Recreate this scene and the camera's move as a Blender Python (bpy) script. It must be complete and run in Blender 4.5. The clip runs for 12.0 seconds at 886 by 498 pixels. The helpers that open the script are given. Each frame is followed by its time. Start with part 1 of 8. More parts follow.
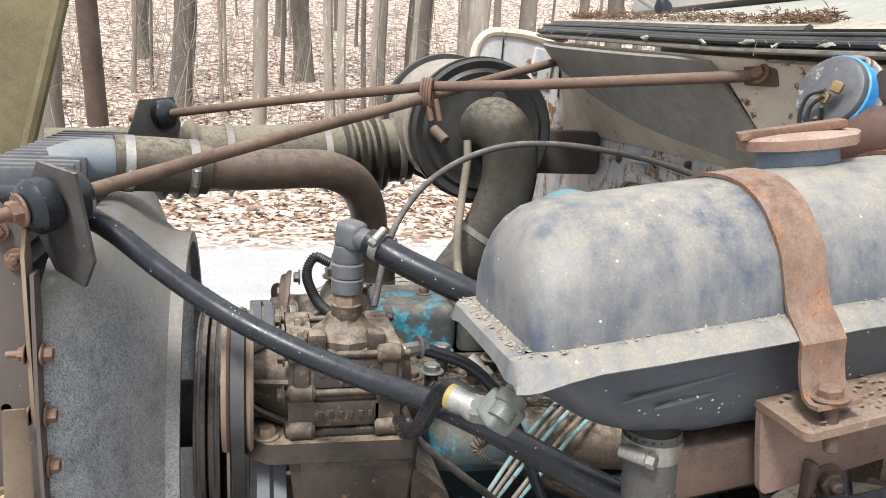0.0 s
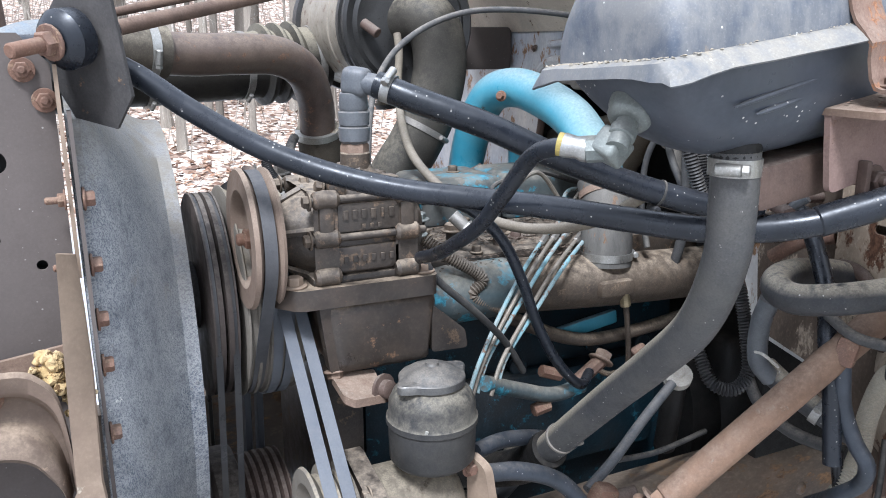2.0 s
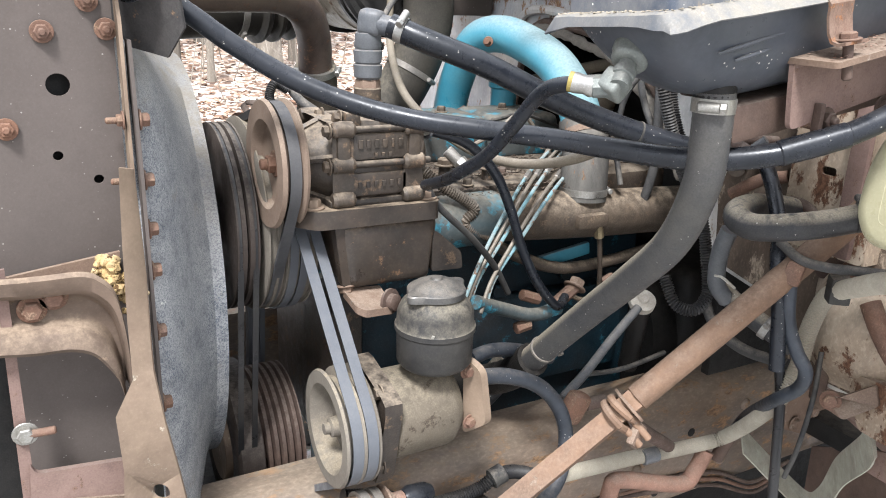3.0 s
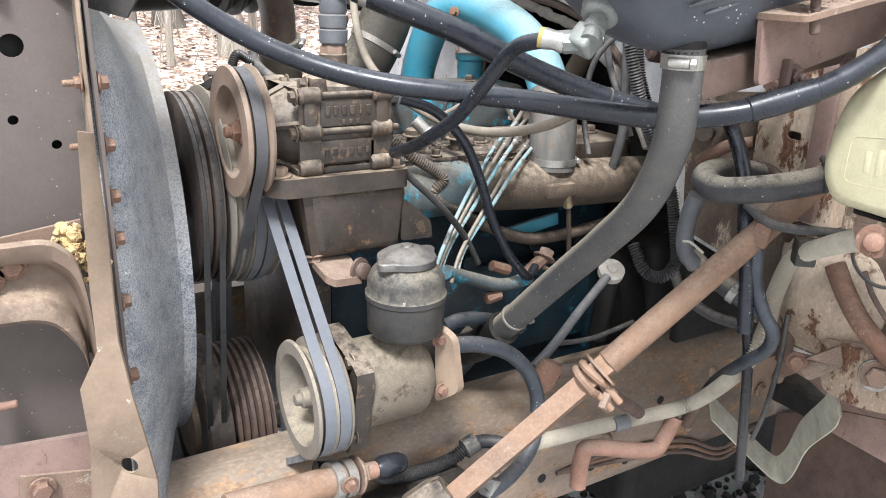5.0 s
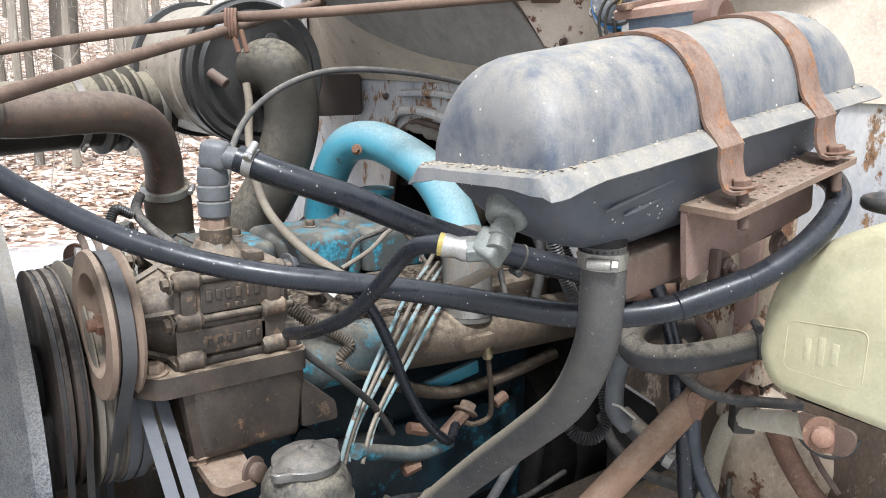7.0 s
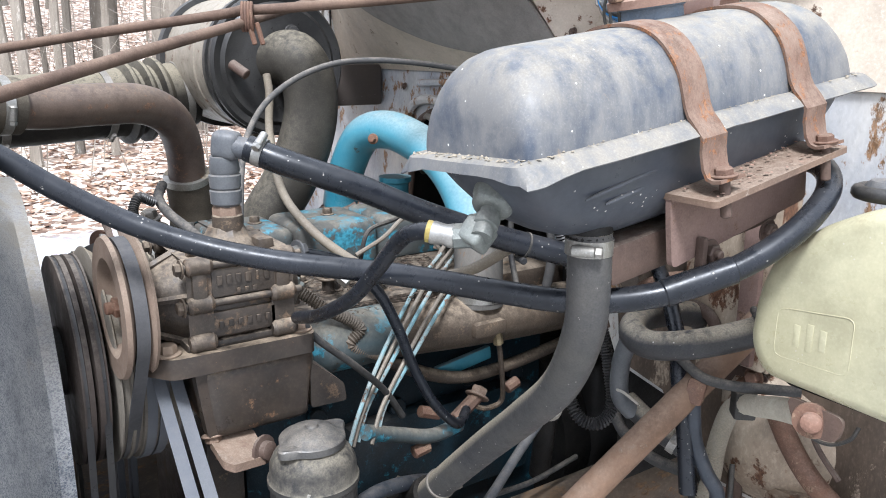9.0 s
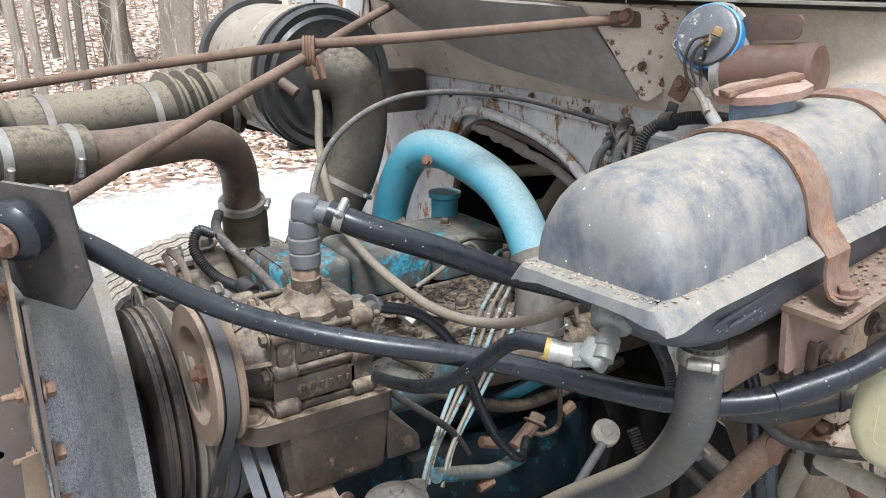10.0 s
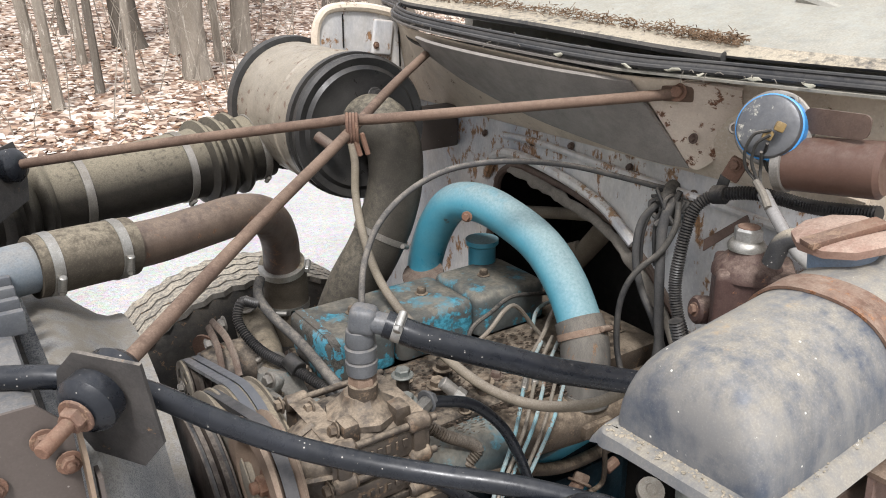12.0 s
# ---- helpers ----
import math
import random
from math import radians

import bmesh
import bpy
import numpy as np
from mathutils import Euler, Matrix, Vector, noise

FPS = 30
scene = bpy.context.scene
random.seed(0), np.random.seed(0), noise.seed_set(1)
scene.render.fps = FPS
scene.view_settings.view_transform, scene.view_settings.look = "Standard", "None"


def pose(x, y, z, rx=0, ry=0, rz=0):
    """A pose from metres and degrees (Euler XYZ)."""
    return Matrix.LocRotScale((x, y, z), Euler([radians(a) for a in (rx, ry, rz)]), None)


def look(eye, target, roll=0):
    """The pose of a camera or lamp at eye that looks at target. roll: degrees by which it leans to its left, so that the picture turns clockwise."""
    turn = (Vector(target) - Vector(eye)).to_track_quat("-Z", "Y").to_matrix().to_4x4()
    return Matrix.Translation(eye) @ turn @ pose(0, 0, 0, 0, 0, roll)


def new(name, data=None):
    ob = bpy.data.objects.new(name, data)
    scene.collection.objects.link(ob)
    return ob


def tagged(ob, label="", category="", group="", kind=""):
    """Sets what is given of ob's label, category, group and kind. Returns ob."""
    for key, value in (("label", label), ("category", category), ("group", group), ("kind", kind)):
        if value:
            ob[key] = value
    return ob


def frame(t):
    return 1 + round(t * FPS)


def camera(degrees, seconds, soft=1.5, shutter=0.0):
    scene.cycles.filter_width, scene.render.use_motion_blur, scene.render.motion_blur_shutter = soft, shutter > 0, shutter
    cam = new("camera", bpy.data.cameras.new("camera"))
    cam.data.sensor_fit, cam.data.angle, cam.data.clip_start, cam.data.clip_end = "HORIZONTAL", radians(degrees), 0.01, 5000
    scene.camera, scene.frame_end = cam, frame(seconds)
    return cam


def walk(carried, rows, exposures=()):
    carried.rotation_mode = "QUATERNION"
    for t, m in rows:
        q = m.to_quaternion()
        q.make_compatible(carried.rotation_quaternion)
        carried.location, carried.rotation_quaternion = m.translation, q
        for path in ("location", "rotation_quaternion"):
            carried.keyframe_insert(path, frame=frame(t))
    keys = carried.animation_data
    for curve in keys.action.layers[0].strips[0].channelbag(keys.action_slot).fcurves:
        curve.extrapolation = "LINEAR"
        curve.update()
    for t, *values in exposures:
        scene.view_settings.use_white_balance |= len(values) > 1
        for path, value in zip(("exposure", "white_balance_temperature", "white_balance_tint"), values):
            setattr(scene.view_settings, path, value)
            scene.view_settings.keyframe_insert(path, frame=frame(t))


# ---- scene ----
cam = camera(58.6, 12.0, soft=1.0, shutter=0.0)
METRES, EYE, TILT, LEAN, TURN = 1.4, 1.70, -13.0, -3.0, -13.0
ROWS = [
    (0.0, 0.0, 0.0, 0.0, -0.0, 0.0, 0.0),
    (0.5, 0.0116, 0.0075, 0.0265, -1.91, 0.81, 1.31),
    (1.0, -0.0066, 0.0247, -0.0158, -2.63, 0.99, 2.33),
    (1.5, -0.0509, 0.0345, -0.0838, -4.25, 0.63, 3.53),
    (2.0, -0.1641, -0.0182, -0.1153, -11.54, -2.65, 5.7),
    (2.5, -0.2193, -0.0836, -0.1224, -13.95, -5.46, 4.29),
    (3.0, -0.2337, -0.093, -0.1285, -14.87, -6.59, 4.28),
    (5.0, -0.2373, -0.0869, -0.1469, -17.39, -7.87, 4.81),
    (5.5, -0.2346, -0.0823, -0.1389, -18.2, -7.19, 4.76),
    (6.0, -0.2166, -0.0537, -0.077, -19.66, -4.32, 5.46),
    (6.5, -0.194, -0.0122, -0.0522, -22.85, -2.58, 7.4),
    (7.0, -0.1806, -0.0081, -0.0618, -23.09, -2.72, 7.08),
    (9.0, -0.1604, -0.0364, -0.0654, -20.51, -3.26, 7.01),
    (9.5, -0.173, -0.0272, -0.0462, -20.24, -4.72, 7.05),
    (10.0, -0.2088, -0.0023, 0.0488, -20.17, -7.04, 7.13),
    (10.5, -0.2168, 0.0413, 0.1464, -19.86, -9.77, 7.19),
    (11.0, -0.2043, 0.0807, 0.2124, -19.64, -11.64, 7.54),
    (11.5, -0.1984, 0.081, 0.2209, -19.65, -11.73, 7.83),
    (12.0, -0.2241, 0.0345, 0.1838, -19.64, -9.75, 7.97),
]
walk(cam, [(t, pose(0, 0, EYE, TILT, LEAN, TURN) @ pose(METRES * x, METRES * y, METRES * z, 90 + pitch, roll, yaw)) for t, x, y, z, yaw, pitch, roll in ROWS],
    exposures=[(0.0, 1.0, 6280, 10), (0.5, 0.62, 6280, 10), (1.0, 0.63, 6280, 10), (1.5, 1.0, 5980, 10), (2.0, 1.28, 5530, 11), (2.5, 1.44, 5880, 11), (3.0, 1.46, 6080, 11), (5.0, 1.66, 6030, 11), (5.5, 1.66, 5930, 10), (6.0, 1.62, 5930, 9), (6.5, 1.3, 6030, 9), (7.0, 1.26, 5980, 10), (9.0, 1.26, 5780, 11), (9.5, 1.33, 5880, 11), (10.0, 1.10, 5980, 10), (10.5, 0.97, 6080, 10), (11.5, 0.78, 6230, 11), (12.0, 0.80, 6330, 12)])

# ---- light: thin overcast, soft sun high behind the camera ----
world = bpy.data.worlds.new("sky")
scene.world = world
world.use_nodes = True
wn = world.node_tree.nodes
sky = wn.new("ShaderNodeTexSky")
sky.sky_type, sky.sun_disc = "NISHITA", False
sky.sun_elevation, sky.sun_rotation = radians(55.5), radians(217.7)
sky.air_density, sky.dust_density, sky.ozone_density = 1.0, 4.0, 0.6
# overcast veil, brighter overhead than at the horizon
tex = wn.new("ShaderNodeTexCoord")
up = wn.new("ShaderNodeSeparateXYZ")
world.node_tree.links.new(tex.outputs["Generated"], up.inputs[0])
veil = wn.new("ShaderNodeValToRGB")
veil.color_ramp.elements[0].position, veil.color_ramp.elements[0].color = 0.0, (0.62, 0.62, 0.62, 1)
veil.color_ramp.elements[1].position, veil.color_ramp.elements[1].color = 1.0, (1.0, 1.02, 1.06, 1)
world.node_tree.links.new(up.outputs[2], veil.inputs[0])
gain = wn.new("ShaderNodeMixRGB")
gain.blend_type, gain.inputs[0].default_value, gain.inputs[2].default_value = "MULTIPLY", 1.0, (16, 16, 16, 1)
world.node_tree.links.new(veil.outputs[0], gain.inputs[1])
haze = wn.new("ShaderNodeMixRGB")
haze.inputs[0].default_value = 0.75
world.node_tree.links.new(sky.outputs[0], haze.inputs[1])
world.node_tree.links.new(gain.outputs[0], haze.inputs[2])
world.node_tree.links.new(haze.outputs[0], wn["Background"].inputs[0])
wn["Background"].inputs[1].default_value = 0.076
sun_data = bpy.data.lights.new("sun", "SUN")
sun_data.energy, sun_data.angle, sun_data.color = 2.7, radians(12), (1.0, 0.985, 0.96)
sun = new("sun", sun_data)
sun.matrix_world = look((-2.4, -3.1, 5.7), (0, 0, 0))


# ---- materials ----
def ramp(nt, fac, stops):
    r = nt.nodes.new("ShaderNodeValToRGB")
    while len(r.color_ramp.elements) < len(stops):
        r.color_ramp.elements.new(0.5)
    for e, (p, c) in zip(r.color_ramp.elements, stops):
        e.position, e.color = p, (c if len(c) == 4 else (*c, 1)) if not isinstance(c, (int, float)) else (c, c, c, 1)
    nt.links.new(fac, r.inputs[0])
    return r.outputs[0]


def noisy(nt, vec, scale, detail=4, rough=0.6):
    n = nt.nodes.new("ShaderNodeTexNoise")
    n.inputs["Scale"].default_value, n.inputs["Detail"].default_value, n.inputs["Roughness"].default_value = scale, detail, rough
    nt.links.new(vec, n.inputs["Vector"])
    return n.outputs[0]


def mixc(nt, fac, a, b):
    m = nt.nodes.new("ShaderNodeMixRGB")
    for sock, v in ((0, fac), (1, a), (2, b)):
        if isinstance(v, (int, float)):
            m.inputs[sock].default_value = v
        elif isinstance(v, tuple):
            m.inputs[sock].default_value = (*v, 1)
        else:
            nt.links.new(v, m.inputs[sock])
    return m.outputs[0]


def calc(nt, op, a, b):
    m = nt.nodes.new("ShaderNodeMath")
    m.operation, m.use_clamp = op, op != "SUBTRACT"
    for sock, v in ((0, a), (1, b)):
        if isinstance(v, (int, float)):
            m.inputs[sock].default_value = v
        else:
            nt.links.new(v, m.inputs[sock])
    return m.outputs[0]


DUST = (0.235, 0.205, 0.168)


def surf(name, base, worn=None, patch=None, patch_at=0.6, dust=0.3, metal=0.0, rough=0.6, bump=0.25, scale=1.0, speck=0.0, dust_col=DUST, stretch=(1, 1, 1), fine=0.34, grime=0.3, edge=0.0, edge_col=None, scratch=0.0, cover=0.0, blotch=0.6, lie=(0.1, 0.85)):
    """Weathered surface: base colour, a large-scale second tone, dark grime, sharp-edged patches (chips, rust), rubbed edges, patchy dust that settles on top, pale specks."""
    m = bpy.data.materials.new(name)
    m.use_nodes = True
    nt = m.node_tree
    bsdf = nt.nodes["Principled BSDF"]
    fine *= 0.55
    geo = nt.nodes.new("ShaderNodeNewGeometry")
    info = nt.nodes.new("ShaderNodeObjectInfo")
    mp = nt.nodes.new("ShaderNodeVectorMath")
    mp.operation = "MULTIPLY_ADD"
    mp.inputs[1].default_value = stretch
    nt.links.new(geo.outputs["Position"], mp.inputs[0])
    nt.links.new(info.outputs["Random"], mp.inputs[2])
    pos = mp.outputs[0]
    big = noisy(nt, pos, 8 * scale, 8, 0.68)
    dirt = noisy(nt, pos, 24 * scale, 10, 0.74)
    mid = noisy(nt, pos, 46 * scale, 8, 0.7)
    spots = noisy(nt, pos, 90 * scale, 6, 0.6)
    grain = noisy(nt, pos, 420 * scale, 4, 0.65)
    col = mixc(nt, ramp(nt, big, ((0.38, 0.0), (0.62, 1.0))), base, worn or tuple(0.6 * c for c in base))
    col = mixc(nt, calc(nt, "MULTIPLY", ramp(nt, dirt, ((0.36, 1.0), (0.56, 0.0))), grime), col, tuple(0.32 * c for c in base))
    col = mixc(nt, calc(nt, "MULTIPLY", ramp(nt, grain, ((0.53, 0.0), (0.66, 1.0))), fine), col, tuple(min(0.8, 1.7 * c + 0.025) for c in base))
    col = mixc(nt, calc(nt, "MULTIPLY", ramp(nt, grain, ((0.34, 1.0), (0.46, 0.0))), fine), col, tuple(0.35 * c for c in base))
    rgh = ramp(nt, mid, ((0.3, max(0.05, rough - 0.2)), (0.68, min(1, rough + 0.14))))
    if patch:
        pf = ramp(nt, mid, ((patch_at - 0.03, 0.0), (patch_at + 0.01, 1.0)))
        col = mixc(nt, pf, col, mixc(nt, ramp(nt, grain, ((0.4, 0.0), (0.6, 1.0))), patch, tuple(0.45 * c for c in patch)))
    if dust:
        sep = nt.nodes.new("ShaderNodeSeparateXYZ")
        nt.links.new(geo.outputs["Normal"], sep.inputs[0])
        top = ramp(nt, sep.outputs[2], ((lie[0], 0.05), (lie[1], 1.0)))
        lay = ramp(nt, calc(nt, "ADD", calc(nt, "MULTIPLY", big, 1 - blotch), calc(nt, "MULTIPLY", spots, blotch)), ((0.4 - cover, 0.08), (0.56 - cover, 1.0)))
        df = calc(nt, "MULTIPLY", calc(nt, "MULTIPLY", top, lay), dust)
        col = mixc(nt, df, col, mixc(nt, ramp(nt, grain, ((0.35, 0.0), (0.65, 1.0))), tuple(0.72 * c for c in dust_col), tuple(min(0.8, 1.15 * c) for c in dust_col)))
        rgh = mixc(nt, df, rgh, (0.92, 0.92, 0.92))
    if edge:
        ef = calc(nt, "MULTIPLY", calc(nt, "MULTIPLY", ramp(nt, geo.outputs["Pointiness"], ((0.52, 0.0), (0.6, 1.0))), ramp(nt, spots, ((0.38, 0.0), (0.56, 1.0)))), edge)
        col = mixc(nt, ef, col, edge_col or tuple(min(0.8, 1.5 * c + 0.06) for c in (worn or base)))
    if scratch:
        bend = nt.nodes.new("ShaderNodeVectorMath")
        bend.operation = "MULTIPLY_ADD"
        bend.inputs[1].default_value = (0.05, 0.05, 0.05)
        wob = nt.nodes.new("ShaderNodeTexNoise")
        wob.inputs["Scale"].default_value = 30
        nt.links.new(geo.outputs["Position"], wob.inputs["Vector"])
        nt.links.new(wob.outputs[1], bend.inputs[0])
        nt.links.new(geo.outputs["Position"], bend.inputs[2])
        for sc in (38, 83):
            lines = nt.nodes.new("ShaderNodeTexVoronoi")
            lines.feature = "DISTANCE_TO_EDGE"
            lines.inputs["Scale"].default_value = sc
            nt.links.new(bend.outputs[0], lines.inputs["Vector"])
            lf = calc(nt, "MULTIPLY", ramp(nt, lines.outputs["Distance"], ((0.012, scratch), (0.035, 0.0))), ramp(nt, spots, ((0.45, 0.0), (0.6, 1.0))))
            col = mixc(nt, lf, col, (0.5, 0.49, 0.46))
    if speck:
        vor = nt.nodes.new("ShaderNodeTexVoronoi")
        vor.inputs["Scale"].default_value = 150
        nt.links.new(geo.outputs["Position"], vor.inputs["Vector"])
        sf = calc(nt, "MULTIPLY", ramp(nt, vor.outputs["Distance"], ((0.12, 1.0), (0.17, 0.0))), ramp(nt, mid, ((0.55, 0.0), (0.58, speck))))
        col = mixc(nt, sf, col, (0.6, 0.56, 0.5))
    nt.links.new(col, bsdf.inputs["Base Color"])
    nt.links.new(rgh, bsdf.inputs["Roughness"])
    bsdf.inputs["Metallic"].default_value = metal
    bsdf.inputs["Specular IOR Level"].default_value = 0.36 if rough < 0.5 else 0.2
    b = nt.nodes.new("ShaderNodeBump")
    b.inputs["Strength"].default_value, b.inputs["Distance"].default_value = min(1.0, bump * 1.3), 0.0025
    nt.links.new(mixc(nt, 0.4, spots, grain), b.inputs["Height"])
    nt.links.new(b.outputs[0], bsdf.inputs["Normal"])
    return m


def tank_paint(name, dark=(0.05, 0.062, 0.084), pale=(0.15, 0.15, 0.15), dusty=0.85):
    """Blue-grey enamel gone chalky: runs down the sides, bare blue smudges, tan dust where it can lie, pale flecks."""
    m = bpy.data.materials.new(name)
    m.use_nodes = True
    nt = m.node_tree
    bsdf = nt.nodes["Principled BSDF"]
    geo = nt.nodes.new("ShaderNodeNewGeometry")
    pos = geo.outputs["Position"]

    def squeezed(x, y, z):
        v = nt.nodes.new("ShaderNodeVectorMath")
        v.operation = "MULTIPLY"
        v.inputs[1].default_value = (x, y, z)
        nt.links.new(pos, v.inputs[0])
        return v.outputs[0]

    streak = noisy(nt, squeezed(1.0, 0.3, 0.25), 70, 8, 0.7)
    broad = noisy(nt, squeezed(1.0, 0.7, 0.6), 13, 7, 0.66)
    smudge = noisy(nt, squeezed(1.0, 0.8, 0.7), 26, 9, 0.7)
    grain = noisy(nt, pos, 520, 4, 0.65)
    wear = noisy(nt, pos, 55, 8, 0.66)
    chalk = calc(nt, "ADD", calc(nt, "MULTIPLY", streak, 0.28), calc(nt, "MULTIPLY", broad, 0.72))
    col = mixc(nt, ramp(nt, chalk, ((0.4, 0.0), (0.55, 1.0))), dark, pale)
    col = mixc(nt, calc(nt, "MULTIPLY", ramp(nt, smudge, ((0.56, 0.0), (0.66, 1.0))), 0.6), col, dark)
    sep = nt.nodes.new("ShaderNodeSeparateXYZ")
    nt.links.new(geo.outputs["Normal"], sep.inputs[0])
    lie = ramp(nt, sep.outputs[2], ((0.0, 0.1), (0.55, 0.6), (0.95, 1.0)))
    lay = ramp(nt, calc(nt, "ADD", calc(nt, "MULTIPLY", broad, 0.4), calc(nt, "MULTIPLY", wear, 0.6)), ((0.38, 0.12), (0.56, 1.0)))
    df = calc(nt, "MULTIPLY", calc(nt, "MULTIPLY", lie, lay), dusty)
    col = mixc(nt, df, col, mixc(nt, ramp(nt, grain, ((0.35, 0.0), (0.65, 1.0))), (0.22, 0.195, 0.152), (0.285, 0.255, 0.2)))
    stain = calc(nt, "MULTIPLY", ramp(nt, smudge, ((0.3, 1.0), (0.39, 0.0))), ramp(nt, wear, ((0.42, 0.0), (0.55, 0.75))))
    col = mixc(nt, stain, col, (0.3, 0.22, 0.13))
    col = mixc(nt, calc(nt, "MULTIPLY", ramp(nt, grain, ((0.56, 0.0), (0.68, 1.0))), 0.07), col, (0.5, 0.49, 0.46))
    vor = nt.nodes.new("ShaderNodeTexVoronoi")
    vor.inputs["Scale"].default_value = 95
    nt.links.new(pos, vor.inputs["Vector"])
    fleck = calc(nt, "MULTIPLY", ramp(nt, vor.outputs["Distance"], ((0.08, 1.0), (0.12, 0.0))), ramp(nt, wear, ((0.54, 0.0), (0.56, 0.9))))
    col = mixc(nt, fleck, col, (0.66, 0.64, 0.58))
    nt.links.new(col, bsdf.inputs["Base Color"])
    nt.links.new(mixc(nt, df, ramp(nt, wear, ((0.3, 0.36), (0.7, 0.55))), (0.9, 0.9, 0.9)), bsdf.inputs["Roughness"])
    bsdf.inputs["Specular IOR Level"].default_value = 0.4
    b = nt.nodes.new("ShaderNodeBump")
    b.inputs["Strength"].default_value, b.inputs["Distance"].default_value = 0.12, 0.002
    nt.links.new(mixc(nt, 0.4, wear, grain), b.inputs["Height"])
    nt.links.new(b.outputs[0], bsdf.inputs["Normal"])
    return m


def fibreglass(name):
    """Weathered blue-grey chopped-strand moulding: pale strands lying all ways, scuffs, brown dust on what faces up."""
    m = bpy.data.materials.new(name)
    m.use_nodes = True
    nt = m.node_tree
    bsdf = nt.nodes["Principled BSDF"]
    geo = nt.nodes.new("ShaderNodeNewGeometry")
    pos = geo.outputs["Position"]
    broad = noisy(nt, pos, 9, 6, 0.65)
    worn = noisy(nt, pos, 34, 8, 0.72)
    col = mixc(nt, ramp(nt, broad, ((0.4, 0.0), (0.6, 1.0))), (0.11, 0.123, 0.148), (0.185, 0.193, 0.208))
    col = mixc(nt, calc(nt, "MULTIPLY", ramp(nt, worn, ((0.36, 1.0), (0.5, 0.0))), 0.55), col, (0.075, 0.08, 0.09))
    strands = None
    for turn, sc in ((0.3, (1, 16, 16)), (1.15, (1, 14, 14)), (1.9, (1, 17, 17)), (2.6, (1, 15, 15))):
        rot = nt.nodes.new("ShaderNodeVectorRotate")
        rot.rotation_type = "EULER_XYZ"
        rot.inputs["Rotation"].default_value = (turn * 0.9, turn, turn * 1.3)
        nt.links.new(pos, rot.inputs["Vector"])
        sq = nt.nodes.new("ShaderNodeVectorMath")
        sq.operation = "MULTIPLY"
        sq.inputs[1].default_value = sc
        nt.links.new(rot.outputs[0], sq.inputs[0])
        f = ramp(nt, noisy(nt, sq.outputs[0], 34, 3, 0.5), ((0.53, 0.0), (0.61, 1.0)))
        strands = f if strands is None else calc(nt, "MAXIMUM", strands, f)
    bare = ramp(nt, worn, ((0.34, 0.35), (0.58, 1.0)))
    col = mixc(nt, calc(nt, "MULTIPLY", calc(nt, "MULTIPLY", strands, bare), 0.75), col, (0.42, 0.42, 0.4))
    spot = noisy(nt, pos, 16, 9, 0.75)
    col = mixc(nt, calc(nt, "MULTIPLY", ramp(nt, spot, ((0.63, 0.0), (0.68, 1.0))), strands), col, (0.7, 0.69, 0.62))
    sep = nt.nodes.new("ShaderNodeSeparateXYZ")
    nt.links.new(geo.outputs["Normal"], sep.inputs[0])
    df = calc(nt, "MULTIPLY", ramp(nt, sep.outputs[2], ((0.05, 0.05), (0.6, 0.9))), ramp(nt, worn, ((0.38, 0.5), (0.55, 1.0))))
    col = mixc(nt, df, col, (0.15, 0.13, 0.1))
    col = mixc(nt, calc(nt, "MULTIPLY", ramp(nt, spot, ((0.3, 0.7), (0.4, 0.0))), 0.6), col, (0.2, 0.165, 0.115))
    nt.links.new(col, bsdf.inputs["Base Color"])
    bsdf.inputs["Roughness"].default_value = 0.55
    bsdf.inputs["Specular IOR Level"].default_value = 0.3
    b = nt.nodes.new("ShaderNodeBump")
    b.inputs["Strength"].default_value, b.inputs["Distance"].default_value = 0.35, 0.002
    nt.links.new(mixc(nt, 0.4, worn, strands), b.inputs["Height"])
    nt.links.new(b.outputs[0], bsdf.inputs["Normal"])
    return m


M_RUBBER = surf("black_rubber", (0.008, 0.0095, 0.0125), (0.015, 0.017, 0.022), dust=0.08, rough=0.33, bump=0.05, speck=0.5, dust_col=(0.2, 0.185, 0.16), grime=0.2, fine=0.25, edge=0, lie=(0.3, 0.95))
M_RUBBER_DUST = surf("dusty_rubber", (0.02, 0.0215, 0.025), (0.034, 0.0345, 0.037), dust=1.0, rough=0.48, bump=0.1, speck=0.7, grime=0.15, dust_col=(0.33, 0.285, 0.215), edge=0, cover=0.06, lie=(0.3, 0.85))
# the pale top layer is dust brightened to paint the hose's lit upper edge
M_HOSE_DUST_LIT = surf("dusty_lit_top_hose", (0.036, 0.038, 0.043), (0.066, 0.064, 0.06), dust=1.0, rough=0.5, bump=0.1, speck=0.5, grime=0.1, dust_col=(0.38, 0.325, 0.24), cover=0.22, lie=(0.15, 0.55), blotch=0.35)
M_HOSE_GREY = surf("grey_hose", (0.05, 0.05, 0.05), (0.075, 0.072, 0.068), dust=0.6, rough=0.75, bump=0.15)
M_CONDUIT = surf("split_loom", (0.024, 0.024, 0.025), (0.06, 0.057, 0.05), dust=0.5, rough=0.6, bump=0.1)
M_CONDUIT_TAN = surf("dusty_loom", (0.4, 0.365, 0.29), (0.28, 0.25, 0.2), dust=0.6, rough=0.8, bump=0.1, dust_col=(0.36, 0.31, 0.23), grime=0.15, fine=0.2)
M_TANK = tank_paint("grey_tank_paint")
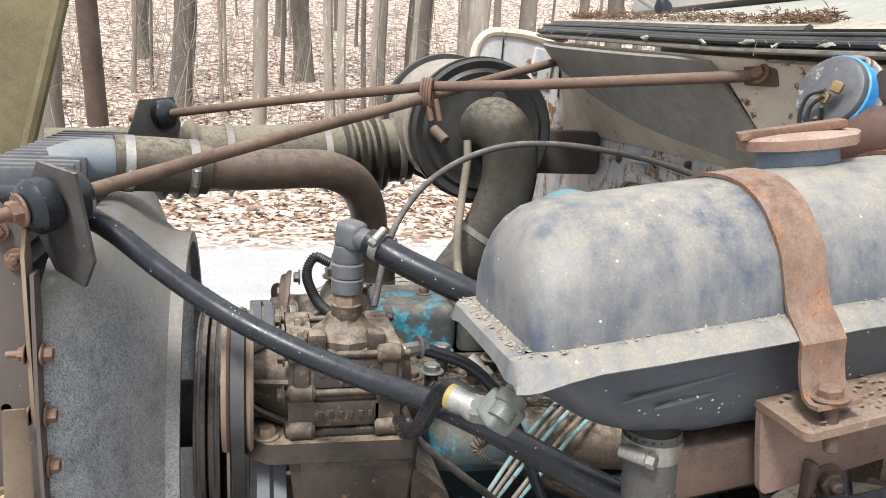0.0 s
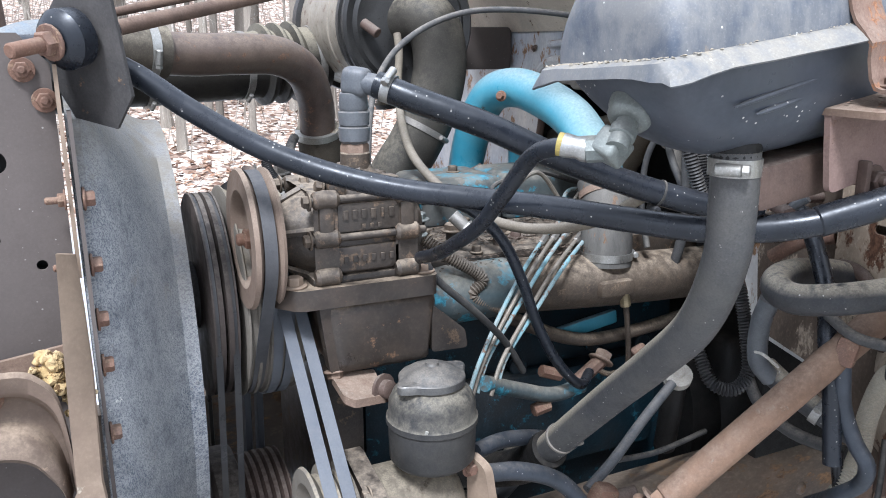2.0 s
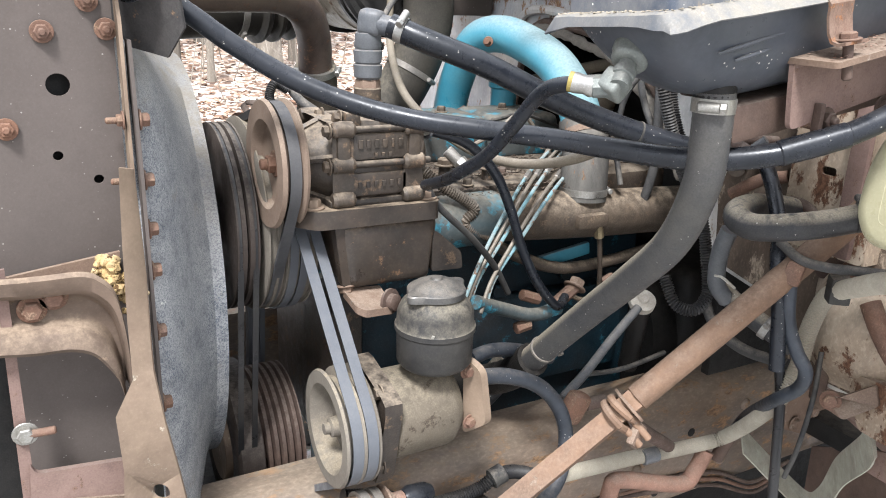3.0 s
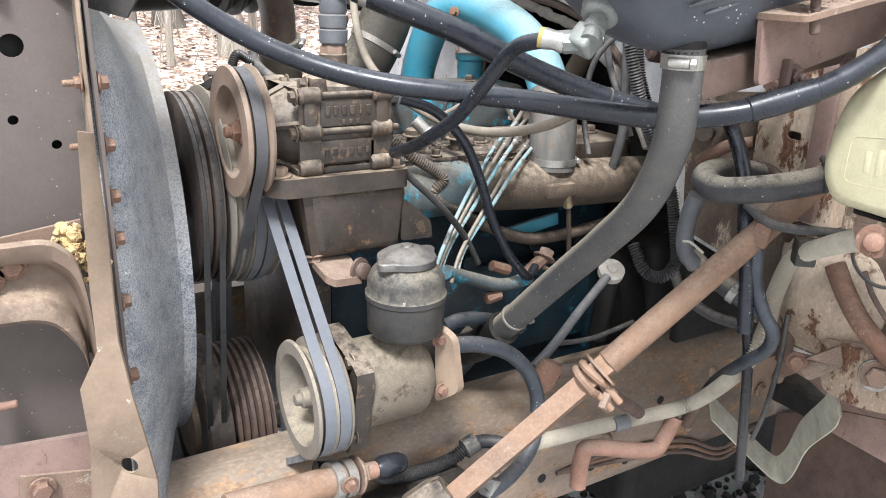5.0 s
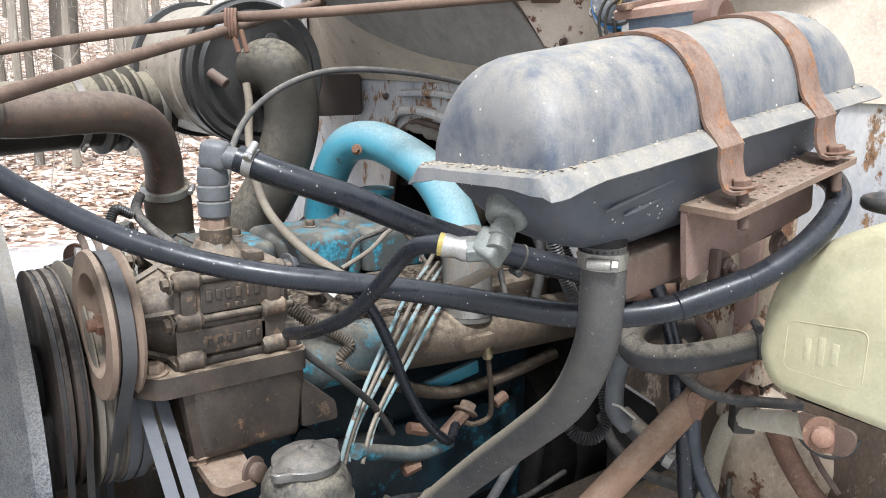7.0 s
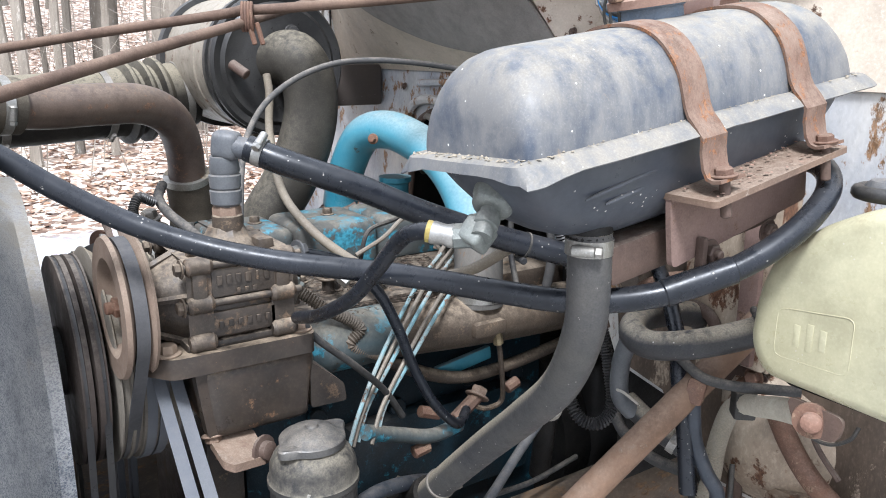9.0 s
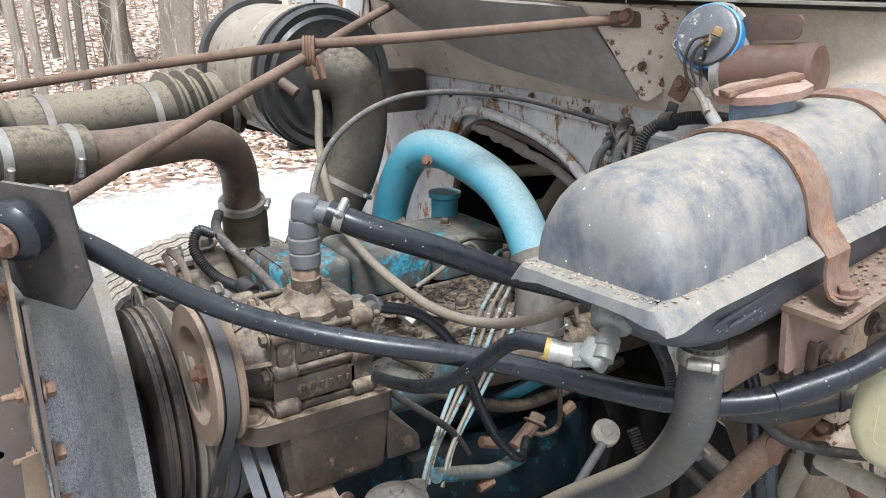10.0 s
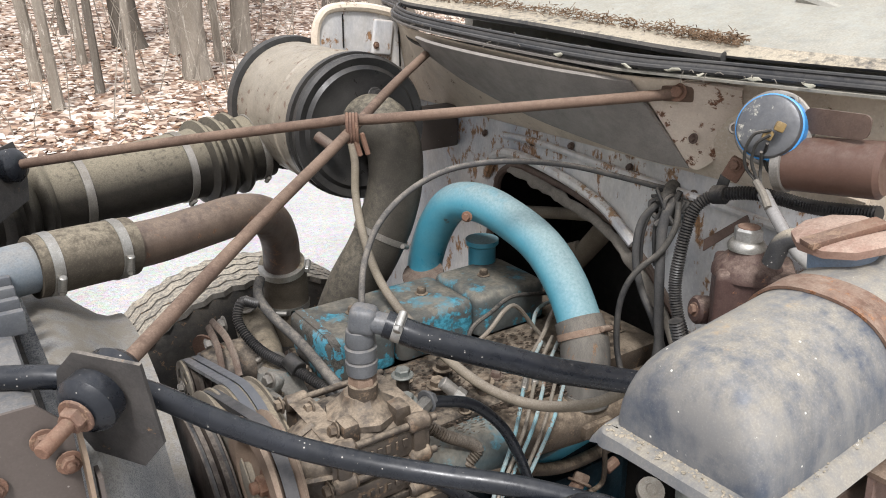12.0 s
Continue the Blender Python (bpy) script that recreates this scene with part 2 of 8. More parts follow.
# lower shell: darker and less dusty than the upper one
M_TANK_LOW = surf("darker_lower_tank", (0.05, 0.056, 0.068), (0.075, 0.08, 0.09), dust=0.25, rough=0.42, bump=0.03, speck=0.9, fine=0.12, grime=0.35, edge=0, scale=0.5)
M_RUST = surf("rusty_steel", (0.175, 0.095, 0.062), (0.115, 0.072, 0.055), patch=(0.24, 0.155, 0.105), patch_at=0.58, dust=0.35, rough=0.85, bump=0.4, dust_col=(0.28, 0.205, 0.15))
M_RUST_PALE = surf("pale_rust_steel", (0.195, 0.132, 0.094), (0.145, 0.1, 0.074), patch=(0.29, 0.225, 0.175), patch_at=0.62, dust=0.4, rough=0.85, bump=0.3, dust_col=(0.34, 0.275, 0.21))
M_RUST_DARK = surf("dark_rust_steel", (0.07, 0.047, 0.038), (0.11, 0.073, 0.055), dust=0.4, rough=0.7, bump=0.25)
M_GRIME = surf("grimy_cast_iron", (0.022, 0.018, 0.015), (0.045, 0.034, 0.026), patch=(0.12, 0.08, 0.05), patch_at=0.6, dust=0.75, rough=0.45, bump=0.4, dust_col=(0.23, 0.185, 0.135), grime=0.5, scale=0.7)
M_GRIME_TAN = surf("tan_grime", (0.085, 0.064, 0.046), (0.042, 0.034, 0.028), patch=(0.15, 0.11, 0.075), patch_at=0.6, dust=0.85, rough=0.55, bump=0.35, dust_col=(0.27, 0.215, 0.155), grime=0.5, scale=0.7)
# oily black metal, set near black so it also carries shade in deep recesses
M_BLACK_IRON_SHADE = surf("oily_metal_and_shade_black", (0.008, 0.0078, 0.0075), (0.018, 0.016, 0.014), dust=0.18, rough=0.55, bump=0.3, dust_col=(0.14, 0.12, 0.095))
M_BLUE = surf("blue_engine_paint", (0.04, 0.225, 0.31), (0.085, 0.27, 0.33), patch=(0.1, 0.15, 0.15), patch_at=0.68, dust=0.6, rough=0.4, bump=0.08, dust_col=(0.27, 0.27, 0.235), cover=0.06, blotch=0.12, grime=0.15, fine=0.12, scale=0.45)
M_BLUE_DIRTY = surf("grimy_blue_paint", (0.075, 0.072, 0.064), (0.05, 0.075, 0.082), patch=(0.055, 0.25, 0.33), patch_at=0.555, dust=0.85, rough=0.55, bump=0.25, dust_col=(0.19, 0.17, 0.135), edge_col=(0.06, 0.32, 0.44), scale=0.25, fine=0.35)
M_CYAN_CHIP = surf("chipped_cyan_paint", (0.05, 0.33, 0.46), (0.09, 0.2, 0.24), patch=(0.09, 0.085, 0.075), patch_at=0.475, dust=0.3, rough=0.5, bump=0.2, scale=0.6, grime=0.3)
# engine blue taken almost to black: shade low in the bay, plus oil
M_BLUE_SHADED = surf("oily_shaded_blue", (0.006, 0.02, 0.029), (0.012, 0.0135, 0.0145), dust=0.2, rough=0.5, bump=0.3, dust_col=(0.1, 0.09, 0.075), patch=(0.02, 0.085, 0.115), patch_at=0.6, scale=0.6)
M_BEIGE = surf("dirty_cream_paint", (0.62, 0.53, 0.42), (0.5, 0.42, 0.33), patch=(0.15, 0.085, 0.055), patch_at=0.65, dust=0.3, rough=0.55, bump=0.12, scale=0.5, fine=0.3, grime=0.3)
M_WHITE = surf("cream_white_paint", (0.29, 0.28, 0.245), (0.24, 0.225, 0.19), patch=(0.2, 0.15, 0.1), patch_at=0.7, dust=0.4, rough=0.42, bump=0.05, scale=0.7, dust_col=(0.33, 0.3, 0.235), fine=0.25, grime=0.35)
M_COWLFACE = surf("tan_cowl_paint", (0.62, 0.53, 0.43), (0.52, 0.43, 0.35), patch=(0.2, 0.1, 0.06), patch_at=0.6, dust=0.3, rough=0.5, bump=0.08, scale=0.8, fine=0.25, grime=0.2)
M_DARKPAN = surf("dark_grey_pan", (0.2, 0.183, 0.165), (0.25, 0.228, 0.205), dust=0.2, rough=0.6, bump=0.12, grime=0.3, fine=0.3)
M_SHROUD = fibreglass("scratched_shroud")
M_RADPLATE = surf("brown_grey_plate", (0.086, 0.071, 0.062), (0.098, 0.081, 0.071), dust=0.1, rough=0.7, bump=0.03, grime=0.0, fine=0.15, speck=0.3)
M_TANPAINT = surf("tan_frame_paint", (0.245, 0.182, 0.128), (0.17, 0.122, 0.088), patch=(0.4, 0.34, 0.26), patch_at=0.66, dust=0.4, rough=0.65, bump=0.15, dust_col=(0.36, 0.28, 0.2), grime=0.3, fine=0.14, scale=0.6)
M_ARCH = surf("brown_grille_paint", (0.15, 0.106, 0.077), (0.1, 0.072, 0.054), patch=(0.23, 0.165, 0.115), patch_at=0.63, dust=0.7, rough=0.6, bump=0.12, dust_col=(0.29, 0.22, 0.155), grime=0.4, fine=0.14, scale=0.6)
M_STEEL = surf("zinc_steel", (0.42, 0.41, 0.385), (0.3, 0.285, 0.25), dust=0.3, metal=0.85, rough=0.45, bump=0.1)
M_GREYFIT = surf("grey_fitting", (0.075, 0.08, 0.088), (0.115, 0.118, 0.12), dust=0.4, rough=0.42, bump=0.08, fine=0.3, grime=0.3)
M_BRASS = surf("dull_brass", (0.3, 0.24, 0.13), (0.2, 0.16, 0.1), dust=0.4, metal=0.5, rough=0.55, bump=0.2)
M_PLASTIC = surf("yellowed_plastic", (0.48, 0.45, 0.3), (0.4, 0.37, 0.235), dust=0.5, rough=0.38, bump=0.03, scale=0.7, dust_col=(0.36, 0.31, 0.19), fine=0.12, grime=0.3, blotch=0.25, cover=0.03, speck=0.4, edge=0)
M_AIRCAN = surf("tan_aircleaner_paint", (0.27, 0.235, 0.185), (0.2, 0.17, 0.13), patch=(0.15, 0.085, 0.055), patch_at=0.62, dust=0.5, rough=0.45, bump=0.08, dust_col=(0.31, 0.275, 0.215), fine=0.25, grime=0.4)
M_AIRCAP = surf("black_aircleaner_cap", (0.018, 0.0175, 0.017), (0.035, 0.033, 0.03), dust=0.12, rough=0.42, bump=0.12)
M_BELT = surf("v_belt", (0.05, 0.05, 0.052), (0.075, 0.073, 0.073), dust=0.1, rough=0.7, bump=0.1, grime=0.1, fine=0.2)
M_PULLEY = surf("tan_pulley", (0.19, 0.14, 0.104), (0.15, 0.105, 0.078), dust=0.5, rough=0.75, bump=0.06, dust_col=(0.31, 0.25, 0.185), grime=0.15, fine=0.25)
M_TYRE = surf("tyre_rubber", (0.035, 0.034, 0.032), (0.06, 0.055, 0.048), dust=0.4, rough=0.85, bump=0.3, dust_col=(0.2, 0.17, 0.13), patch=(0.2, 0.13, 0.08), patch_at=0.62)
M_TREAD = surf("dusty_tread_rubber", (0.13, 0.12, 0.105), (0.075, 0.068, 0.06), dust=0.7, rough=0.9, bump=0.3, dust_col=(0.42, 0.37, 0.29), patch=(0.26, 0.18, 0.115), patch_at=0.62, cover=0.0, grime=0.6)


M_RAIL = surf("oily_rusty_rail", (0.23, 0.165, 0.115), (0.1, 0.085, 0.072), patch=(0.28, 0.165, 0.085), patch_at=0.57, dust=0.5, rough=0.45, bump=0.25, scale=0.38, stretch=(0.6, 1, 1.2), dust_col=(0.27, 0.215, 0.155), grime=0.5)
M_FIREWALL = surf("rusting_cream_firewall", (0.6, 0.57, 0.52), (0.35, 0.365, 0.395), patch=(0.3, 0.165, 0.08), patch_at=0.58, dust=0.45, rough=0.45, bump=0.15, scale=0.45, stretch=(1, 1, 0.55), fine=0.25, grime=0.4, dust_col=(0.36, 0.27, 0.17), scratch=0.12)
M_GRIMEWALL = surf("rust_brown_firewall", (0.13, 0.095, 0.068), (0.07, 0.054, 0.042), patch=(0.34, 0.27, 0.2), patch_at=0.6, dust=0.4, rough=0.7, bump=0.3, scale=0.5, stretch=(1, 1, 0.5), grime=0.6)
M_FLAKE = surf("flaking_cream_iron", (0.42, 0.35, 0.265), (0.26, 0.185, 0.125), patch=(0.14, 0.07, 0.04), patch_at=0.56, dust=0.3, rough=0.7, bump=0.4, scale=0.4, stretch=(1, 1, 0.6), grime=0.5)
M_MOSS = surf("dry_moss_brown", (0.11, 0.066, 0.038), (0.2, 0.135, 0.085), dust=0, rough=1.0, bump=0.2, scale=4)
M_FOAM = surf("crumbled_foam", (0.42, 0.29, 0.13), (0.55, 0.43, 0.26), patch=(0.12, 0.07, 0.03), patch_at=0.58, dust=0, rough=1.0, bump=0.8, scale=2)
M_TANK_SEAM = tank_paint("dusty_tank_seam", (0.08, 0.088, 0.1), (0.15, 0.148, 0.145), 0.85)
M_RUST_STRAP = surf("orange_rust_strap", (0.145, 0.085, 0.06), (0.195, 0.135, 0.1), patch=(0.27, 0.125, 0.062), patch_at=0.58, dust=0.35, rough=0.8, bump=0.3, dust_col=(0.33, 0.26, 0.2), stretch=(1.5, 1, 1), grime=0.5)
M_RUST_PLUM = surf("plum_rust", (0.16, 0.105, 0.088), (0.2, 0.135, 0.11), patch=(0.2, 0.125, 0.09), patch_at=0.63, dust=0.3, rough=0.8, bump=0.25)
M_RUST_PINK = surf("pink_rust", (0.28, 0.165, 0.12), (0.21, 0.115, 0.08), dust=0.4, rough=0.8, bump=0.25)
M_RUST_CAP = surf("cap_rust", (0.21, 0.125, 0.095), (0.28, 0.19, 0.145), dust=0.5, rough=0.85, bump=0.4, dust_col=(0.36, 0.28, 0.22))
M_RUST_ROD = surf("rod_rust", (0.095, 0.062, 0.046), (0.15, 0.1, 0.072), dust=0.35, rough=0.8, bump=0.25, dust_col=(0.26, 0.19, 0.14))
M_RUST_PIPE = surf("pipe_rust", (0.06, 0.04, 0.032), (0.1, 0.072, 0.053), patch=(0.16, 0.09, 0.055), patch_at=0.62, dust=0.6, rough=0.45, bump=0.12, dust_col=(0.2, 0.15, 0.11))
M_RUST_SHAFT = surf("shaft_rust", (0.215, 0.132, 0.084), (0.14, 0.09, 0.062), patch=(0.24, 0.18, 0.135), patch_at=0.65, dust=0.5, rough=0.75, bump=0.2, dust_col=(0.27, 0.2, 0.15), grime=0.5, fine=0.14, scale=0.6)
M_RUST_RES = surf("reservoir_rust", (0.046, 0.025, 0.021), (0.07, 0.042, 0.036), patch=(0.2, 0.1, 0.06), patch_at=0.63, dust=0.9, rough=0.55, bump=0.4, dust_col=(0.2, 0.15, 0.12))
M_NECK = surf("neck_paint", (0.14, 0.2, 0.28), (0.22, 0.24, 0.27), dust=0.3, rough=0.5, bump=0.15)
M_GREENFIT = surf("verdigris_fitting", (0.2, 0.21, 0.19), (0.15, 0.165, 0.155), dust=0.35, metal=0.4, rough=0.5, bump=0.25)
M_LOOM = surf("black_loom", (0.014, 0.014, 0.015), (0.03, 0.029, 0.028), dust=0.15, rough=0.38, bump=0.04, grime=0.1, fine=0.15, edge=0)
M_TEAL_WORN = surf("worn_teal_casting", (0.24, 0.235, 0.21), (0.15, 0.15, 0.14), patch=(0.07, 0.2, 0.24), patch_at=0.6, dust=0.7, rough=0.6, bump=0.2, scale=0.7, grime=0.5)
M_CHIP = surf("dark_bark_chip", (0.05, 0.036, 0.026), (0.1, 0.075, 0.055), dust=0, rough=0.9, bump=0.1)
M_DIRT = surf("tan_dirt", (0.36, 0.31, 0.235), (0.27, 0.235, 0.18), dust=0, rough=0.95, bump=0.15, fine=0.2)
M_PLUG = surf("amber_plug", (0.22, 0.15, 0.06), (0.15, 0.1, 0.045), dust=0.3, rough=0.5, bump=0.05)
M_YELLOW = surf("yellow_mark", (0.4, 0.31, 0.09), dust=0.2, rough=0.6, bump=0.05)
M_STUB = surf("blue_grey_stub", (0.11, 0.14, 0.17), (0.18, 0.2, 0.21), dust=0.45, rough=0.5, bump=0.1, grime=0.2)
M_BLACKPLATE = surf("dusty_black_plate", (0.04, 0.038, 0.037), (0.07, 0.064, 0.06), patch=(0.2, 0.13, 0.08), patch_at=0.66, dust=0.6, rough=0.6, bump=0.15)
M_OLIVE = surf("olive_tan_hood", (0.17, 0.14, 0.075), (0.12, 0.1, 0.055), dust=0.2, rough=0.6, bump=0.1)
M_PULLEY_DARK = surf("dark_pulley", (0.032, 0.025, 0.021), (0.05, 0.038, 0.032), dust=0.4, rough=0.6, bump=0.06, grime=0.3, fine=0.3)
M_PULLEY_TAN = surf("dusty_tan_pulley", (0.17, 0.15, 0.122), (0.12, 0.104, 0.085), dust=0.5, rough=0.8, bump=0.06, dust_col=(0.34, 0.28, 0.19), grime=0.2, fine=0.25)
M_BELT_GREY = surf("grey_belt", (0.085, 0.09, 0.1), (0.1, 0.106, 0.116), dust=0.1, rough=0.45, bump=0.05, grime=0.05, fine=0.15, edge=0)
M_GRIME_COMP = surf("brown_comp_iron", (0.07, 0.053, 0.039), (0.03, 0.025, 0.021), patch=(0.14, 0.095, 0.062), patch_at=0.6, dust=0.85, rough=0.45, bump=0.35, dust_col=(0.27, 0.215, 0.155), fine=0.2, grime=0.55, scale=0.7)
M_GRIME_PED = surf("rusty_pedestal", (0.055, 0.039, 0.028), (0.022, 0.019, 0.017), patch=(0.17, 0.1, 0.058), patch_at=0.62, dust=0.8, rough=0.42, bump=0.15, dust_col=(0.29, 0.225, 0.155), fine=0.15, scale=0.5, grime=0.6)
M_GRIME_PUMP = surf("tan_pump_iron", (0.125, 0.104, 0.077), (0.085, 0.071, 0.053), patch=(0.08, 0.062, 0.045), patch_at=0.62, dust=0.6, rough=0.65, bump=0.2, dust_col=(0.25, 0.21, 0.15), fine=0.3, grime=0.15)
M_GRIME_LOOM = surf("grimy_loom", (0.13, 0.095, 0.065), (0.08, 0.065, 0.05), dust=0.6, rough=0.85, bump=0.15)
M_RESERVOIR = surf("dusty_black_reservoir", (0.02, 0.02, 0.021), (0.038, 0.036, 0.033), dust=0.8, rough=0.5, bump=0.1, dust_col=(0.21, 0.185, 0.14), grime=0.3, fine=0.3, edge=0)
M_CAP = surf("scuffed_cap", (0.075, 0.074, 0.072), (0.14, 0.13, 0.115), dust=0.6, metal=0.5, rough=0.42, bump=0.2)
M_BOOT = surf("grey_boot", (0.14, 0.125, 0.105), (0.2, 0.18, 0.15), dust=0.5, rough=0.85, bump=0.15)
M_PIPEBOOT = surf("streaked_boot_rubber", (0.07, 0.066, 0.06), (0.12, 0.112, 0.098), patch=(0.2, 0.12, 0.07), patch_at=0.62, dust=0.5, rough=0.7, bump=0.12, stretch=(1.6, 1.6, 0.4), grime=0.3)
M_SLEEVE = surf("tan_sleeve", (0.085, 0.069, 0.05), (0.05, 0.042, 0.032), dust=0.8, rough=0.75, bump=0.25, dust_col=(0.24, 0.205, 0.15), grime=0.4)
M_INTAKE = surf("dusty_intake_rubber", (0.011, 0.01, 0.0095), (0.024, 0.021, 0.017), dust=1.0, rough=0.5, bump=0.1, dust_col=(0.19, 0.165, 0.12), grime=0.4, lie=(0.05, 0.8), cover=0.08)
M_ELBOW = surf("dusty_elbow_rubber", (0.055, 0.049, 0.039), (0.035, 0.031, 0.026), dust=0.85, rough=0.6, bump=0.1, dust_col=(0.2, 0.175, 0.13), grime=0.35, fine=0.3)
M_DULLSTEEL = surf("dull_steel", (0.33, 0.31, 0.28), (0.22, 0.2, 0.17), dust=0.4, metal=0.7, rough=0.5, bump=0.15)
M_HOSE_TAN = surf("tan_tube", (0.2, 0.17, 0.125), (0.15, 0.125, 0.095), dust=0.5, rough=0.8, bump=0.1)
M_LINE = surf("steel_line", (0.24, 0.215, 0.175), (0.16, 0.125, 0.095), dust=0.4, metal=0.3, rough=0.6, bump=0.15)
M_LINE_BLUE = surf("blue_line", (0.16, 0.3, 0.33), (0.28, 0.3, 0.28), patch=(0.2, 0.12, 0.08), patch_at=0.58, dust=0.4, rough=0.6, bump=0.15, scale=1.5)
M_MOTOR = surf("brown_motor_can", (0.085, 0.045, 0.032), (0.115, 0.066, 0.048), patch=(0.25, 0.16, 0.11), patch_at=0.7, dust=0.2, rough=0.45, bump=0.08, grime=0.15, fine=0.15)
M_BRIGHTBLUE = surf("bright_blue_band", (0.04, 0.22, 0.55), (0.06, 0.3, 0.6), dust=0.15, rough=0.4, bump=0.05)
M_BLUEHOSE = surf("blue_grey_hose", (0.018, 0.022, 0.028), (0.036, 0.042, 0.052), dust=0.25, rough=0.45, bump=0.06, grime=0.1, fine=0.15, speck=0.5)
M_STRAP = surf("woven_strap", (0.42, 0.41, 0.33), (0.32, 0.3, 0.235), dust=0.3, rough=0.9, bump=0.5, scale=2)
M_CAPWHITE = surf("dirty_white_cap", (0.55, 0.52, 0.45), (0.4, 0.36, 0.3), dust=0.3, rough=0.6, bump=0.1)
M_CLEAR = surf("cloudy_tube", (0.22, 0.21, 0.2), (0.3, 0.29, 0.27), dust=0.2, rough=0.25, bump=0.05, fine=0.1)
M_GLASS = surf("clouded_glass", (0.5, 0.62, 0.6), (0.56, 0.66, 0.64), dust=0.1, rough=0.08, bump=0.0, fine=0.05)
M_GEARCOVER = surf("worn_gear_cover", (0.085, 0.09, 0.1), (0.14, 0.14, 0.14), patch=(0.5, 0.48, 0.41), patch_at=0.6, dust=0.3, metal=0.4, rough=0.45, bump=0.2, scale=0.4, fine=0.2)

# ---- mesh helpers ----
HOME = {}


def part(name, bm, material, parent=None, label=""):
    """Links a bmesh as one mesh object, its origin at the middle of its box, under a thing or a part."""
    bmesh.ops.recalc_face_normals(bm, faces=bm.faces)
    lo = Vector([min(v.co[i] for v in bm.verts) for i in range(3)])
    hi = Vector([max(v.co[i] for v in bm.verts) for i in range(3)])
    mid = (lo + hi) / 2
    bmesh.ops.translate(bm, verts=bm.verts, vec=-mid)
    me = bpy.data.meshes.new(name)
    bm.to_mesh(me)
    bm.free()
    for p in me.polygons:
        p.use_smooth = True
    me.set_sharp_from_angle(angle=radians(38))
    me.materials.append(material)
    ob = new(name, me)
    base = HOME.get(parent.name, Vector()) if parent else Vector()
    ob.parent = parent
    ob.location = mid - base
    HOME[ob.name] = mid
    if label:
        ob["label"] = label
    return ob


def thing(name, at, label, category, group="", kind=""):
    ob = new(name)
    ob.empty_display_size = 0.02
    ob.location = at
    HOME[ob.name] = Vector(at)
    return tagged(ob, label, category, group, kind)


def spline(pts, sub=6):
    p = [Vector(q) for q in pts]
    if len(p) < 3:
        return p
    q = [2 * p[0] - p[1], *p, 2 * p[-1] - p[-2]]
    out = []
    for i in range(1, len(q) - 2):
        a, b, c, d = q[i - 1], q[i], q[i + 1], q[i + 2]
        for k in range(sub):
            u = k / sub
            out.append(0.5 * (2 * b + (c - a) * u + (2 * a - 5 * b + 4 * c - d) * u * u + (3 * b - a - 3 * c + d) * u ** 3))
    out.append(p[-1])
    return out


def evenly(path, step):
    out, left = [path[0]], step
    for a, b in zip(path, path[1:]):
        d = (b - a).length
        while left <= d and d > 0:
            out.append(a.lerp(b, left / d))
            left += step
        left -= d
    return out


def sweep(bm, path, radii, seg=12, flat=1.0, cap=True):
    """A tube along a path of points with a radius at each; flat squeezes it."""
    rings, n = [], len(path)
    ref = None
    for i, p in enumerate(path):
        t = (path[min(i + 1, n - 1)] - path[max(i - 1, 0)]).normalized()
        if ref is None:
            ref = t.orthogonal().normalized()
        ref = (ref - t * ref.dot(t)).normalized()
        other = t.cross(ref)
        rings.append([bm.verts.new(p + radii[i] * (math.cos(2 * math.pi * k / seg) * ref + flat * math.sin(2 * math.pi * k / seg) * other)) for k in range(seg)])
    for a, b in zip(rings, rings[1:]):
        for k in range(seg):
            bm.faces.new((a[k], a[(k + 1) % seg], b[(k + 1) % seg], b[k]))
    if cap:
        bm.faces.new(rings[0][::-1])
        bm.faces.new(rings[-1])
    return bm


def tube(pts, r, seg=12, sub=6, bm=None):
    path = spline(pts, sub)
    return sweep(bm or bmesh.new(), path, [r] * len(path), seg)


def loom(pts, r, pitch=0.006, seg=12, deep=0.24):
    """Corrugated tube."""
    path = evenly(spline(pts, 10), pitch / 2)
    return sweep(bmesh.new(), path, [r * (1 - deep * (i % 2)) for i in range(len(path))], seg)


def basis(axis):
    z = Vector(axis).normalized()
    x = z.orthogonal().normalized() if abs(z.z) > 0.9 else Vector((0, 0, 1)).cross(z).normalized()
    return Matrix((x, z.cross(x), z)).transposed()


def lathe(profile, at, axis, seg=32, bm=None):
    """Turns (distance along axis, radius) pairs round an axis."""
    bm = bm or bmesh.new()
    m = basis(axis)
    rings = []
    for d, r in profile:
        if r < 1e-5:
            rings.append([bm.verts.new(Vector(at) + m @ Vector((0, 0, d)))])
        else:
            rings.append([bm.verts.new(Vector(at) + m @ Vector((r * math.cos(2 * math.pi * k / seg), r * math.sin(2 * math.pi * k / seg), d))) for k in range(seg)])
    for a, b in zip(rings, rings[1:]):
        for k in range(seg):
            q = [a[k % len(a)], a[(k + 1) % len(a)], b[(k + 1) % len(b)], b[k % len(b)]]
            q = [v for i, v in enumerate(q) if v not in q[:i]]
            if len(q) > 2:
                bm.faces.new(q)
    for ring in (rings[0], rings[-1]):
        if len(ring) > 2:
            bm.faces.new(ring)
    return bm


def cyl(a, b, r, seg=20, edge=0.0015, bm=None):
    a, b = Vector(a), Vector(b)
    h = (b - a).length
    e = min(edge, r * 0.4, h * 0.3)
    return lathe(((0, r - e), (e, r), (h - e, r), (h, r - e)), a, b - a, seg, bm)


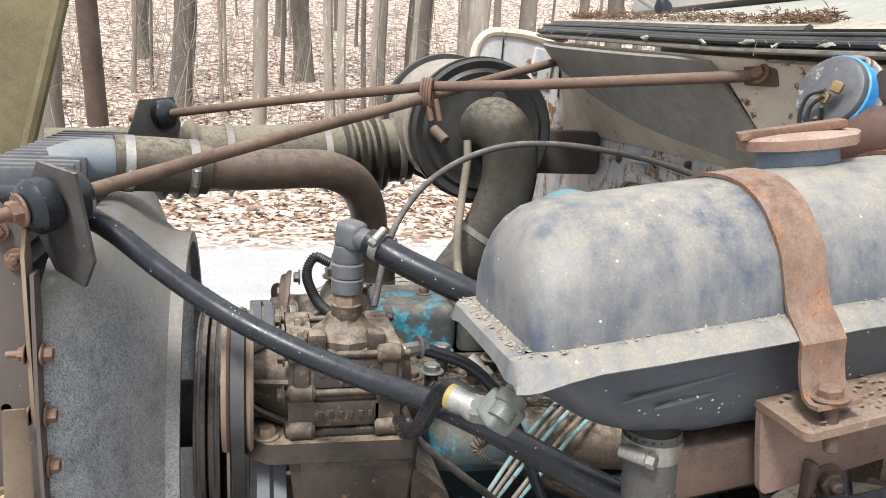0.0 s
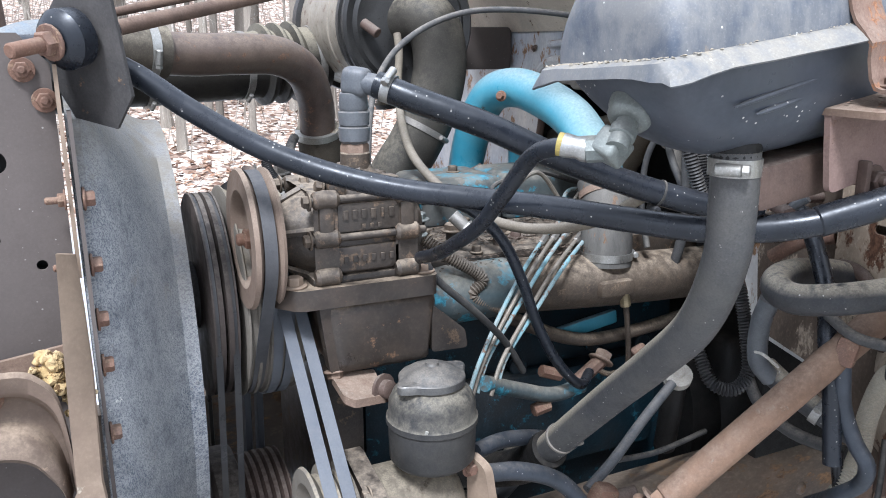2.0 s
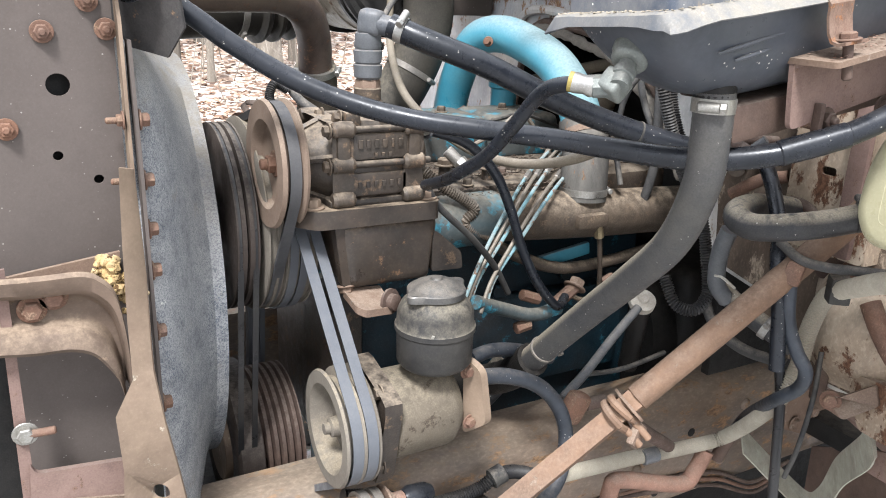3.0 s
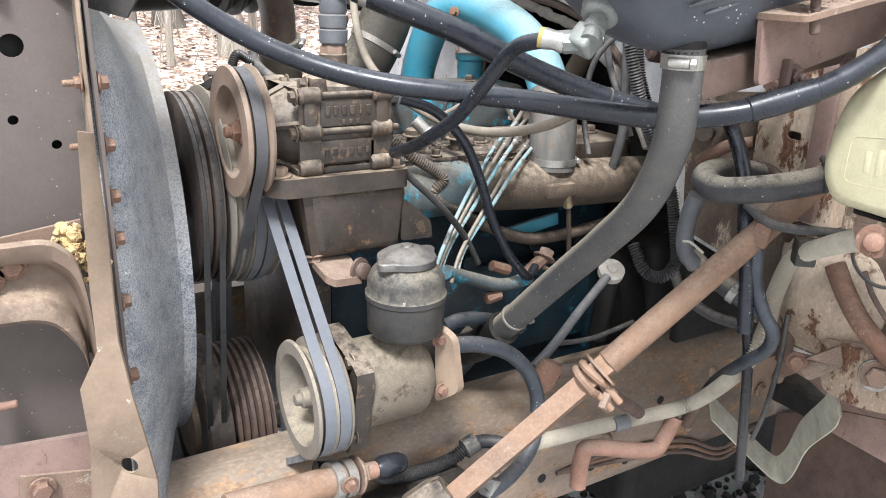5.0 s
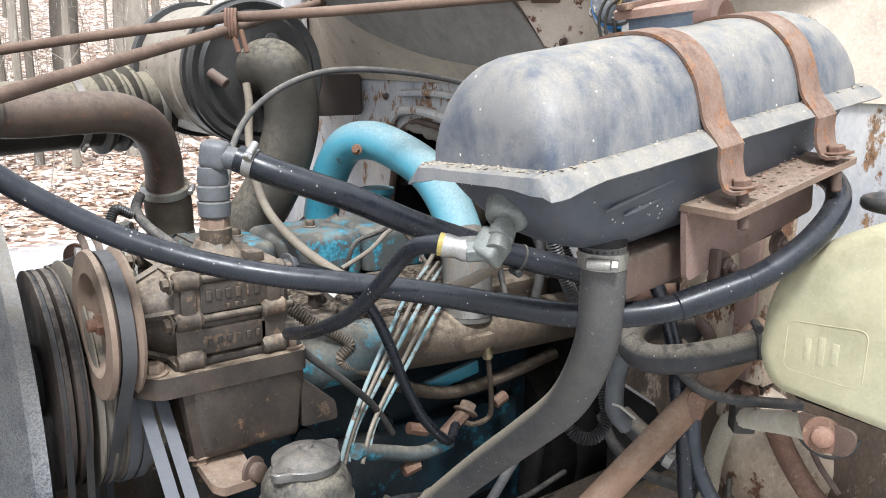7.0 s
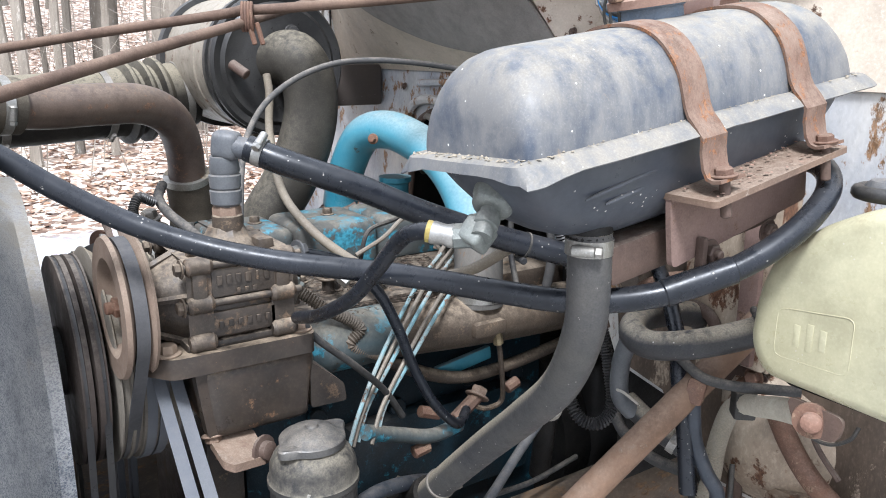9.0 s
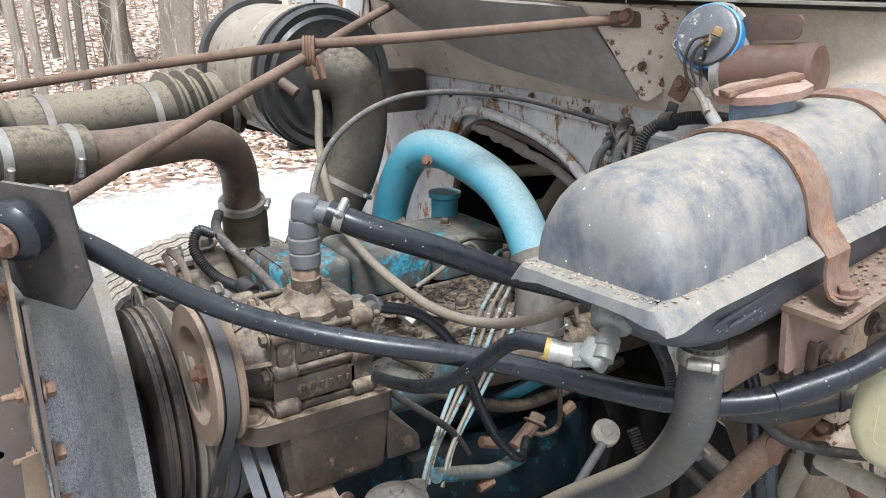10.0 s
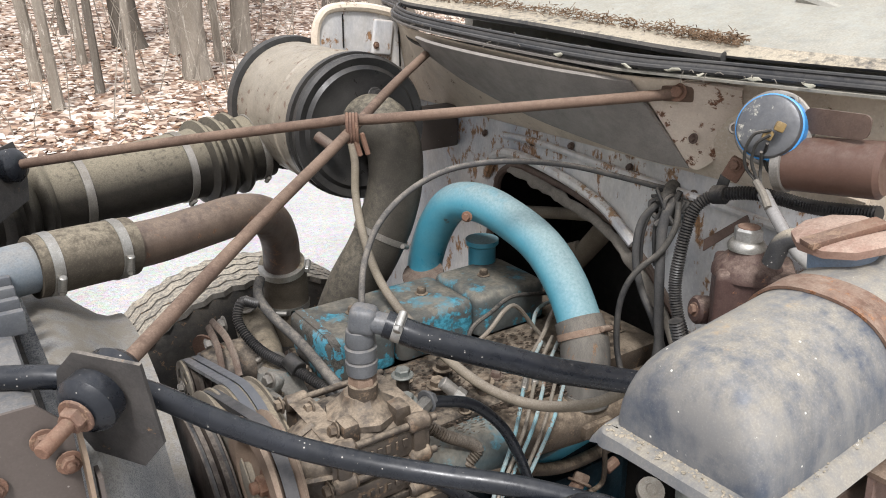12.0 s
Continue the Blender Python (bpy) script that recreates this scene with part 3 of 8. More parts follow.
def box(mid, size, bevel=0.004, turn=None, bm=None, segments=2):
    bm = bm or bmesh.new()
    made = bmesh.ops.create_cube(bm, size=1)["verts"]
    m = Matrix.LocRotScale(mid, Euler([radians(a) for a in turn]) if turn else None, size)
    bmesh.ops.transform(bm, matrix=m, verts=made)
    if bevel:
        edges = list({e for v in made for e in v.link_edges})
        bmesh.ops.bevel(bm, geom=edges, offset=bevel, segments=segments, profile=0.6, affect="EDGES")
    return bm


def plate(outline, normal, thick, holes=(), bm=None, bevel=0.0):
    """A flat plate from corners in space, with holes (middle, radius) or hole outlines."""
    bm = bm or bmesh.new()
    n = Vector(normal).normalized()
    loops = [[Vector(p) for p in outline]]
    mm = basis(n)
    for h in holes:
        if isinstance(h[1], (int, float)):
            loops.append([Vector(h[0]) + mm @ Vector((h[1] * math.cos(k * math.pi / 9), h[1] * math.sin(k * math.pi / 9), 0)) for k in range(18)])
        else:
            loops.append([Vector(p) for p in h])
    edges, first = [], len(bm.verts)
    for lp in loops:
        vs = [bm.verts.new(p) for p in lp]
        edges += [bm.edges.new((vs[i], vs[(i + 1) % len(vs)])) for i in range(len(vs))]
    made = bmesh.ops.triangle_fill(bm, use_beauty=True, use_dissolve=False, edges=edges, normal=n)
    faces = [g for g in made["geom"] if isinstance(g, bmesh.types.BMFace)]
    ext = bmesh.ops.extrude_face_region(bm, geom=faces)
    bmesh.ops.translate(bm, verts=[g for g in ext["geom"] if isinstance(g, bmesh.types.BMVert)], vec=n * thick)
    return bm


def rounded(corners, r, n=4):
    """Rounds the corners of an outline in space."""
    pts = [Vector(c) for c in corners]
    out = []
    for i, p in enumerate(pts):
        a, b = (pts[i - 1] - p), (pts[(i + 1) % len(pts)] - p)
        d = min(r, a.length * 0.45, b.length * 0.45)
        p0, p1 = p + a.normalized() * d, p + b.normalized() * d
        for k in range(n + 1):
            u = k / n
            out.append(p0 * (1 - u) ** 2 + p * 2 * u * (1 - u) + p1 * u * u)
    return out


def hexagon(at, axis, r, h, bm=None, washer=True):
    bm = bm or bmesh.new()
    if washer:
        cyl(Vector(at), Vector(at) + Vector(axis).normalized() * h * 0.25, r * 1.45, 16, bm=bm)
    return lathe(((0, r), (h * 0.85, r), (h, r * 0.85)), at, axis, 6, bm)


def bolts(parent, spots, axis, r=0.008, h=0.008, material=None, stud=0.0):
    for s in spots:
        bm = hexagon(s, axis, r, h)
        if stud:
            cyl(Vector(s), Vector(s) + Vector(axis).normalized() * (h + stud), r * 0.5, 10, bm=bm)
        part("bolt", bm, material or M_RUST_DARK, parent)


def clamp(parent, at, axis, r, width=0.013, screw=(0, 0, 1), material=None):
    """A worm-drive band round a hose, with its screw housing."""
    a = Vector(axis).normalized()
    band = lathe(((-width / 2, r), (-width / 2, r + 0.0015), (width / 2, r + 0.0015), (width / 2, r)), at, a, 28)
    ob = part("hose_clamp", band, material or M_STEEL, parent, "worm-drive steel hose clamp")
    s = Vector(screw)
    s = (s - a * s.dot(a)).normalized()
    p = Vector(at) + s * (r + 0.005)
    d = a.cross(s)
    bm = cyl(p - d * 0.013, p + d * 0.01, 0.0055, 12)
    hexagon(p + d * 0.01, d, 0.0058, 0.006, bm, washer=False)
    part("clamp_screw", bm, material or M_STEEL, ob)
    return ob


def hose(name, pts, r, material, label, category="hose", seg=12, ribbed=0.0, group=""):
    """A hose, cable or line as one thing."""
    bm = loom(pts, r, ribbed) if ribbed else tube(pts, r, seg)
    return tagged(part(name, bm, material), label, category, group)


def strip(lower, upper, steps=1):
    bm = bmesh.new()
    a, b = spline(lower, 5), spline(upper, 5)
    rows = []
    for k in range(steps + 1):
        u = k / steps
        rows.append([bm.verts.new(p.lerp(q, u)) for p, q in zip(a, b)])
    for r0, r1 in zip(rows, rows[1:]):
        for i in range(len(r0) - 1):
            bm.faces.new((r0[i], r0[i + 1], r1[i + 1], r1[i]))
    return bm


def thicken(bm, d):
    bmesh.ops.recalc_face_normals(bm, faces=bm.faces)
    bmesh.ops.solidify(bm, geom=bm.faces[:], thickness=d)
    return bm


# ---- ground, road and woods ----
def ground_height(x, y):
    rise = max(0.0, y - 8.2)
    h = 0.10 * rise + 0.0042 * rise * rise
    return min(h, 9.0) + (0.04 if y > 7.4 else 0.012) * noise.noise(Vector((x * 0.35, y * 0.35, 0))) * (1 + rise * 0.15)


M_GROUND = bpy.data.materials.new("leaf_litter_and_gravel")


def build_ground_material():
    m = M_GROUND
    m.use_nodes = True
    nt = m.node_tree
    bsdf = nt.nodes["Principled BSDF"]
    geo = nt.nodes.new("ShaderNodeNewGeometry")
    pos = geo.outputs["Position"]
    vor = nt.nodes.new("ShaderNodeTexVoronoi")
    vor.inputs["Scale"].default_value = 13
    vor.inputs["Randomness"].default_value = 1
    nt.links.new(pos, vor.inputs["Vector"])
    sep = nt.nodes.new("ShaderNodeSeparateColor")
    nt.links.new(vor.outputs["Color"], sep.inputs[0])
    leaf = ramp(nt, sep.outputs[0], ((0.0, (0.07, 0.042, 0.03)), (0.25, (0.19, 0.115, 0.078)), (0.5, (0.36, 0.26, 0.19)), (0.75, (0.54, 0.44, 0.36)), (1.0, (0.7, 0.64, 0.57))))
    leaf = mixc(nt, ramp(nt, noisy(nt, pos, 2.2, 5), ((0.45, 0.0), (0.7, 0.5))), leaf, (0.2, 0.15, 0.115))
    peb = nt.nodes.new("ShaderNodeTexVoronoi")
    peb.inputs["Scale"].default_value = 42
    nt.links.new(pos, peb.inputs["Vector"])
    grav = mixc(nt, ramp(nt, noisy(nt, pos, 1.6, 6), ((0.35, 0.0), (0.7, 1.0))), (0.47, 0.46, 0.44), (0.34, 0.33, 0.31))
    grav = mixc(nt, 0.35, grav, mixc(nt, 0.7, peb.outputs["Color"], (0.42, 0.41, 0.395)))
    axes = nt.nodes.new("ShaderNodeSeparateXYZ")
    nt.links.new(pos, axes.inputs[0])
    edge = calc(nt, "ADD", calc(nt, "MULTIPLY", axes.outputs[1], 0.1), calc(nt, "MULTIPLY", noisy(nt, pos, 1.3, 5), 0.08))
    woods = ramp(nt, edge, ((0.745, 0.0), (0.785, 1.0)))
    nt.links.new(mixc(nt, woods, grav, leaf), bsdf.inputs["Base Color"])
    bsdf.inputs["Roughness"].default_value = 0.95
    b = nt.nodes.new("ShaderNodeBump")
    b.inputs["Strength"].default_value, b.inputs["Distance"].default_value = 0.7, 0.05
    nt.links.new(mixc(nt, woods, noisy(nt, pos, 60, 4), vor.outputs["Distance"]), b.inputs["Height"])
    nt.links.new(b.outputs[0], bsdf.inputs["Normal"])


build_ground_material()


def build_ground():
    xs = [-400, -150, -70, -40] + [-26 + 1.0 * i for i in range(70)] + [60, 100, 200, 400]
    ys = [-400, -120, -40, -15, -6] + [-2 + 0.8 * i for i in range(64)] + [55, 70, 100, 200, 400]
    verts = [(x, y, ground_height(x, y)) for y in ys for x in xs]
    n = len(xs)
    faces = [(j * n + i, j * n + i + 1, (j + 1) * n + i + 1, (j + 1) * n + i) for j in range(len(ys) - 1) for i in range(n - 1)]
    me = bpy.data.meshes.new("ground")
    me.from_pydata(verts, [], faces)
    for p in me.polygons:
        p.use_smooth = True
    me.materials.append(M_GROUND)
    tagged(new("ground", me), "pale gravel drive below a leaf-covered wooded slope", "ground", kind="structure")


build_ground()


def build_leaves():
    rng = random.Random(77)
    verts, faces = [], []
    while len(faces) < 36000:
        y = 7.6 + 12.5 * rng.random() ** 1.7
        x = rng.uniform(-0.45, 0.72) * (y + 1) - 0.6
        if y < 8.3 and rng.random() > (y - 7.5) * 0.8:
            continue
        c = Vector((x, y, ground_height(x, y) + rng.uniform(0.004, 0.03)))
        l, w, a = rng.uniform(0.03, 0.065), rng.uniform(0.018, 0.04), rng.uniform(0, 6.28)
        u = Vector((math.cos(a), math.sin(a), rng.uniform(-0.45, 0.45))).normalized()
        v = Vector((-math.sin(a), math.cos(a), rng.uniform(-0.6, 0.6))).normalized()
        curl = Vector((0, 0, rng.uniform(0.0, 0.02)))
        n = len(verts)
        verts += [c - u * l, c - u * 0.2 * l + v * w + curl, c + u * l + curl * 0.6, c + u * 0.1 * l - v * w + curl, c]
        faces += [(n, n + 1, n + 4), (n + 1, n + 2, n + 4), (n + 2, n + 3, n + 4), (n + 3, n, n + 4)]
    me = bpy.data.meshes.new("leaf_litter")
    me.from_pydata([tuple(v) for v in verts], [], faces)
    m = bpy.data.materials.new("dry_leaf")
    m.use_nodes = True
    nt = m.node_tree
    geo = nt.nodes.new("ShaderNodeNewGeometry")
    tone = ramp(nt, geo.outputs["Random Per Island"], ((0.0, (0.07, 0.04, 0.028)), (0.2, (0.2, 0.105, 0.06)), (0.42, (0.34, 0.215, 0.14)), (0.65, (0.5, 0.385, 0.29)), (0.85, (0.62, 0.54, 0.45)), (1.0, (0.7, 0.66, 0.6))))
    nt.links.new(tone, nt.nodes["Principled BSDF"].inputs["Base Color"])
    nt.nodes["Principled BSDF"].inputs["Roughness"].default_value = 0.8
    me.materials.append(m)
    tagged(new("leaf_litter", me), "curled dry brown and bleached leaves on the slope", "leaves", kind="stuff")


build_leaves()
M_BARK = surf("grey_bark", (0.17, 0.148, 0.122), (0.105, 0.09, 0.073), patch=(0.36, 0.34, 0.3), patch_at=0.62, dust=0, rough=0.95, bump=0.8, scale=0.35, stretch=(1, 1, 0.22))
M_BARK_PALE = surf("pale_bark", (0.29, 0.255, 0.21), (0.2, 0.172, 0.138), patch=(0.5, 0.45, 0.38), patch_at=0.6, dust=0, rough=0.95, bump=0.5, scale=0.35, stretch=(1, 1, 0.22))


def tree(x, y, r, height, pale, rng):
    z0 = ground_height(x, y) - 0.1
    t = thing("tree", (x, y, z0), "bare pale-barked forest tree on leaf litter" if pale else "bare grey-barked forest tree on leaf litter", "tree", "trees of the wood")
    lean = (rng.uniform(-0.035, 0.035), rng.uniform(-0.03, 0.03))
    path = [Vector((x + lean[0] * h + 0.25 * r * math.sin(h * 1.7 + x), y + lean[1] * h, z0 + h)) for h in [0, 0.12, 0.35, 0.8] + [1.6 + (height - 1.6) * k / 7 for k in range(8)]]
    radii = [r * 1.55, r * 1.3, r * 1.1, r] + [r * (1 - 0.8 * (k / 7)) for k in range(8)]
    mat = M_BARK_PALE if pale else M_BARK
    part("trunk", sweep(bmesh.new(), path, radii, 10 if r > 0.08 else 7), mat, t)
    for k in range(3 if r < 0.06 else 5):
        bm = bmesh.new()
        i = rng.randint(5, 10)
        p, a = path[i], rng.uniform(0, 6.28)
        l = rng.uniform(0.12, 0.24) * height
        d = Vector((math.cos(a), math.sin(a), rng.uniform(0.5, 1.3))).normalized()
        limb = spline([p, p + d * l * 0.4, p + d * l * 0.75 + Vector((0, 0, 0.05 * l)), p + d * l], 3)
        sweep(bm, limb, [radii[i] * 0.4 * (1 - 0.85 * j / (len(limb) - 1)) for j in range(len(limb))], 5)
        for _ in range(2):
            q = limb[rng.randint(3, len(limb) - 2)]
            e = (d + Vector((rng.uniform(-1, 1), rng.uniform(-1, 1), rng.uniform(0, 0.8)))).normalized()
            sweep(bm, [q, q + e * l * 0.25, q + e * l * 0.5], [radii[i] * 0.14, radii[i] * 0.09, radii[i] * 0.02], 4)
        part("limb", bm, mat, t)


rng = random.Random(7)
# the trees that stand out by the drive: x, y, radius, pale bark
NEAR_TREES = [(-2.55, 11.2, 0.17, 0), (-1.25, 14.6, 0.19, 0), (0.02, 12.6, 0.11, 1), (0.95, 17.5, 0.2, 0), (1.05, 11.6, 0.075, 1), (1.72, 12.2, 0.06, 1), (2.55, 13.0, 0.2, 0), (3.2, 12.4, 0.15, 1), (4.1, 12.3, 0.14, 1),
    (1.05, 10.2, 0.06, 1), (1.62, 10.7, 0.05, 0), (2.0, 10.5, 0.045, 1), (2.95, 11.0, 0.16, 1), (3.55, 11.8, 0.06, 1), (4.9, 14.5, 0.12, 1), (6.2, 13.5, 0.15, 0), (8.0, 15.0, 0.2, 1), (9.5, 13.0, 0.14, 0), (-4.2, 12.8, 0.16, 1), (-5.5, 14.0, 0.2, 0)]
for x, y, r, pale in NEAR_TREES:
    tree(x, y, r, 9 + 40 * r, pale, rng)
for _ in range(120):
    y = rng.uniform(13.5, 46)
    tree(rng.uniform(-0.42, 0.75) * y - 1, y, rng.choice((0.02, 0.025, 0.03, 0.035, 0.045, 0.06, 0.09, 0.15)), rng.uniform(9, 17), rng.random() < 0.5, rng)


brush = bmesh.new()
for _ in range(520):
    y = rng.uniform(9.2, 22)
    x = rng.uniform(-0.42, 0.75) * y - 1
    base_ = Vector((x, y, ground_height(x, y) - 0.03))
    h = rng.uniform(0.5, 2.4)
    d = Vector((rng.uniform(-0.35, 0.35), rng.uniform(-0.3, 0.3), 1))
    stem = [base_, base_ + d * h * 0.4, base_ + d * h * 0.75 + Vector((rng.uniform(-0.1, 0.1), 0, 0)), base_ + d * h]
    sweep(brush, stem, [0.008, 0.0065, 0.005, 0.002], 4)
    for _ in range(3):
        q = stem[1].lerp(stem[3], rng.random())
        e = Vector((rng.uniform(-1, 1), rng.uniform(-1, 1), rng.uniform(0.1, 0.9))).normalized() * h * rng.uniform(0.15, 0.4)
        sweep(brush, [q, q + e * 0.5, q + e + Vector((0, 0, 0.03))], [0.004, 0.003, 0.0015], 3)
tagged(part("undergrowth", brush, M_BARK_PALE), "bare twigs and saplings growing from the leaf litter", "undergrowth", kind="stuff")

# black stones put the shade under the truck into the ground's colour
stones = bmesh.new()
for _ in range(900):
    x, y, r_ = rng.uniform(0.7, 2.1), rng.uniform(0.7, 1.7), rng.uniform(0.008, 0.024)
    made = bmesh.ops.create_icosphere(stones, subdivisions=1, radius=r_, matrix=Matrix.Translation((x, y, ground_height(x, y) + r_ * 0.4)))["verts"]
    for v in made:
        v.co += 0.5 * r_ * noise.noise_vector(v.co * 60)
tagged(part("dark_gravel", stones, M_BLACK_IRON_SHADE), "gravel under the truck coloured black for the shade there", "gravel", kind="stuff")

# ---- frame rails ----


def rail_section(top, y0, sgn):
    """A C-section with a wide rolled upper shoulder: (y, z) round from the lower flange to the upper one."""
    d = top - 0.785
    pts = [(0.085, 0.53), (0.012, 0.53), (0.003, 0.54), (0.0, 0.56), (0.0, 0.7 + d)]
    pts += [(0.055 - 0.055 * math.cos(a), 0.73 + d + 0.055 * math.sin(a)) for a in [math.pi / 2 * k / 6 for k in range(7)]]
    return [(y0 + sgn * y, z) for y, z in pts + [(0.1, 0.785 + d)]]


for yy, side in ((0.898, "near"), (1.742, "far")):
    sgn = 1 if side == "near" else -1
    rail = thing("frame_rail", (0.4, yy, 0.54), "rust-stained oily steel truck frame rail", "frame rail", "frame rails")
    bm = bmesh.new()
    rows = []
    for k in range(73):
        x = -1.2 + 3.6 * k / 72
        top = 0.789
        rows.append([bm.verts.new((x, y, z + 0.002 * noise.noise(Vector((x * 5, z * 9, 0))))) for y, z in rail_section(top, yy, sgn)])
    for p, q in zip(rows, rows[1:]):
        for k in range(len(p) - 1):
            bm.faces.new((p[k], p[k + 1], q[k + 1], q[k]))
    part("channel", thicken(bm, 0.008), M_RAIL, rail)
    for x, z in ((0.12, 0.66), (0.33, 0.62), (0.5, 0.6), (0.626, 0.585), (0.8, 0.69), (0.72, 0.57), (1.0, 0.68)):
        part("bolt_hole", cyl((x, yy - sgn * 0.0012, z), (x, yy + sgn * 0.004, z), 0.0095, 16, 0.0004), M_BLACK_IRON_SHADE, rail)
    for x, z in ((0.66, 0.64), (0.9, 0.6), (0.95, 0.72), (0.4, 0.66)):
        part("rivet", lathe(((0, 0.013), (0.004, 0.012), (0.008, 0.007), (0.009, 0)), (x, yy, z), (0, -sgn, 0), 14), M_RAIL, rail)
cross = thing("front_crossmember", (-0.1, 1.3, 0.5), "grimy black steel front crossmember", "crossmember")
part("beam", box((-0.08, 1.32, 0.55), (0.2, 0.83, 0.12), 0.02), M_BLACK_IRON_SHADE, cross)

# ---- cab front ----
LIP = [(0.86, 0.30, 1.735), (0.80, 0.5, 1.74), (0.71, 0.744, 1.745), (0.655, 0.919, 1.748), (0.605, 1.05, 1.752), (0.57, 1.3, 1.765), (0.572, 1.57, 1.778), (0.62, 1.74, 1.785), (0.72, 1.9, 1.785), (0.8, 2.1, 1.785)]
cab = thing("truck_cab", (0.9, 1.2, 0.55), "dirty cream-painted truck cab with rusting firewall and cowl", "truck cab")
FX = 0.79
opening = rounded([(FX, 0.92, 0.6), (FX, 0.92, 1.1), (FX, 1.0, 1.25), (FX, 1.11, 1.36), (FX, 1.2, 1.42), (FX, 1.32, 1.452), (FX, 1.5, 1.472), (FX, 1.57, 1.44), (FX, 1.62, 1.2), (FX, 1.62, 0.6)], 0.04)
wall = plate([(FX, 0.15, 0.93), (FX, 0.72, 0.93), (FX, 0.79, 1.04), (FX, 0.9, 1.06), (FX, 0.92, 1.1), (FX, 1.0, 1.25), (FX, 1.11, 1.36), (FX, 1.2, 1.42), (FX, 1.32, 1.452), (FX, 1.5, 1.472), (FX, 1.57, 1.44), (FX, 1.62, 1.2), (FX, 1.62, 0.57), (FX, 2.25, 0.57), (FX, 2.25, 1.572), (FX, 0.15, 1.572)], (1, 0, 0), 0.004)
part("firewall", wall, M_FIREWALL, cab)
part("tunnel_flange", tube(opening[8:-8], 0.009, 8, 2), M_RUST_DARK, cab, "rusty rolled edge of the engine tunnel")
lip_path = spline([(FX - 0.006, 1.52, 1.458), (FX - 0.006, 1.42, 1.448), (FX - 0.006, 1.34, 1.43), (FX - 0.006, 1.23, 1.405), (FX - 0.006, 1.14, 1.355), (FX - 0.006, 1.07, 1.29), (FX - 0.006, 1.0, 1.2)], 10)
torn = sweep(bmesh.new(), lip_path, [0.012 + 0.005 * noise.noise(p * 25) for p in lip_path], 10, 0.5)
for v in torn.verts:
    v.co += 0.006 * noise.noise_vector(v.co * 45)
part("torn_insulation", torn, M_BOOT, cab, "crumbling grey insulation along the tunnel edge")
# near-black boxes close the tunnel; their colour stands in for its deep shade
part("tunnel_lining", box((1.4, 1.33, 1.03), (0.6, 0.72, 0.92), 0.01), M_BLACK_IRON_SHADE, cab)
part("tunnel_roof", box((0.95, 1.34, 1.5), (0.31, 0.7, 0.02), 0.004), M_BLACK_IRON_SHADE, cab)
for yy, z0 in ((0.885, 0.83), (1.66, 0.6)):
    part("tunnel_side", box((0.95, yy, (z0 + 1.5) / 2), (0.31, 0.02, 1.5 - z0), 0.004), M_BLACK_IRON_SHADE, cab)
for p0, p1, rr in (((0.870, 2.046, 1.218), (0.850, 1.278, 1.399), 0.014), ((0.870, 1.290, 1.376), (0.900, 1.424, 1.232), 0.024), ((0.880, 1.390, 1.290), (0.900, 1.540, 1.211), 0.014)):
    part("shift_tube", cyl(p0, p1, rr, 16), M_HOSE_TAN, cab)
part("toe_board", plate([(FX + 0.004, 0.15, 0.93), (FX + 0.004, 0.7, 0.93), (1.2, 0.7, 0.62), (1.2, 0.15, 0.62)], (0.6, 0, 0.8), 0.004), M_RUST_PLUM, cab)
part("floor_pan", box((1.5, 0.55, 0.61), (0.62, 0.85, 0.02), 0.004), M_BLACK_IRON_SHADE, cab)


BACK = [min(1, max(0, (p[1] - 0.8) / 0.22)) for p in LIP]
crest = [(min(FX - 0.003, p[0] + 0.016) * w + max(FX - 0.003, p[0] + 0.016) * (1 - w), p[1], p[2] - 0.016) for p, w in zip(LIP, BACK)]
part("cowl_panel", thicken(strip([(FX - 0.003, p[1], 1.56) for p in LIP], crest, 4), 0.003), M_BEIGE, cab)
part("cowl_soffit", thicken(strip([(c[0] + 0.004, c[1], c[2] + 0.006) for c in crest], [(p[0] + 0.004, p[1], p[2] - 0.008) for p in LIP], 2), 0.003), M_BEIGE, cab)
part("cowl_rib", tube([(FX - 0.012, 0.72, 1.585), (FX - 0.012, 1.0, 1.6), (FX - 0.014, 1.3, 1.62), (FX - 0.02, 1.55, 1.62)], 0.006, 8), M_BEIGE, cab)
GAP = (0.03, 0.03, 0.03, 0.04, 0.085, 0.11, 0.085, 0.04, 0.03, 0.03)
SEAL = (0.012, 0.012, 0.014, 0.035, 0.05, 0.055, 0.05, 0.03, 0.02, 0.02)
part("cowl_top", thicken(strip([(p[0] + g + w, p[1], p[2] + 0.03) for p, g, w in zip(LIP, GAP, SEAL)], [(1.02, p[1], 1.86) for p in LIP], 3), 0.004), M_WHITE, cab)
for run, paint in ((LIP[:5], M_WHITE), (LIP[4:], M_DARKPAN)):
    part("cowl_lip", thicken(strip([(p[0] - 0.004, p[1], p[2] - 0.004) for p in run], [(p[0] + 0.03, p[1], p[2] + 0.004) for p in run], 1), 0.004), paint, cab)
# black sheet under the cowl gap, painted as the shade inside it
part("cowl_ledge", thicken(strip([(p[0] + 0.034, p[1], p[2] - 0.05) for p in LIP[4:]], [(p[0] + g + 0.03, p[1], p[2] - 0.04) for p, g in zip(LIP[4:], GAP[4:])], 1), 0.003), M_BLACK_IRON_SHADE, cab)
seal_ = part("rubber_seal", tube([(p[0] + 0.014, p[1], p[2] + 0.006) for p in LIP], 0.009, 10), M_LOOM, cab, "torn black rubber hood seal")
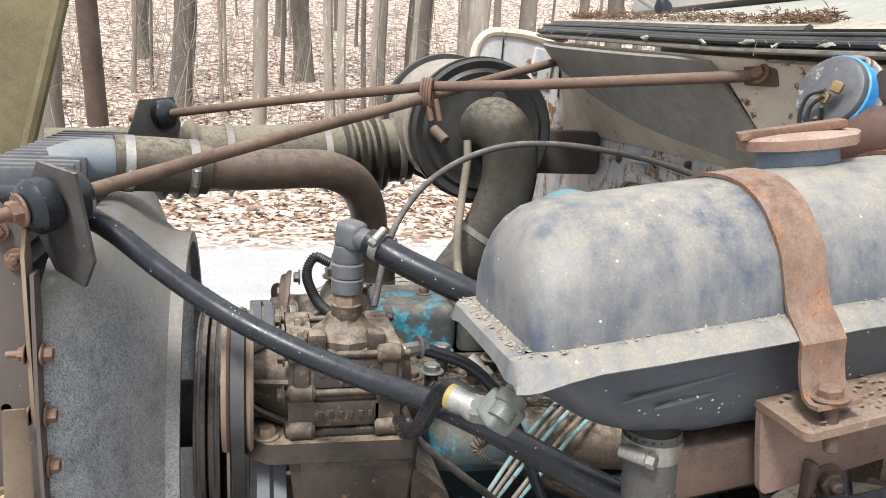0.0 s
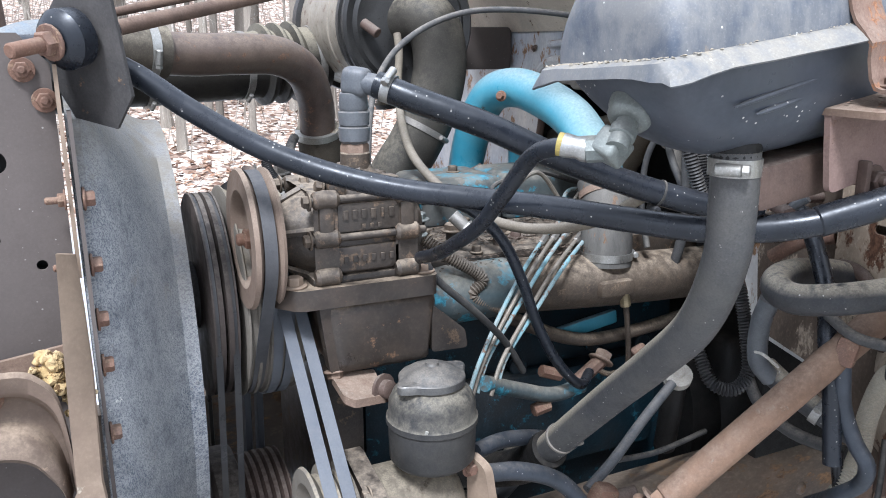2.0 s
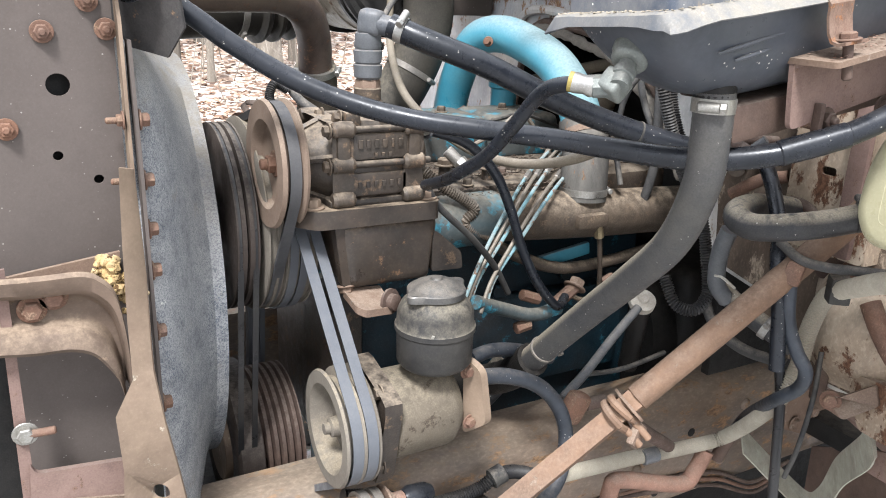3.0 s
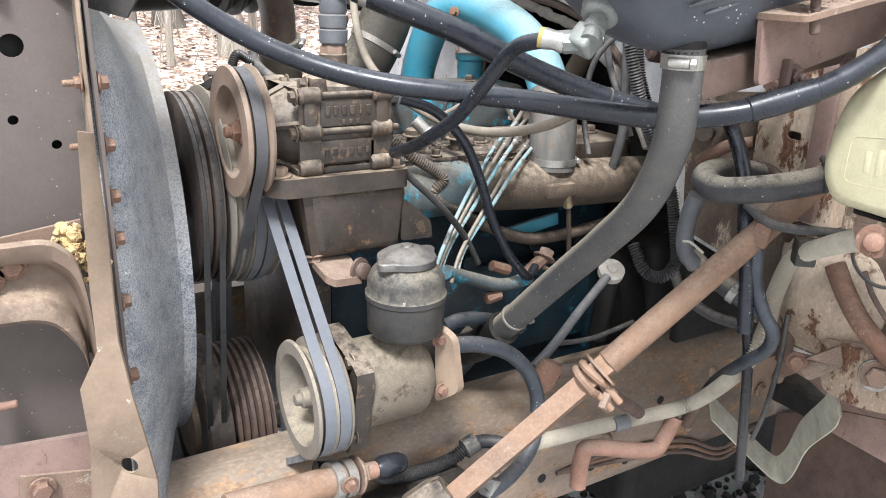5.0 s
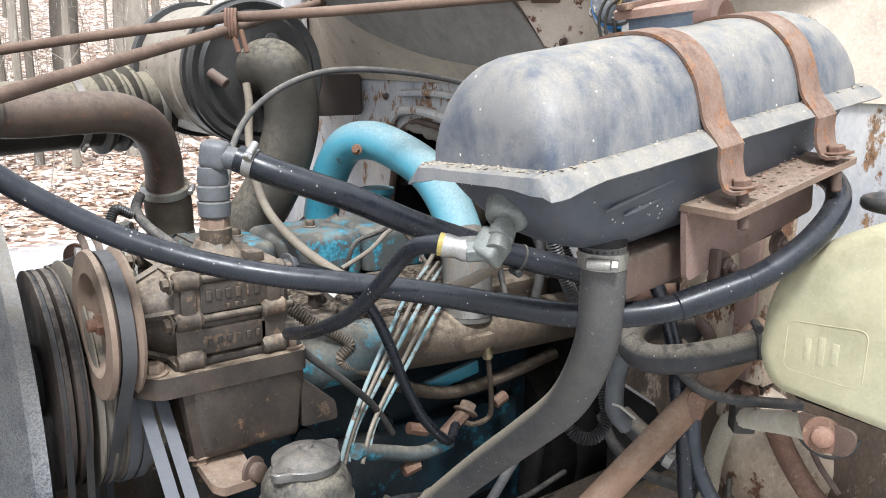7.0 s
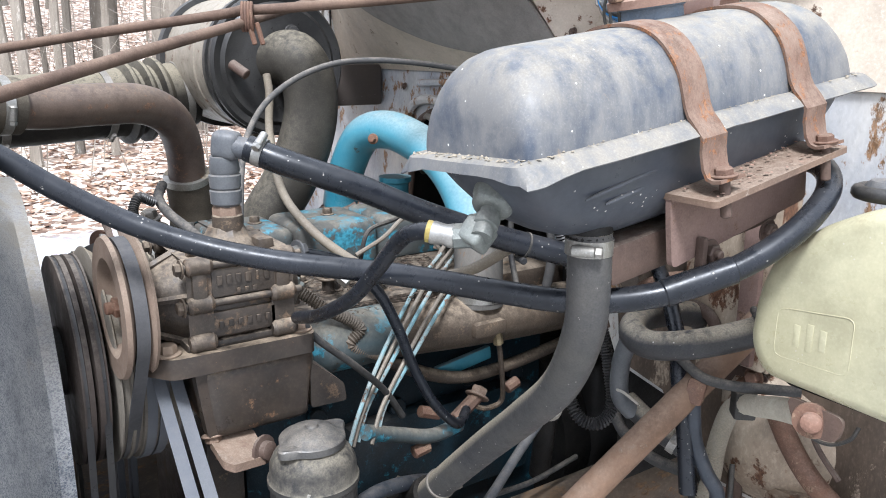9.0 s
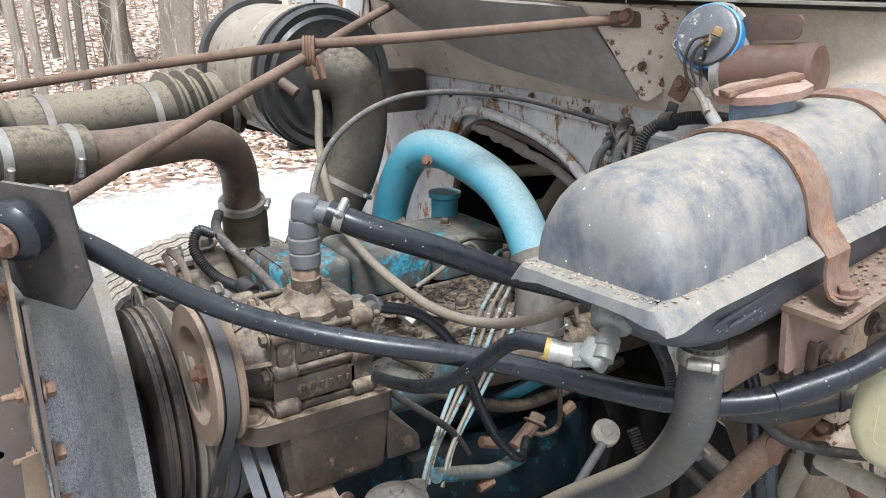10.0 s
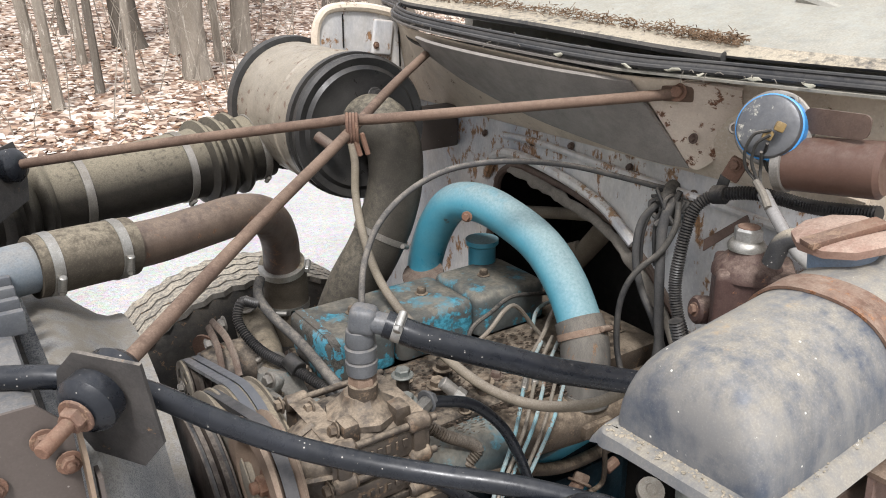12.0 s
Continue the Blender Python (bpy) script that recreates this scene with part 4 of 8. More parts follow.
for dx, dz, rr in ((0.0, 0.004, 0.0045), (0.012, 0.0155, 0.0035), (0.024, 0.008, 0.004)):
    part("seal_rib", tube([(p[0] + dx, p[1], p[2] + dz) for p in LIP], rr, 8), M_LOOM, seal_)
part("seal_strip", thicken(strip([(p[0] + g, p[1], p[2] + 0.024) for p, g in zip(LIP, GAP)], [(p[0] + g + w + 0.006, p[1], p[2] + 0.036) for p, g, w in zip(LIP, GAP, SEAL)], 2), 0.004), M_RUBBER_DUST, cab, "wide grey rubber seal strip")
part("upper_seal", tube([(p[0] + g - 0.004, p[1], p[2] + 0.022) for p, g in zip(LIP[3:], GAP[3:])], 0.008, 8), M_RUBBER_DUST, cab, "frayed grey seal strip")
part("dark_pan", thicken(strip([(0.744, 1.0, 1.582), (0.722, 1.06, 1.585), (0.70, 1.18, 1.60), (0.685, 1.34, 1.622), (0.645, 1.48, 1.668), (0.60, 1.56, 1.72)], [(0.628, 1.035, 1.728), (0.606, 1.08, 1.733), (0.585, 1.18, 1.737), (0.566, 1.34, 1.745), (0.562, 1.48, 1.752), (0.568, 1.56, 1.758)], 4), 0.006), M_DARKPAN, cab, "dark grey plenum pan under the cowl")
part("cowl_face", thicken(strip([(0.744, 1.0, 1.582), (0.752, 0.985, 1.582), (0.768, 0.96, 1.612), (0.775, 0.935, 1.66)], [(0.64, 1.035, 1.728), (0.668, 1.0, 1.73), (0.69, 0.94, 1.73), (0.705, 0.89, 1.728)], 4), 0.005), M_COWLFACE, cab, "tan-painted cowl face with rust freckles")
part("drip_ledge", tube([(FX - 0.008, 0.72, 1.50), (FX - 0.008, 0.95, 1.515), (FX - 0.008, 1.2, 1.525), (FX - 0.008, 1.42, 1.535), (FX - 0.008, 1.55, 1.53)], 0.008, 8), M_FIREWALL, cab)
part("tunnel_brow", tube([(FX - 0.012, 1.14, 1.395), (FX - 0.014, 1.22, 1.447), (FX - 0.014, 1.33, 1.478), (FX - 0.014, 1.48, 1.496), (FX - 0.012, 1.57, 1.48), (FX - 0.008, 1.61, 1.42)], 0.011, 8), M_FIREWALL, cab)
part("lower_firewall", plate([(FX - 0.007, 0.16, 0.94), (FX - 0.007, 0.72, 0.94), (FX - 0.007, 0.79, 1.05), (FX - 0.007, 0.89, 1.07), (FX - 0.007, 0.905, 1.2), (FX - 0.007, 0.86, 1.33), (FX - 0.007, 0.6, 1.36), (FX - 0.007, 0.16, 1.34)], (1, 0, 0), 0.004), M_GRIMEWALL, cab, "rust-brown grimy lower firewall panel")
part("stiffener", plate(rounded([(0.748, 0.585, 1.16), (0.748, 0.735, 1.16), (0.748, 0.735, 1.43), (0.748, 0.585, 1.43)], 0.01), (1, 0, 0), 0.004, [rounded([(0.748, 0.655, 1.283), (0.748, 0.68, 1.283), (0.748, 0.68, 1.296), (0.748, 0.655, 1.296)], 0.006)]), M_FLAKE, cab, "rust-streaked cream mounting plate")
part("stiffener_side", box((0.769, 0.585, 1.295), (0.04, 0.004, 0.27), 0.001), M_FLAKE, cab)
part("stiffener_rib", box((0.742, 0.618, 1.295), (0.012, 0.03, 0.26), 0.004), M_RUST_PLUM, cab)
end_ = [(0.526, 1.950, 1.669), (0.528, 1.950, 1.734), (0.543, 1.950, 1.772), (0.579, 1.950, 1.791), (0.671, 1.950, 1.787), (0.760, 1.950, 1.766), (0.785, 1.950, 1.718), (0.777, 1.950, 1.456), (0.574, 1.950, 1.483)]
part("cowl_end_panel", plate(end_, (0, 1, 0), 0.004), M_FIREWALL, cab, "cream side panel with pressed rib")
part("panel_rim", tube(end_[:6], 0.011, 8, 4), M_BEIGE, cab)
part("pressed_rib", box((0.704, 1.942, 1.715), (0.055, 0.014, 0.085), 0.006, (0, 8, 0), segments=3), M_FIREWALL, cab)
part("rib_bolt", hexagon((0.683, 1.935, 1.698), (0, -1, 0), 0.006, 0.006), M_RUST, cab)
for p0, p1 in (((0.600, 1.945, 1.776), (0.598, 1.945, 1.697)), ((0.755, 1.945, 1.754), (0.756, 1.945, 1.639))):
    part("panel_seam", tube([p0, p1], 0.002, 6), M_BLACK_IRON_SHADE, cab)
rng = random.Random(21)
scraps = bmesh.new()
edge_ = spline([Vector((p[0] + g + w, p[1], p[2] + 0.037)) for p, g, w in zip(LIP, GAP, SEAL)][3:8], 12)
for _ in range(2600):
    u = rng.random()
    clump = 0.5 + 0.5 * noise.noise(Vector((u * 17, 3.1, 0)))
    if rng.random() > 0.25 + clump:
        continue
    k = u * (len(edge_) - 2)
    p = edge_[int(k)].lerp(edge_[int(k) + 1], k % 1)
    c = p + Vector((rng.gauss(0.0, 0.009), 0, max(-0.002, rng.gauss(0.004, 0.004)) * clump * 2))
    d = Vector((rng.uniform(-1, 1), rng.uniform(-1, 1), rng.uniform(-0.25, 0.45))).normalized() * rng.uniform(0.004, 0.014)
    sweep(scraps, [c, c + d * 0.5 + Vector((0, 0, 0.001)), c + d], [0.0005, 0.0009, 0.0004], 3)
tagged(part("dry_moss", scraps, M_MOSS), "brown dry moss and pine needles along the cowl gap", "debris", kind="stuff")
for i_, (k_, w_) in enumerate(((3.3, 0.02), (3.8, 0.016), (2.6, 0.024), (2.2, 0.014), (4.4, 0.012), (3.0, 0.012))):
    i0 = int(k_)
    p = Vector(LIP[i0]).lerp(Vector(LIP[i0 + 1]), k_ - i0) + Vector((0.002, 0, 0.008))
    bm = lathe(((-w_ * 0.6, 0.0005), (-w_ * 0.4, 0.002), (0, 0.003), (w_ * 0.3, 0.002), (w_ * 0.6, 0.0005)), p - Vector((0.012, 0, 0.006)), (-0.25, 1, 0), 9)
    for v in bm.verts:
        v.co += 0.005 * noise.noise_vector(v.co * 90)
    part("seal_scrap", bm, M_STRAP, cab, "torn pale seal backing")
rng = random.Random(5)
for i_ in range(44):
    k_ = rng.uniform(2.0, 6.0)
    i0 = int(k_)
    p = Vector(LIP[i0]).lerp(Vector(LIP[i0 + 1]), k_ - i0)
    g_ = GAP[i0] + (GAP[i0 + 1] - GAP[i0]) * (k_ - i0) if rng.random() < 0.8 else 0.0
    p = p + Vector((g_ - 0.012, 0, 0.004))
    d_ = Vector((rng.uniform(-0.5, 0.2), rng.uniform(-1, 1), rng.uniform(-0.9, 0.1))) * rng.uniform(0.01, 0.028)
    part("frayed_thread", tube([p, p + d_ * 0.5 + Vector((0, 0, 0.003)), p + d_], 0.0006, 5, 3), M_BOOT, cab)
bolts(cab, [(FX - 0.004, 1.45, 1.53), (FX - 0.004, 1.33, 1.545), (FX - 0.004, 1.17, 1.535), (FX - 0.004, 1.02, 1.52), (FX - 0.004, 1.62, 1.52), (FX - 0.004, 0.69, 1.27), (FX - 0.004, 0.86, 1.46), (0.715, 0.976, 1.636)], (-1, 0, 0.3), 0.006, 0.007)
# plain cab shell out of view, added to shade the ground beneath
for yy in (0.2, 2.2):
    part("side", box((1.75, yy, 1.5), (1.2, 0.05, 1.75), 0.02), M_WHITE, cab)
part("floor", box((1.75, 1.2, 0.63), (1.2, 2.0, 0.05), 0.01), M_BLACK_IRON_SHADE, cab)
part("back", box((2.35, 1.2, 1.5), (0.05, 2.0, 1.75), 0.02), M_WHITE, cab)
part("roof", box((1.8, 1.2, 2.42), (1.25, 2.05, 0.06), 0.03), M_WHITE, cab)
wind = thing("windshield", (1.05, 1.2, 1.86), "greenish-white windshield surround with flat glass", "windshield")
ws = [(1.02, 0.35, 1.875), (1.02, 2.13, 1.875), (1.2, 2.05, 2.45), (1.2, 0.35, 2.45)]
inner = rounded([(1.032, 0.45, 1.915), (1.032, 2.03, 1.915), (1.18, 1.96, 2.39), (1.18, 0.45, 2.39)], 0.08)
part("frame", plate(ws, (0.95, 0, -0.3), 0.03, [inner]), M_WHITE, wind)
part("pane", plate(inner, (0.95, 0, -0.3), 0.004), M_GLASS, wind, "clouded flat windshield glass")
wiper = thing("wiper", (0.93, 1.49, 1.83), "grey windshield wiper with black pivot", "wiper")
part("pivot", lathe(((0, 0.022), (0.02, 0.02), (0.035, 0.012), (0.036, 0)), (0.930, 1.760, 1.847), (-0.3, 0, 1), 14), M_RUBBER, wiper)
part("arm", tube([(0.940, 1.810, 1.860), (0.960, 1.948, 1.895), (0.980, 2.100, 1.943)], 0.007, 8), M_STEEL, wiper)
part("blade", tube([(0.990, 2.348, 1.930), (0.990, 2.119, 1.931), (0.990, 1.919, 1.931)], 0.008, 6), M_RUBBER, wiper)
wiper2 = thing("wiper", (0.95, 0.8, 1.85), "white windshield wiper arm over the cowl", "wiper")
part("arm", tube([(0.930, 0.967, 1.841), (0.920, 0.886, 1.822), (0.910, 0.813, 1.795)], 0.009, 8), M_WHITE, wiper2)
part("pivot", lathe(((0, 0.016), (0.012, 0.014), (0.014, 0)), (0.900, 0.839, 1.777), (-0.2, 0, 1), 12), M_RUBBER, wiper2)

# ---- engine ----
block = thing("engine_block", (0.45, 1.2, 0.5), "oily blue diesel engine block, paint darkened for deep shade", "engine")
part("crankcase", box((0.5, 1.3, 0.79), (0.66, 0.32, 0.66), 0.03), M_BLUE_SHADED, block)
part("side_cover", box((0.56, 1.13, 0.86), (0.42, 0.05, 0.2), 0.02), M_BLUE_SHADED, block)
part("cylinder_head", box((0.5, 1.27, 1.16), (0.66, 0.36, 0.08), 0.012), M_GRIME, block)
part("intake_manifold", tube([(0.29, 1.07, 1.145), (0.4, 1.07, 1.145), (0.6, 1.055, 1.135), (0.86, 1.06, 1.12)], 0.046, 16), M_GRIME_TAN, block, "tan grimy intake log")
part("manifold_nose", lathe(((-0.1, 0.0475), (0, 0.0475), (0.03, 0.044), (0.05, 0.03), (0.055, 0)), (0.3, 1.07, 1.146), (-1, 0, 0), 20), M_BLUE_DIRTY, block)
part("manifold_boss", box((0.578, 1.020, 1.135), (0.07, 0.04, 0.028), 0.01), M_GRIME_TAN, block)
part("blue_plate", box((0.582, 1.090, 1.042), (0.125, 0.012, 0.026), 0.004, (0, -8, 0)), M_BLUE, block, "bright blue painted plate")
part("front_cover", box((0.13, 1.27, 0.9), (0.07, 0.34, 0.42), 0.03), M_GRIME, block)
part("oil_gallery", tube([(0.345, 1.080, 1.129), (0.448, 1.070, 1.068), (0.557, 1.070, 1.025), (0.678, 1.070, 1.023), (0.836, 1.080, 1.036)], 0.012, 10), M_GRIME_TAN, block)
for x in (0.36, 0.5, 0.64, 0.78):
    part("head_bolt", hexagon((x, 1.17, 1.2), (0, 0, 1), 0.012, 0.016), M_GRIME, block)
cover = thing("valve_cover", (0.45, 1.38, 1.19), "chipped blue valve cover under brown grime", "valve cover")
for x0, x1 in ((0.212, 0.352), (0.357, 0.53), (0.535, 0.71)):
    bm = box(((x0 + x1) / 2, 1.385, 1.235), (x1 - x0, 0.165, 0.1), 0.024, segments=4)
    part("cover", bm, M_BLUE_DIRTY, cover)
chip = box((0.226, 1.385, 1.236), (0.032, 0.168, 0.103), 0.0245, segments=4)
for v in chip.verts:
    v.co.x += 0.008 * noise.noise(v.co * 40)
part("bare_paint", chip, M_CYAN_CHIP, cover, "bright cyan paint left on the front end")
part("gasket_rail", box((0.46, 1.385, 1.193), (0.51, 0.185, 0.014), 0.005), M_GRIME, cover)
bolts(cover, [(0.305, 1.386, 1.284), (0.457, 1.386, 1.284), (0.613, 1.39, 1.284)], (0, 0, 1), 0.0095, 0.014, M_GRIME_TAN)
part("breather", lathe(((0, 0.03), (0.05, 0.03), (0.055, 0.036), (0.065, 0.036), (0.068, 0)), (0.66, 1.46, 1.27), (0, 0, 1), 20), M_BLUE, cover, "blue breather stub")
stub = thing("intake_flange", (0.56, 1.55, 1.2), "rust-stained flange below the blue pipe", "flange")
part("neck", cyl((0.545, 1.520, 1.262), (0.585, 1.545, 1.17), 0.046, 24), M_RUST_DARK, stub)
tagged(part("exhaust_manifold", tube([(0.25, 1.56, 1.1), (0.45, 1.57, 1.12), (0.75, 1.56, 1.1)], 0.045, 14), M_RUST_DARK), "dark rusty exhaust manifold", "manifold")
debris = bmesh.new()
rng = random.Random(3)
for _ in range(1600):
    c = Vector((rng.uniform(0.25, 0.62), rng.uniform(1.04, 1.28), 0))
    c.z = 1.2 + 0.006 * rng.random() if c.y > 1.12 else 1.147 + math.sqrt(max(0, 0.052 ** 2 - (c.y - 1.066) ** 2)) + 0.002
    r = rng.uniform(0.0015, 0.004)
    a = rng.uniform(0, 6.28)
    q = [c + Vector((r * k * math.cos(a + i * 1.57), r * (1 - 0.4 * k) * math.sin(a + i * 1.57), rng.uniform(0, 0.003))) for i, k in enumerate((1.6, 0.7, 1.6, 0.7))]
    debris.faces.new([debris.verts.new(p) for p in q])
tagged(part("leaf_crumbs", debris, M_CHIP), "crumbled dead leaves lying on the engine top", "debris", kind="stuff")

# ---- surge tank ----
UX = Vector((0.990, -0.015, 0.139)).normalized()
UY = Vector((0.015, 1.0, -0.06)).normalized()
UZ = UX.cross(UY).normalized()
T0 = Vector((0.158, 0.5247, 1.517))
TANK_L = 0.478


def on_tank(s, v, w):
    return T0 + UX * s + UY * v + UZ * w


def squircle(a, n):
    c, q = math.cos(a), math.sin(a)
    return math.copysign(abs(c) ** (2 / n), c), abs(q) ** (2 / n)


def half_shell(sign, height, width, end, n_across, n_end, inset):
    """One pressed half of the tank: a rounded trough with a wall that turns over at each end."""
    bm = bmesh.new()
    rows = []
    lead = [0.0, 0.001, 0.003, 0.007, 0.013, 0.021, 0.031, 0.043, 0.058, 0.076, 0.1, 0.13, 0.165, 0.2]
    span = TANK_L - 2 * inset
    for s in lead + [span / 2] + [span - h for h in lead[::-1]]:
        e = min(1.0, min(s, span - s) / end)
        f = (1 - (1 - e) ** n_end) ** (1 / n_end)
        fw = 0.88 + 0.12 * (1 - (1 - min(1.0, e * 1.6)) ** 2.4) ** (1 / 2.4)
        ring = []
        for k in range(33):
            c, q = squircle(math.pi * k / 32, n_across)
            dent = 1 + 0.012 * noise.noise(Vector((s * 14, c * 2, sign)))
            ring.append(bm.verts.new(on_tank(inset + s, c * width * fw, sign * (0.001 + height * f * q * dent))))
        rows.append(ring)
    for a, b in zip(rows, rows[1:]):
        for k in range(32):
            bm.faces.new((a[k], a[k + 1], b[k + 1], b[k]))
    bm.faces.new(rows[0])
    bm.faces.new(rows[-1])
    return bm


def seam_skirt():
    """The pressed rim: a flat dusty ledge whose edge folds down and outward, deeper at the front corners."""
    bm = bmesh.new()
    corner, outline = 0.012, []
    for cs, cv, a0 in ((corner, 0.086 - corner, 90), (corner, -0.086 + corner, 180), (TANK_L - corner, -0.086 + corner, 270), (TANK_L - corner, 0.086 - corner, 0)):
        for k in range(6):
            a = radians(a0 + 18 * k)
            outline.append((cs + corner * math.cos(a), cv + corner * math.sin(a), math.cos(a), math.sin(a)))
    dense = []
    for i, p in enumerate(outline):
        q = outline[(i + 1) % len(outline)]
        m = max(1, int(math.hypot(q[0] - p[0], q[1] - p[1]) / 0.02))
        dense += [tuple(p[j] + (q[j] - p[j]) * k / m for j in range(4)) for k in range(m)]
    rings = [[], [], [], [], []]
    for s, v, ns, nv in dense:
        at_corner = max(0.0, 1 - math.hypot(s - 0.006, abs(v) - 0.082) / 0.035)
        end_face = abs(ns) > 0.8
        drop = (0.010 if end_face else 0.0125) + 0.005 * at_corner
        flare = (0.003 if end_face else 0.011) + 0.002 * at_corner
        wave = 0.0012 * noise.noise(Vector((s * 30, v * 30, 0)))
        for ring, (out, w) in zip(rings, ((-0.016, 0.0015), (-0.004, 0.001 + wave), (0.0, -0.001 + wave), (flare * 0.55, -drop * 0.55), (flare, -drop + wave))):
            ring.append(bm.verts.new(on_tank(s + ns * out, v + nv * out, w)))
    for a, b in zip(rings, rings[1:]):
        for k in range(len(dense)):
            bm.faces.new((a[k], a[(k + 1) % len(dense)], b[(k + 1) % len(dense)], b[k]))
    return thicken(bm, 0.0018)


tank = thing("surge_tank", on_tank(0.25, 0, -0.12), "dusty grey-blue steel coolant surge tank strapped to a bracket", "coolant tank")
part("upper_shell", half_shell(1, 0.086, 0.0795, 0.055, 2.4, 2.8, 0.016), M_TANK, tank)
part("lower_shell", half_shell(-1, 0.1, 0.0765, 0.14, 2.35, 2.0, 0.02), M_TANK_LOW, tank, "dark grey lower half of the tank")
part("seam_flange", seam_skirt(), M_TANK_SEAM, tank, "dust-edged folded tank seam")
for w_, s0, s1 in ((-0.045, 0.075, 0.17), (-0.055, 0.1, 0.15)):
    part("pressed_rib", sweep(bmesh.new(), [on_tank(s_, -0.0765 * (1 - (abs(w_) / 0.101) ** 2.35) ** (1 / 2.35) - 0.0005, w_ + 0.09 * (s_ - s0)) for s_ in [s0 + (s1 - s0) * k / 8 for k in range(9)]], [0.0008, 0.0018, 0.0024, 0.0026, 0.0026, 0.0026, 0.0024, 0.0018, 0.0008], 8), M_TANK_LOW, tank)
crust = bmesh.new()
rng = random.Random(12)
for _ in range(260):
    if rng.random() < 0.45:
        s_, v_ = rng.uniform(0.004, 0.016), rng.uniform(-0.082, 0.082)
    else:
        s_, v_ = rng.uniform(0.01, 0.46), rng.uniform(-0.085, -0.0795)
    r_ = rng.uniform(0.0006, 0.0018) * (1.0 if s_ < 0.06 or s_ > 0.36 else 0.6)
    lump = lathe(((0, r_), (r_ * 0.35, r_ * 0.8), (r_ * 0.5, 0)), on_tank(s_, v_, 0.0015), UZ, 6, crust)
for v in crust.verts:
    v.co += 0.0012 * noise.noise_vector(v.co * 300)
part("dirt_crust", crust, M_DIRT, tank, "tan dirt caught along the seam")


def strap(s, half=0.0165):
    path = [on_tank(s - 0.004, -0.119, -0.05), on_tank(s - 0.004, -0.11, -0.051), on_tank(s - 0.003, -0.104, -0.049), on_tank(s - 0.002, -0.1, -0.042), on_tank(s - 0.001, -0.0985, -0.028), on_tank(s, -0.1, -0.015), on_tank(s, -0.094, -0.006), on_tank(s, -0.0865, 0.004), on_tank(s, -0.0835, 0.012)]
    for k in range(3, 30):
        c, q = squircle(math.pi - math.pi * k / 32, 2.4)
        path.append(on_tank(s, c * 0.0825, 0.004 + 0.0865 * q))
    path += [on_tank(s, 0.0865, 0.004), on_tank(s, 0.1, -0.02), on_tank(s, 0.1, -0.06)]
    bm = bmesh.new()
    rows = []
    for i, p in enumerate(path):
        wave = 0.0012 * noise.noise(Vector((i * 0.35, s * 40, 0)))
        rows.append((bm.verts.new(p - UX * (half + wave)), bm.verts.new(p), bm.verts.new(p + UX * (half - wave))))
    for a, b in zip(rows, rows[1:]):
        bm.faces.new((a[0], a[1], b[1], b[0]))
        bm.faces.new((a[1], a[2], b[2], b[1]))
    thicken(bm, 0.003)
    ob = tagged(part("tank_strap", bm, M_RUST_STRAP), "rusty flat steel strap holding the surge tank", "strap", "tank straps")
    part("bolt", hexagon(on_tank(s - 0.004, -0.11, -0.05), UZ, 0.0085, 0.008), M_RUST, ob)
    part("stud", cyl(on_tank(s - 0.004, -0.11, -0.088), on_tank(s - 0.004, -0.11, -0.047), 0.005, 12), M_RUST_DARK, ob)


strap(0.208)
strap(0.360)
part("filler_neck", lathe(((0, 0.032), (0.025, 0.031), (0.027, 0.034), (0.03, 0.034)), on_tank(0.282, 0.03, 0.072), UZ, 32), M_NECK, tank, "blue-grey filler neck")
cap = part("filler_cap", lathe(((0, 0.046), (0.008, 0.047), (0.01, 0.044), (0.012, 0.03), (0.013, 0.0)), on_tank(0.282, 0.03, 0.1), UZ, 10), M_RUST_CAP, tank, "rusty lever pressure cap")
part("cap_lever", box(on_tank(0.27, 0.022, 0.114), (0.08, 0.02, 0.007), 0.002, (0, -12, -24)), M_RUST, cap)
BN = Vector((-0.5, -0.3, -0.55)).normalized()
BC = Vector((0.198, 0.522, 1.481))
part("outlet_boss", lathe(((-0.02, 0.021), (0.0, 0.0205), (0.003, 0.019), (0.009, 0.0185), (0.012, 0.0165), (0.014, 0.011)), BC, BN, 24), M_GREENFIT, tank, "corroded round outlet boss")
part("drain_stub", cyl((0.29, 0.494, 1.425), (0.29, 0.494, 1.46), 0.021, 20), M_BLACK_IRON_SHADE, tank)
elbow = thing("elbow_fitting", (0.166, 0.51, 1.44), "corroded brass and steel elbow fitting", "fitting")
part("nipple", lathe(((0, 0.009), (0.008, 0.0095), (0.009, 0.0115), (0.018, 0.0115), (0.019, 0.0095), (0.03, 0.0095)), BC + BN * 0.012, BN, 16), M_GREENFIT, elbow)
part("elbow_body", box((0.177, 0.519, 1.452), (0.027, 0.024, 0.025), 0.005, (20, 35, 25), segments=3), M_GREENFIT, elbow)
part("elbow_arm", cyl((0.177, 0.52, 1.451), (0.161, 0.534, 1.449), 0.0115, 8), M_GREENFIT, elbow)
part("ferrule", lathe(((0, 0.0105), (0.004, 0.0112), (0.01, 0.0095), (0.02, 0.0108), (0.024, 0.0095)), (0.163, 0.532, 1.449), (-0.6, 0.65, 0.12), 16), M_STEEL, elbow)
part("yellow_mark", lathe(((0, 0.0095), (0.0, 0.0102), (0.005, 0.0102), (0.005, 0.0095)), (0.149, 0.547, 1.452), (-0.6, 0.65, 0.12), 16), M_YELLOW, elbow, "yellow paint ring")
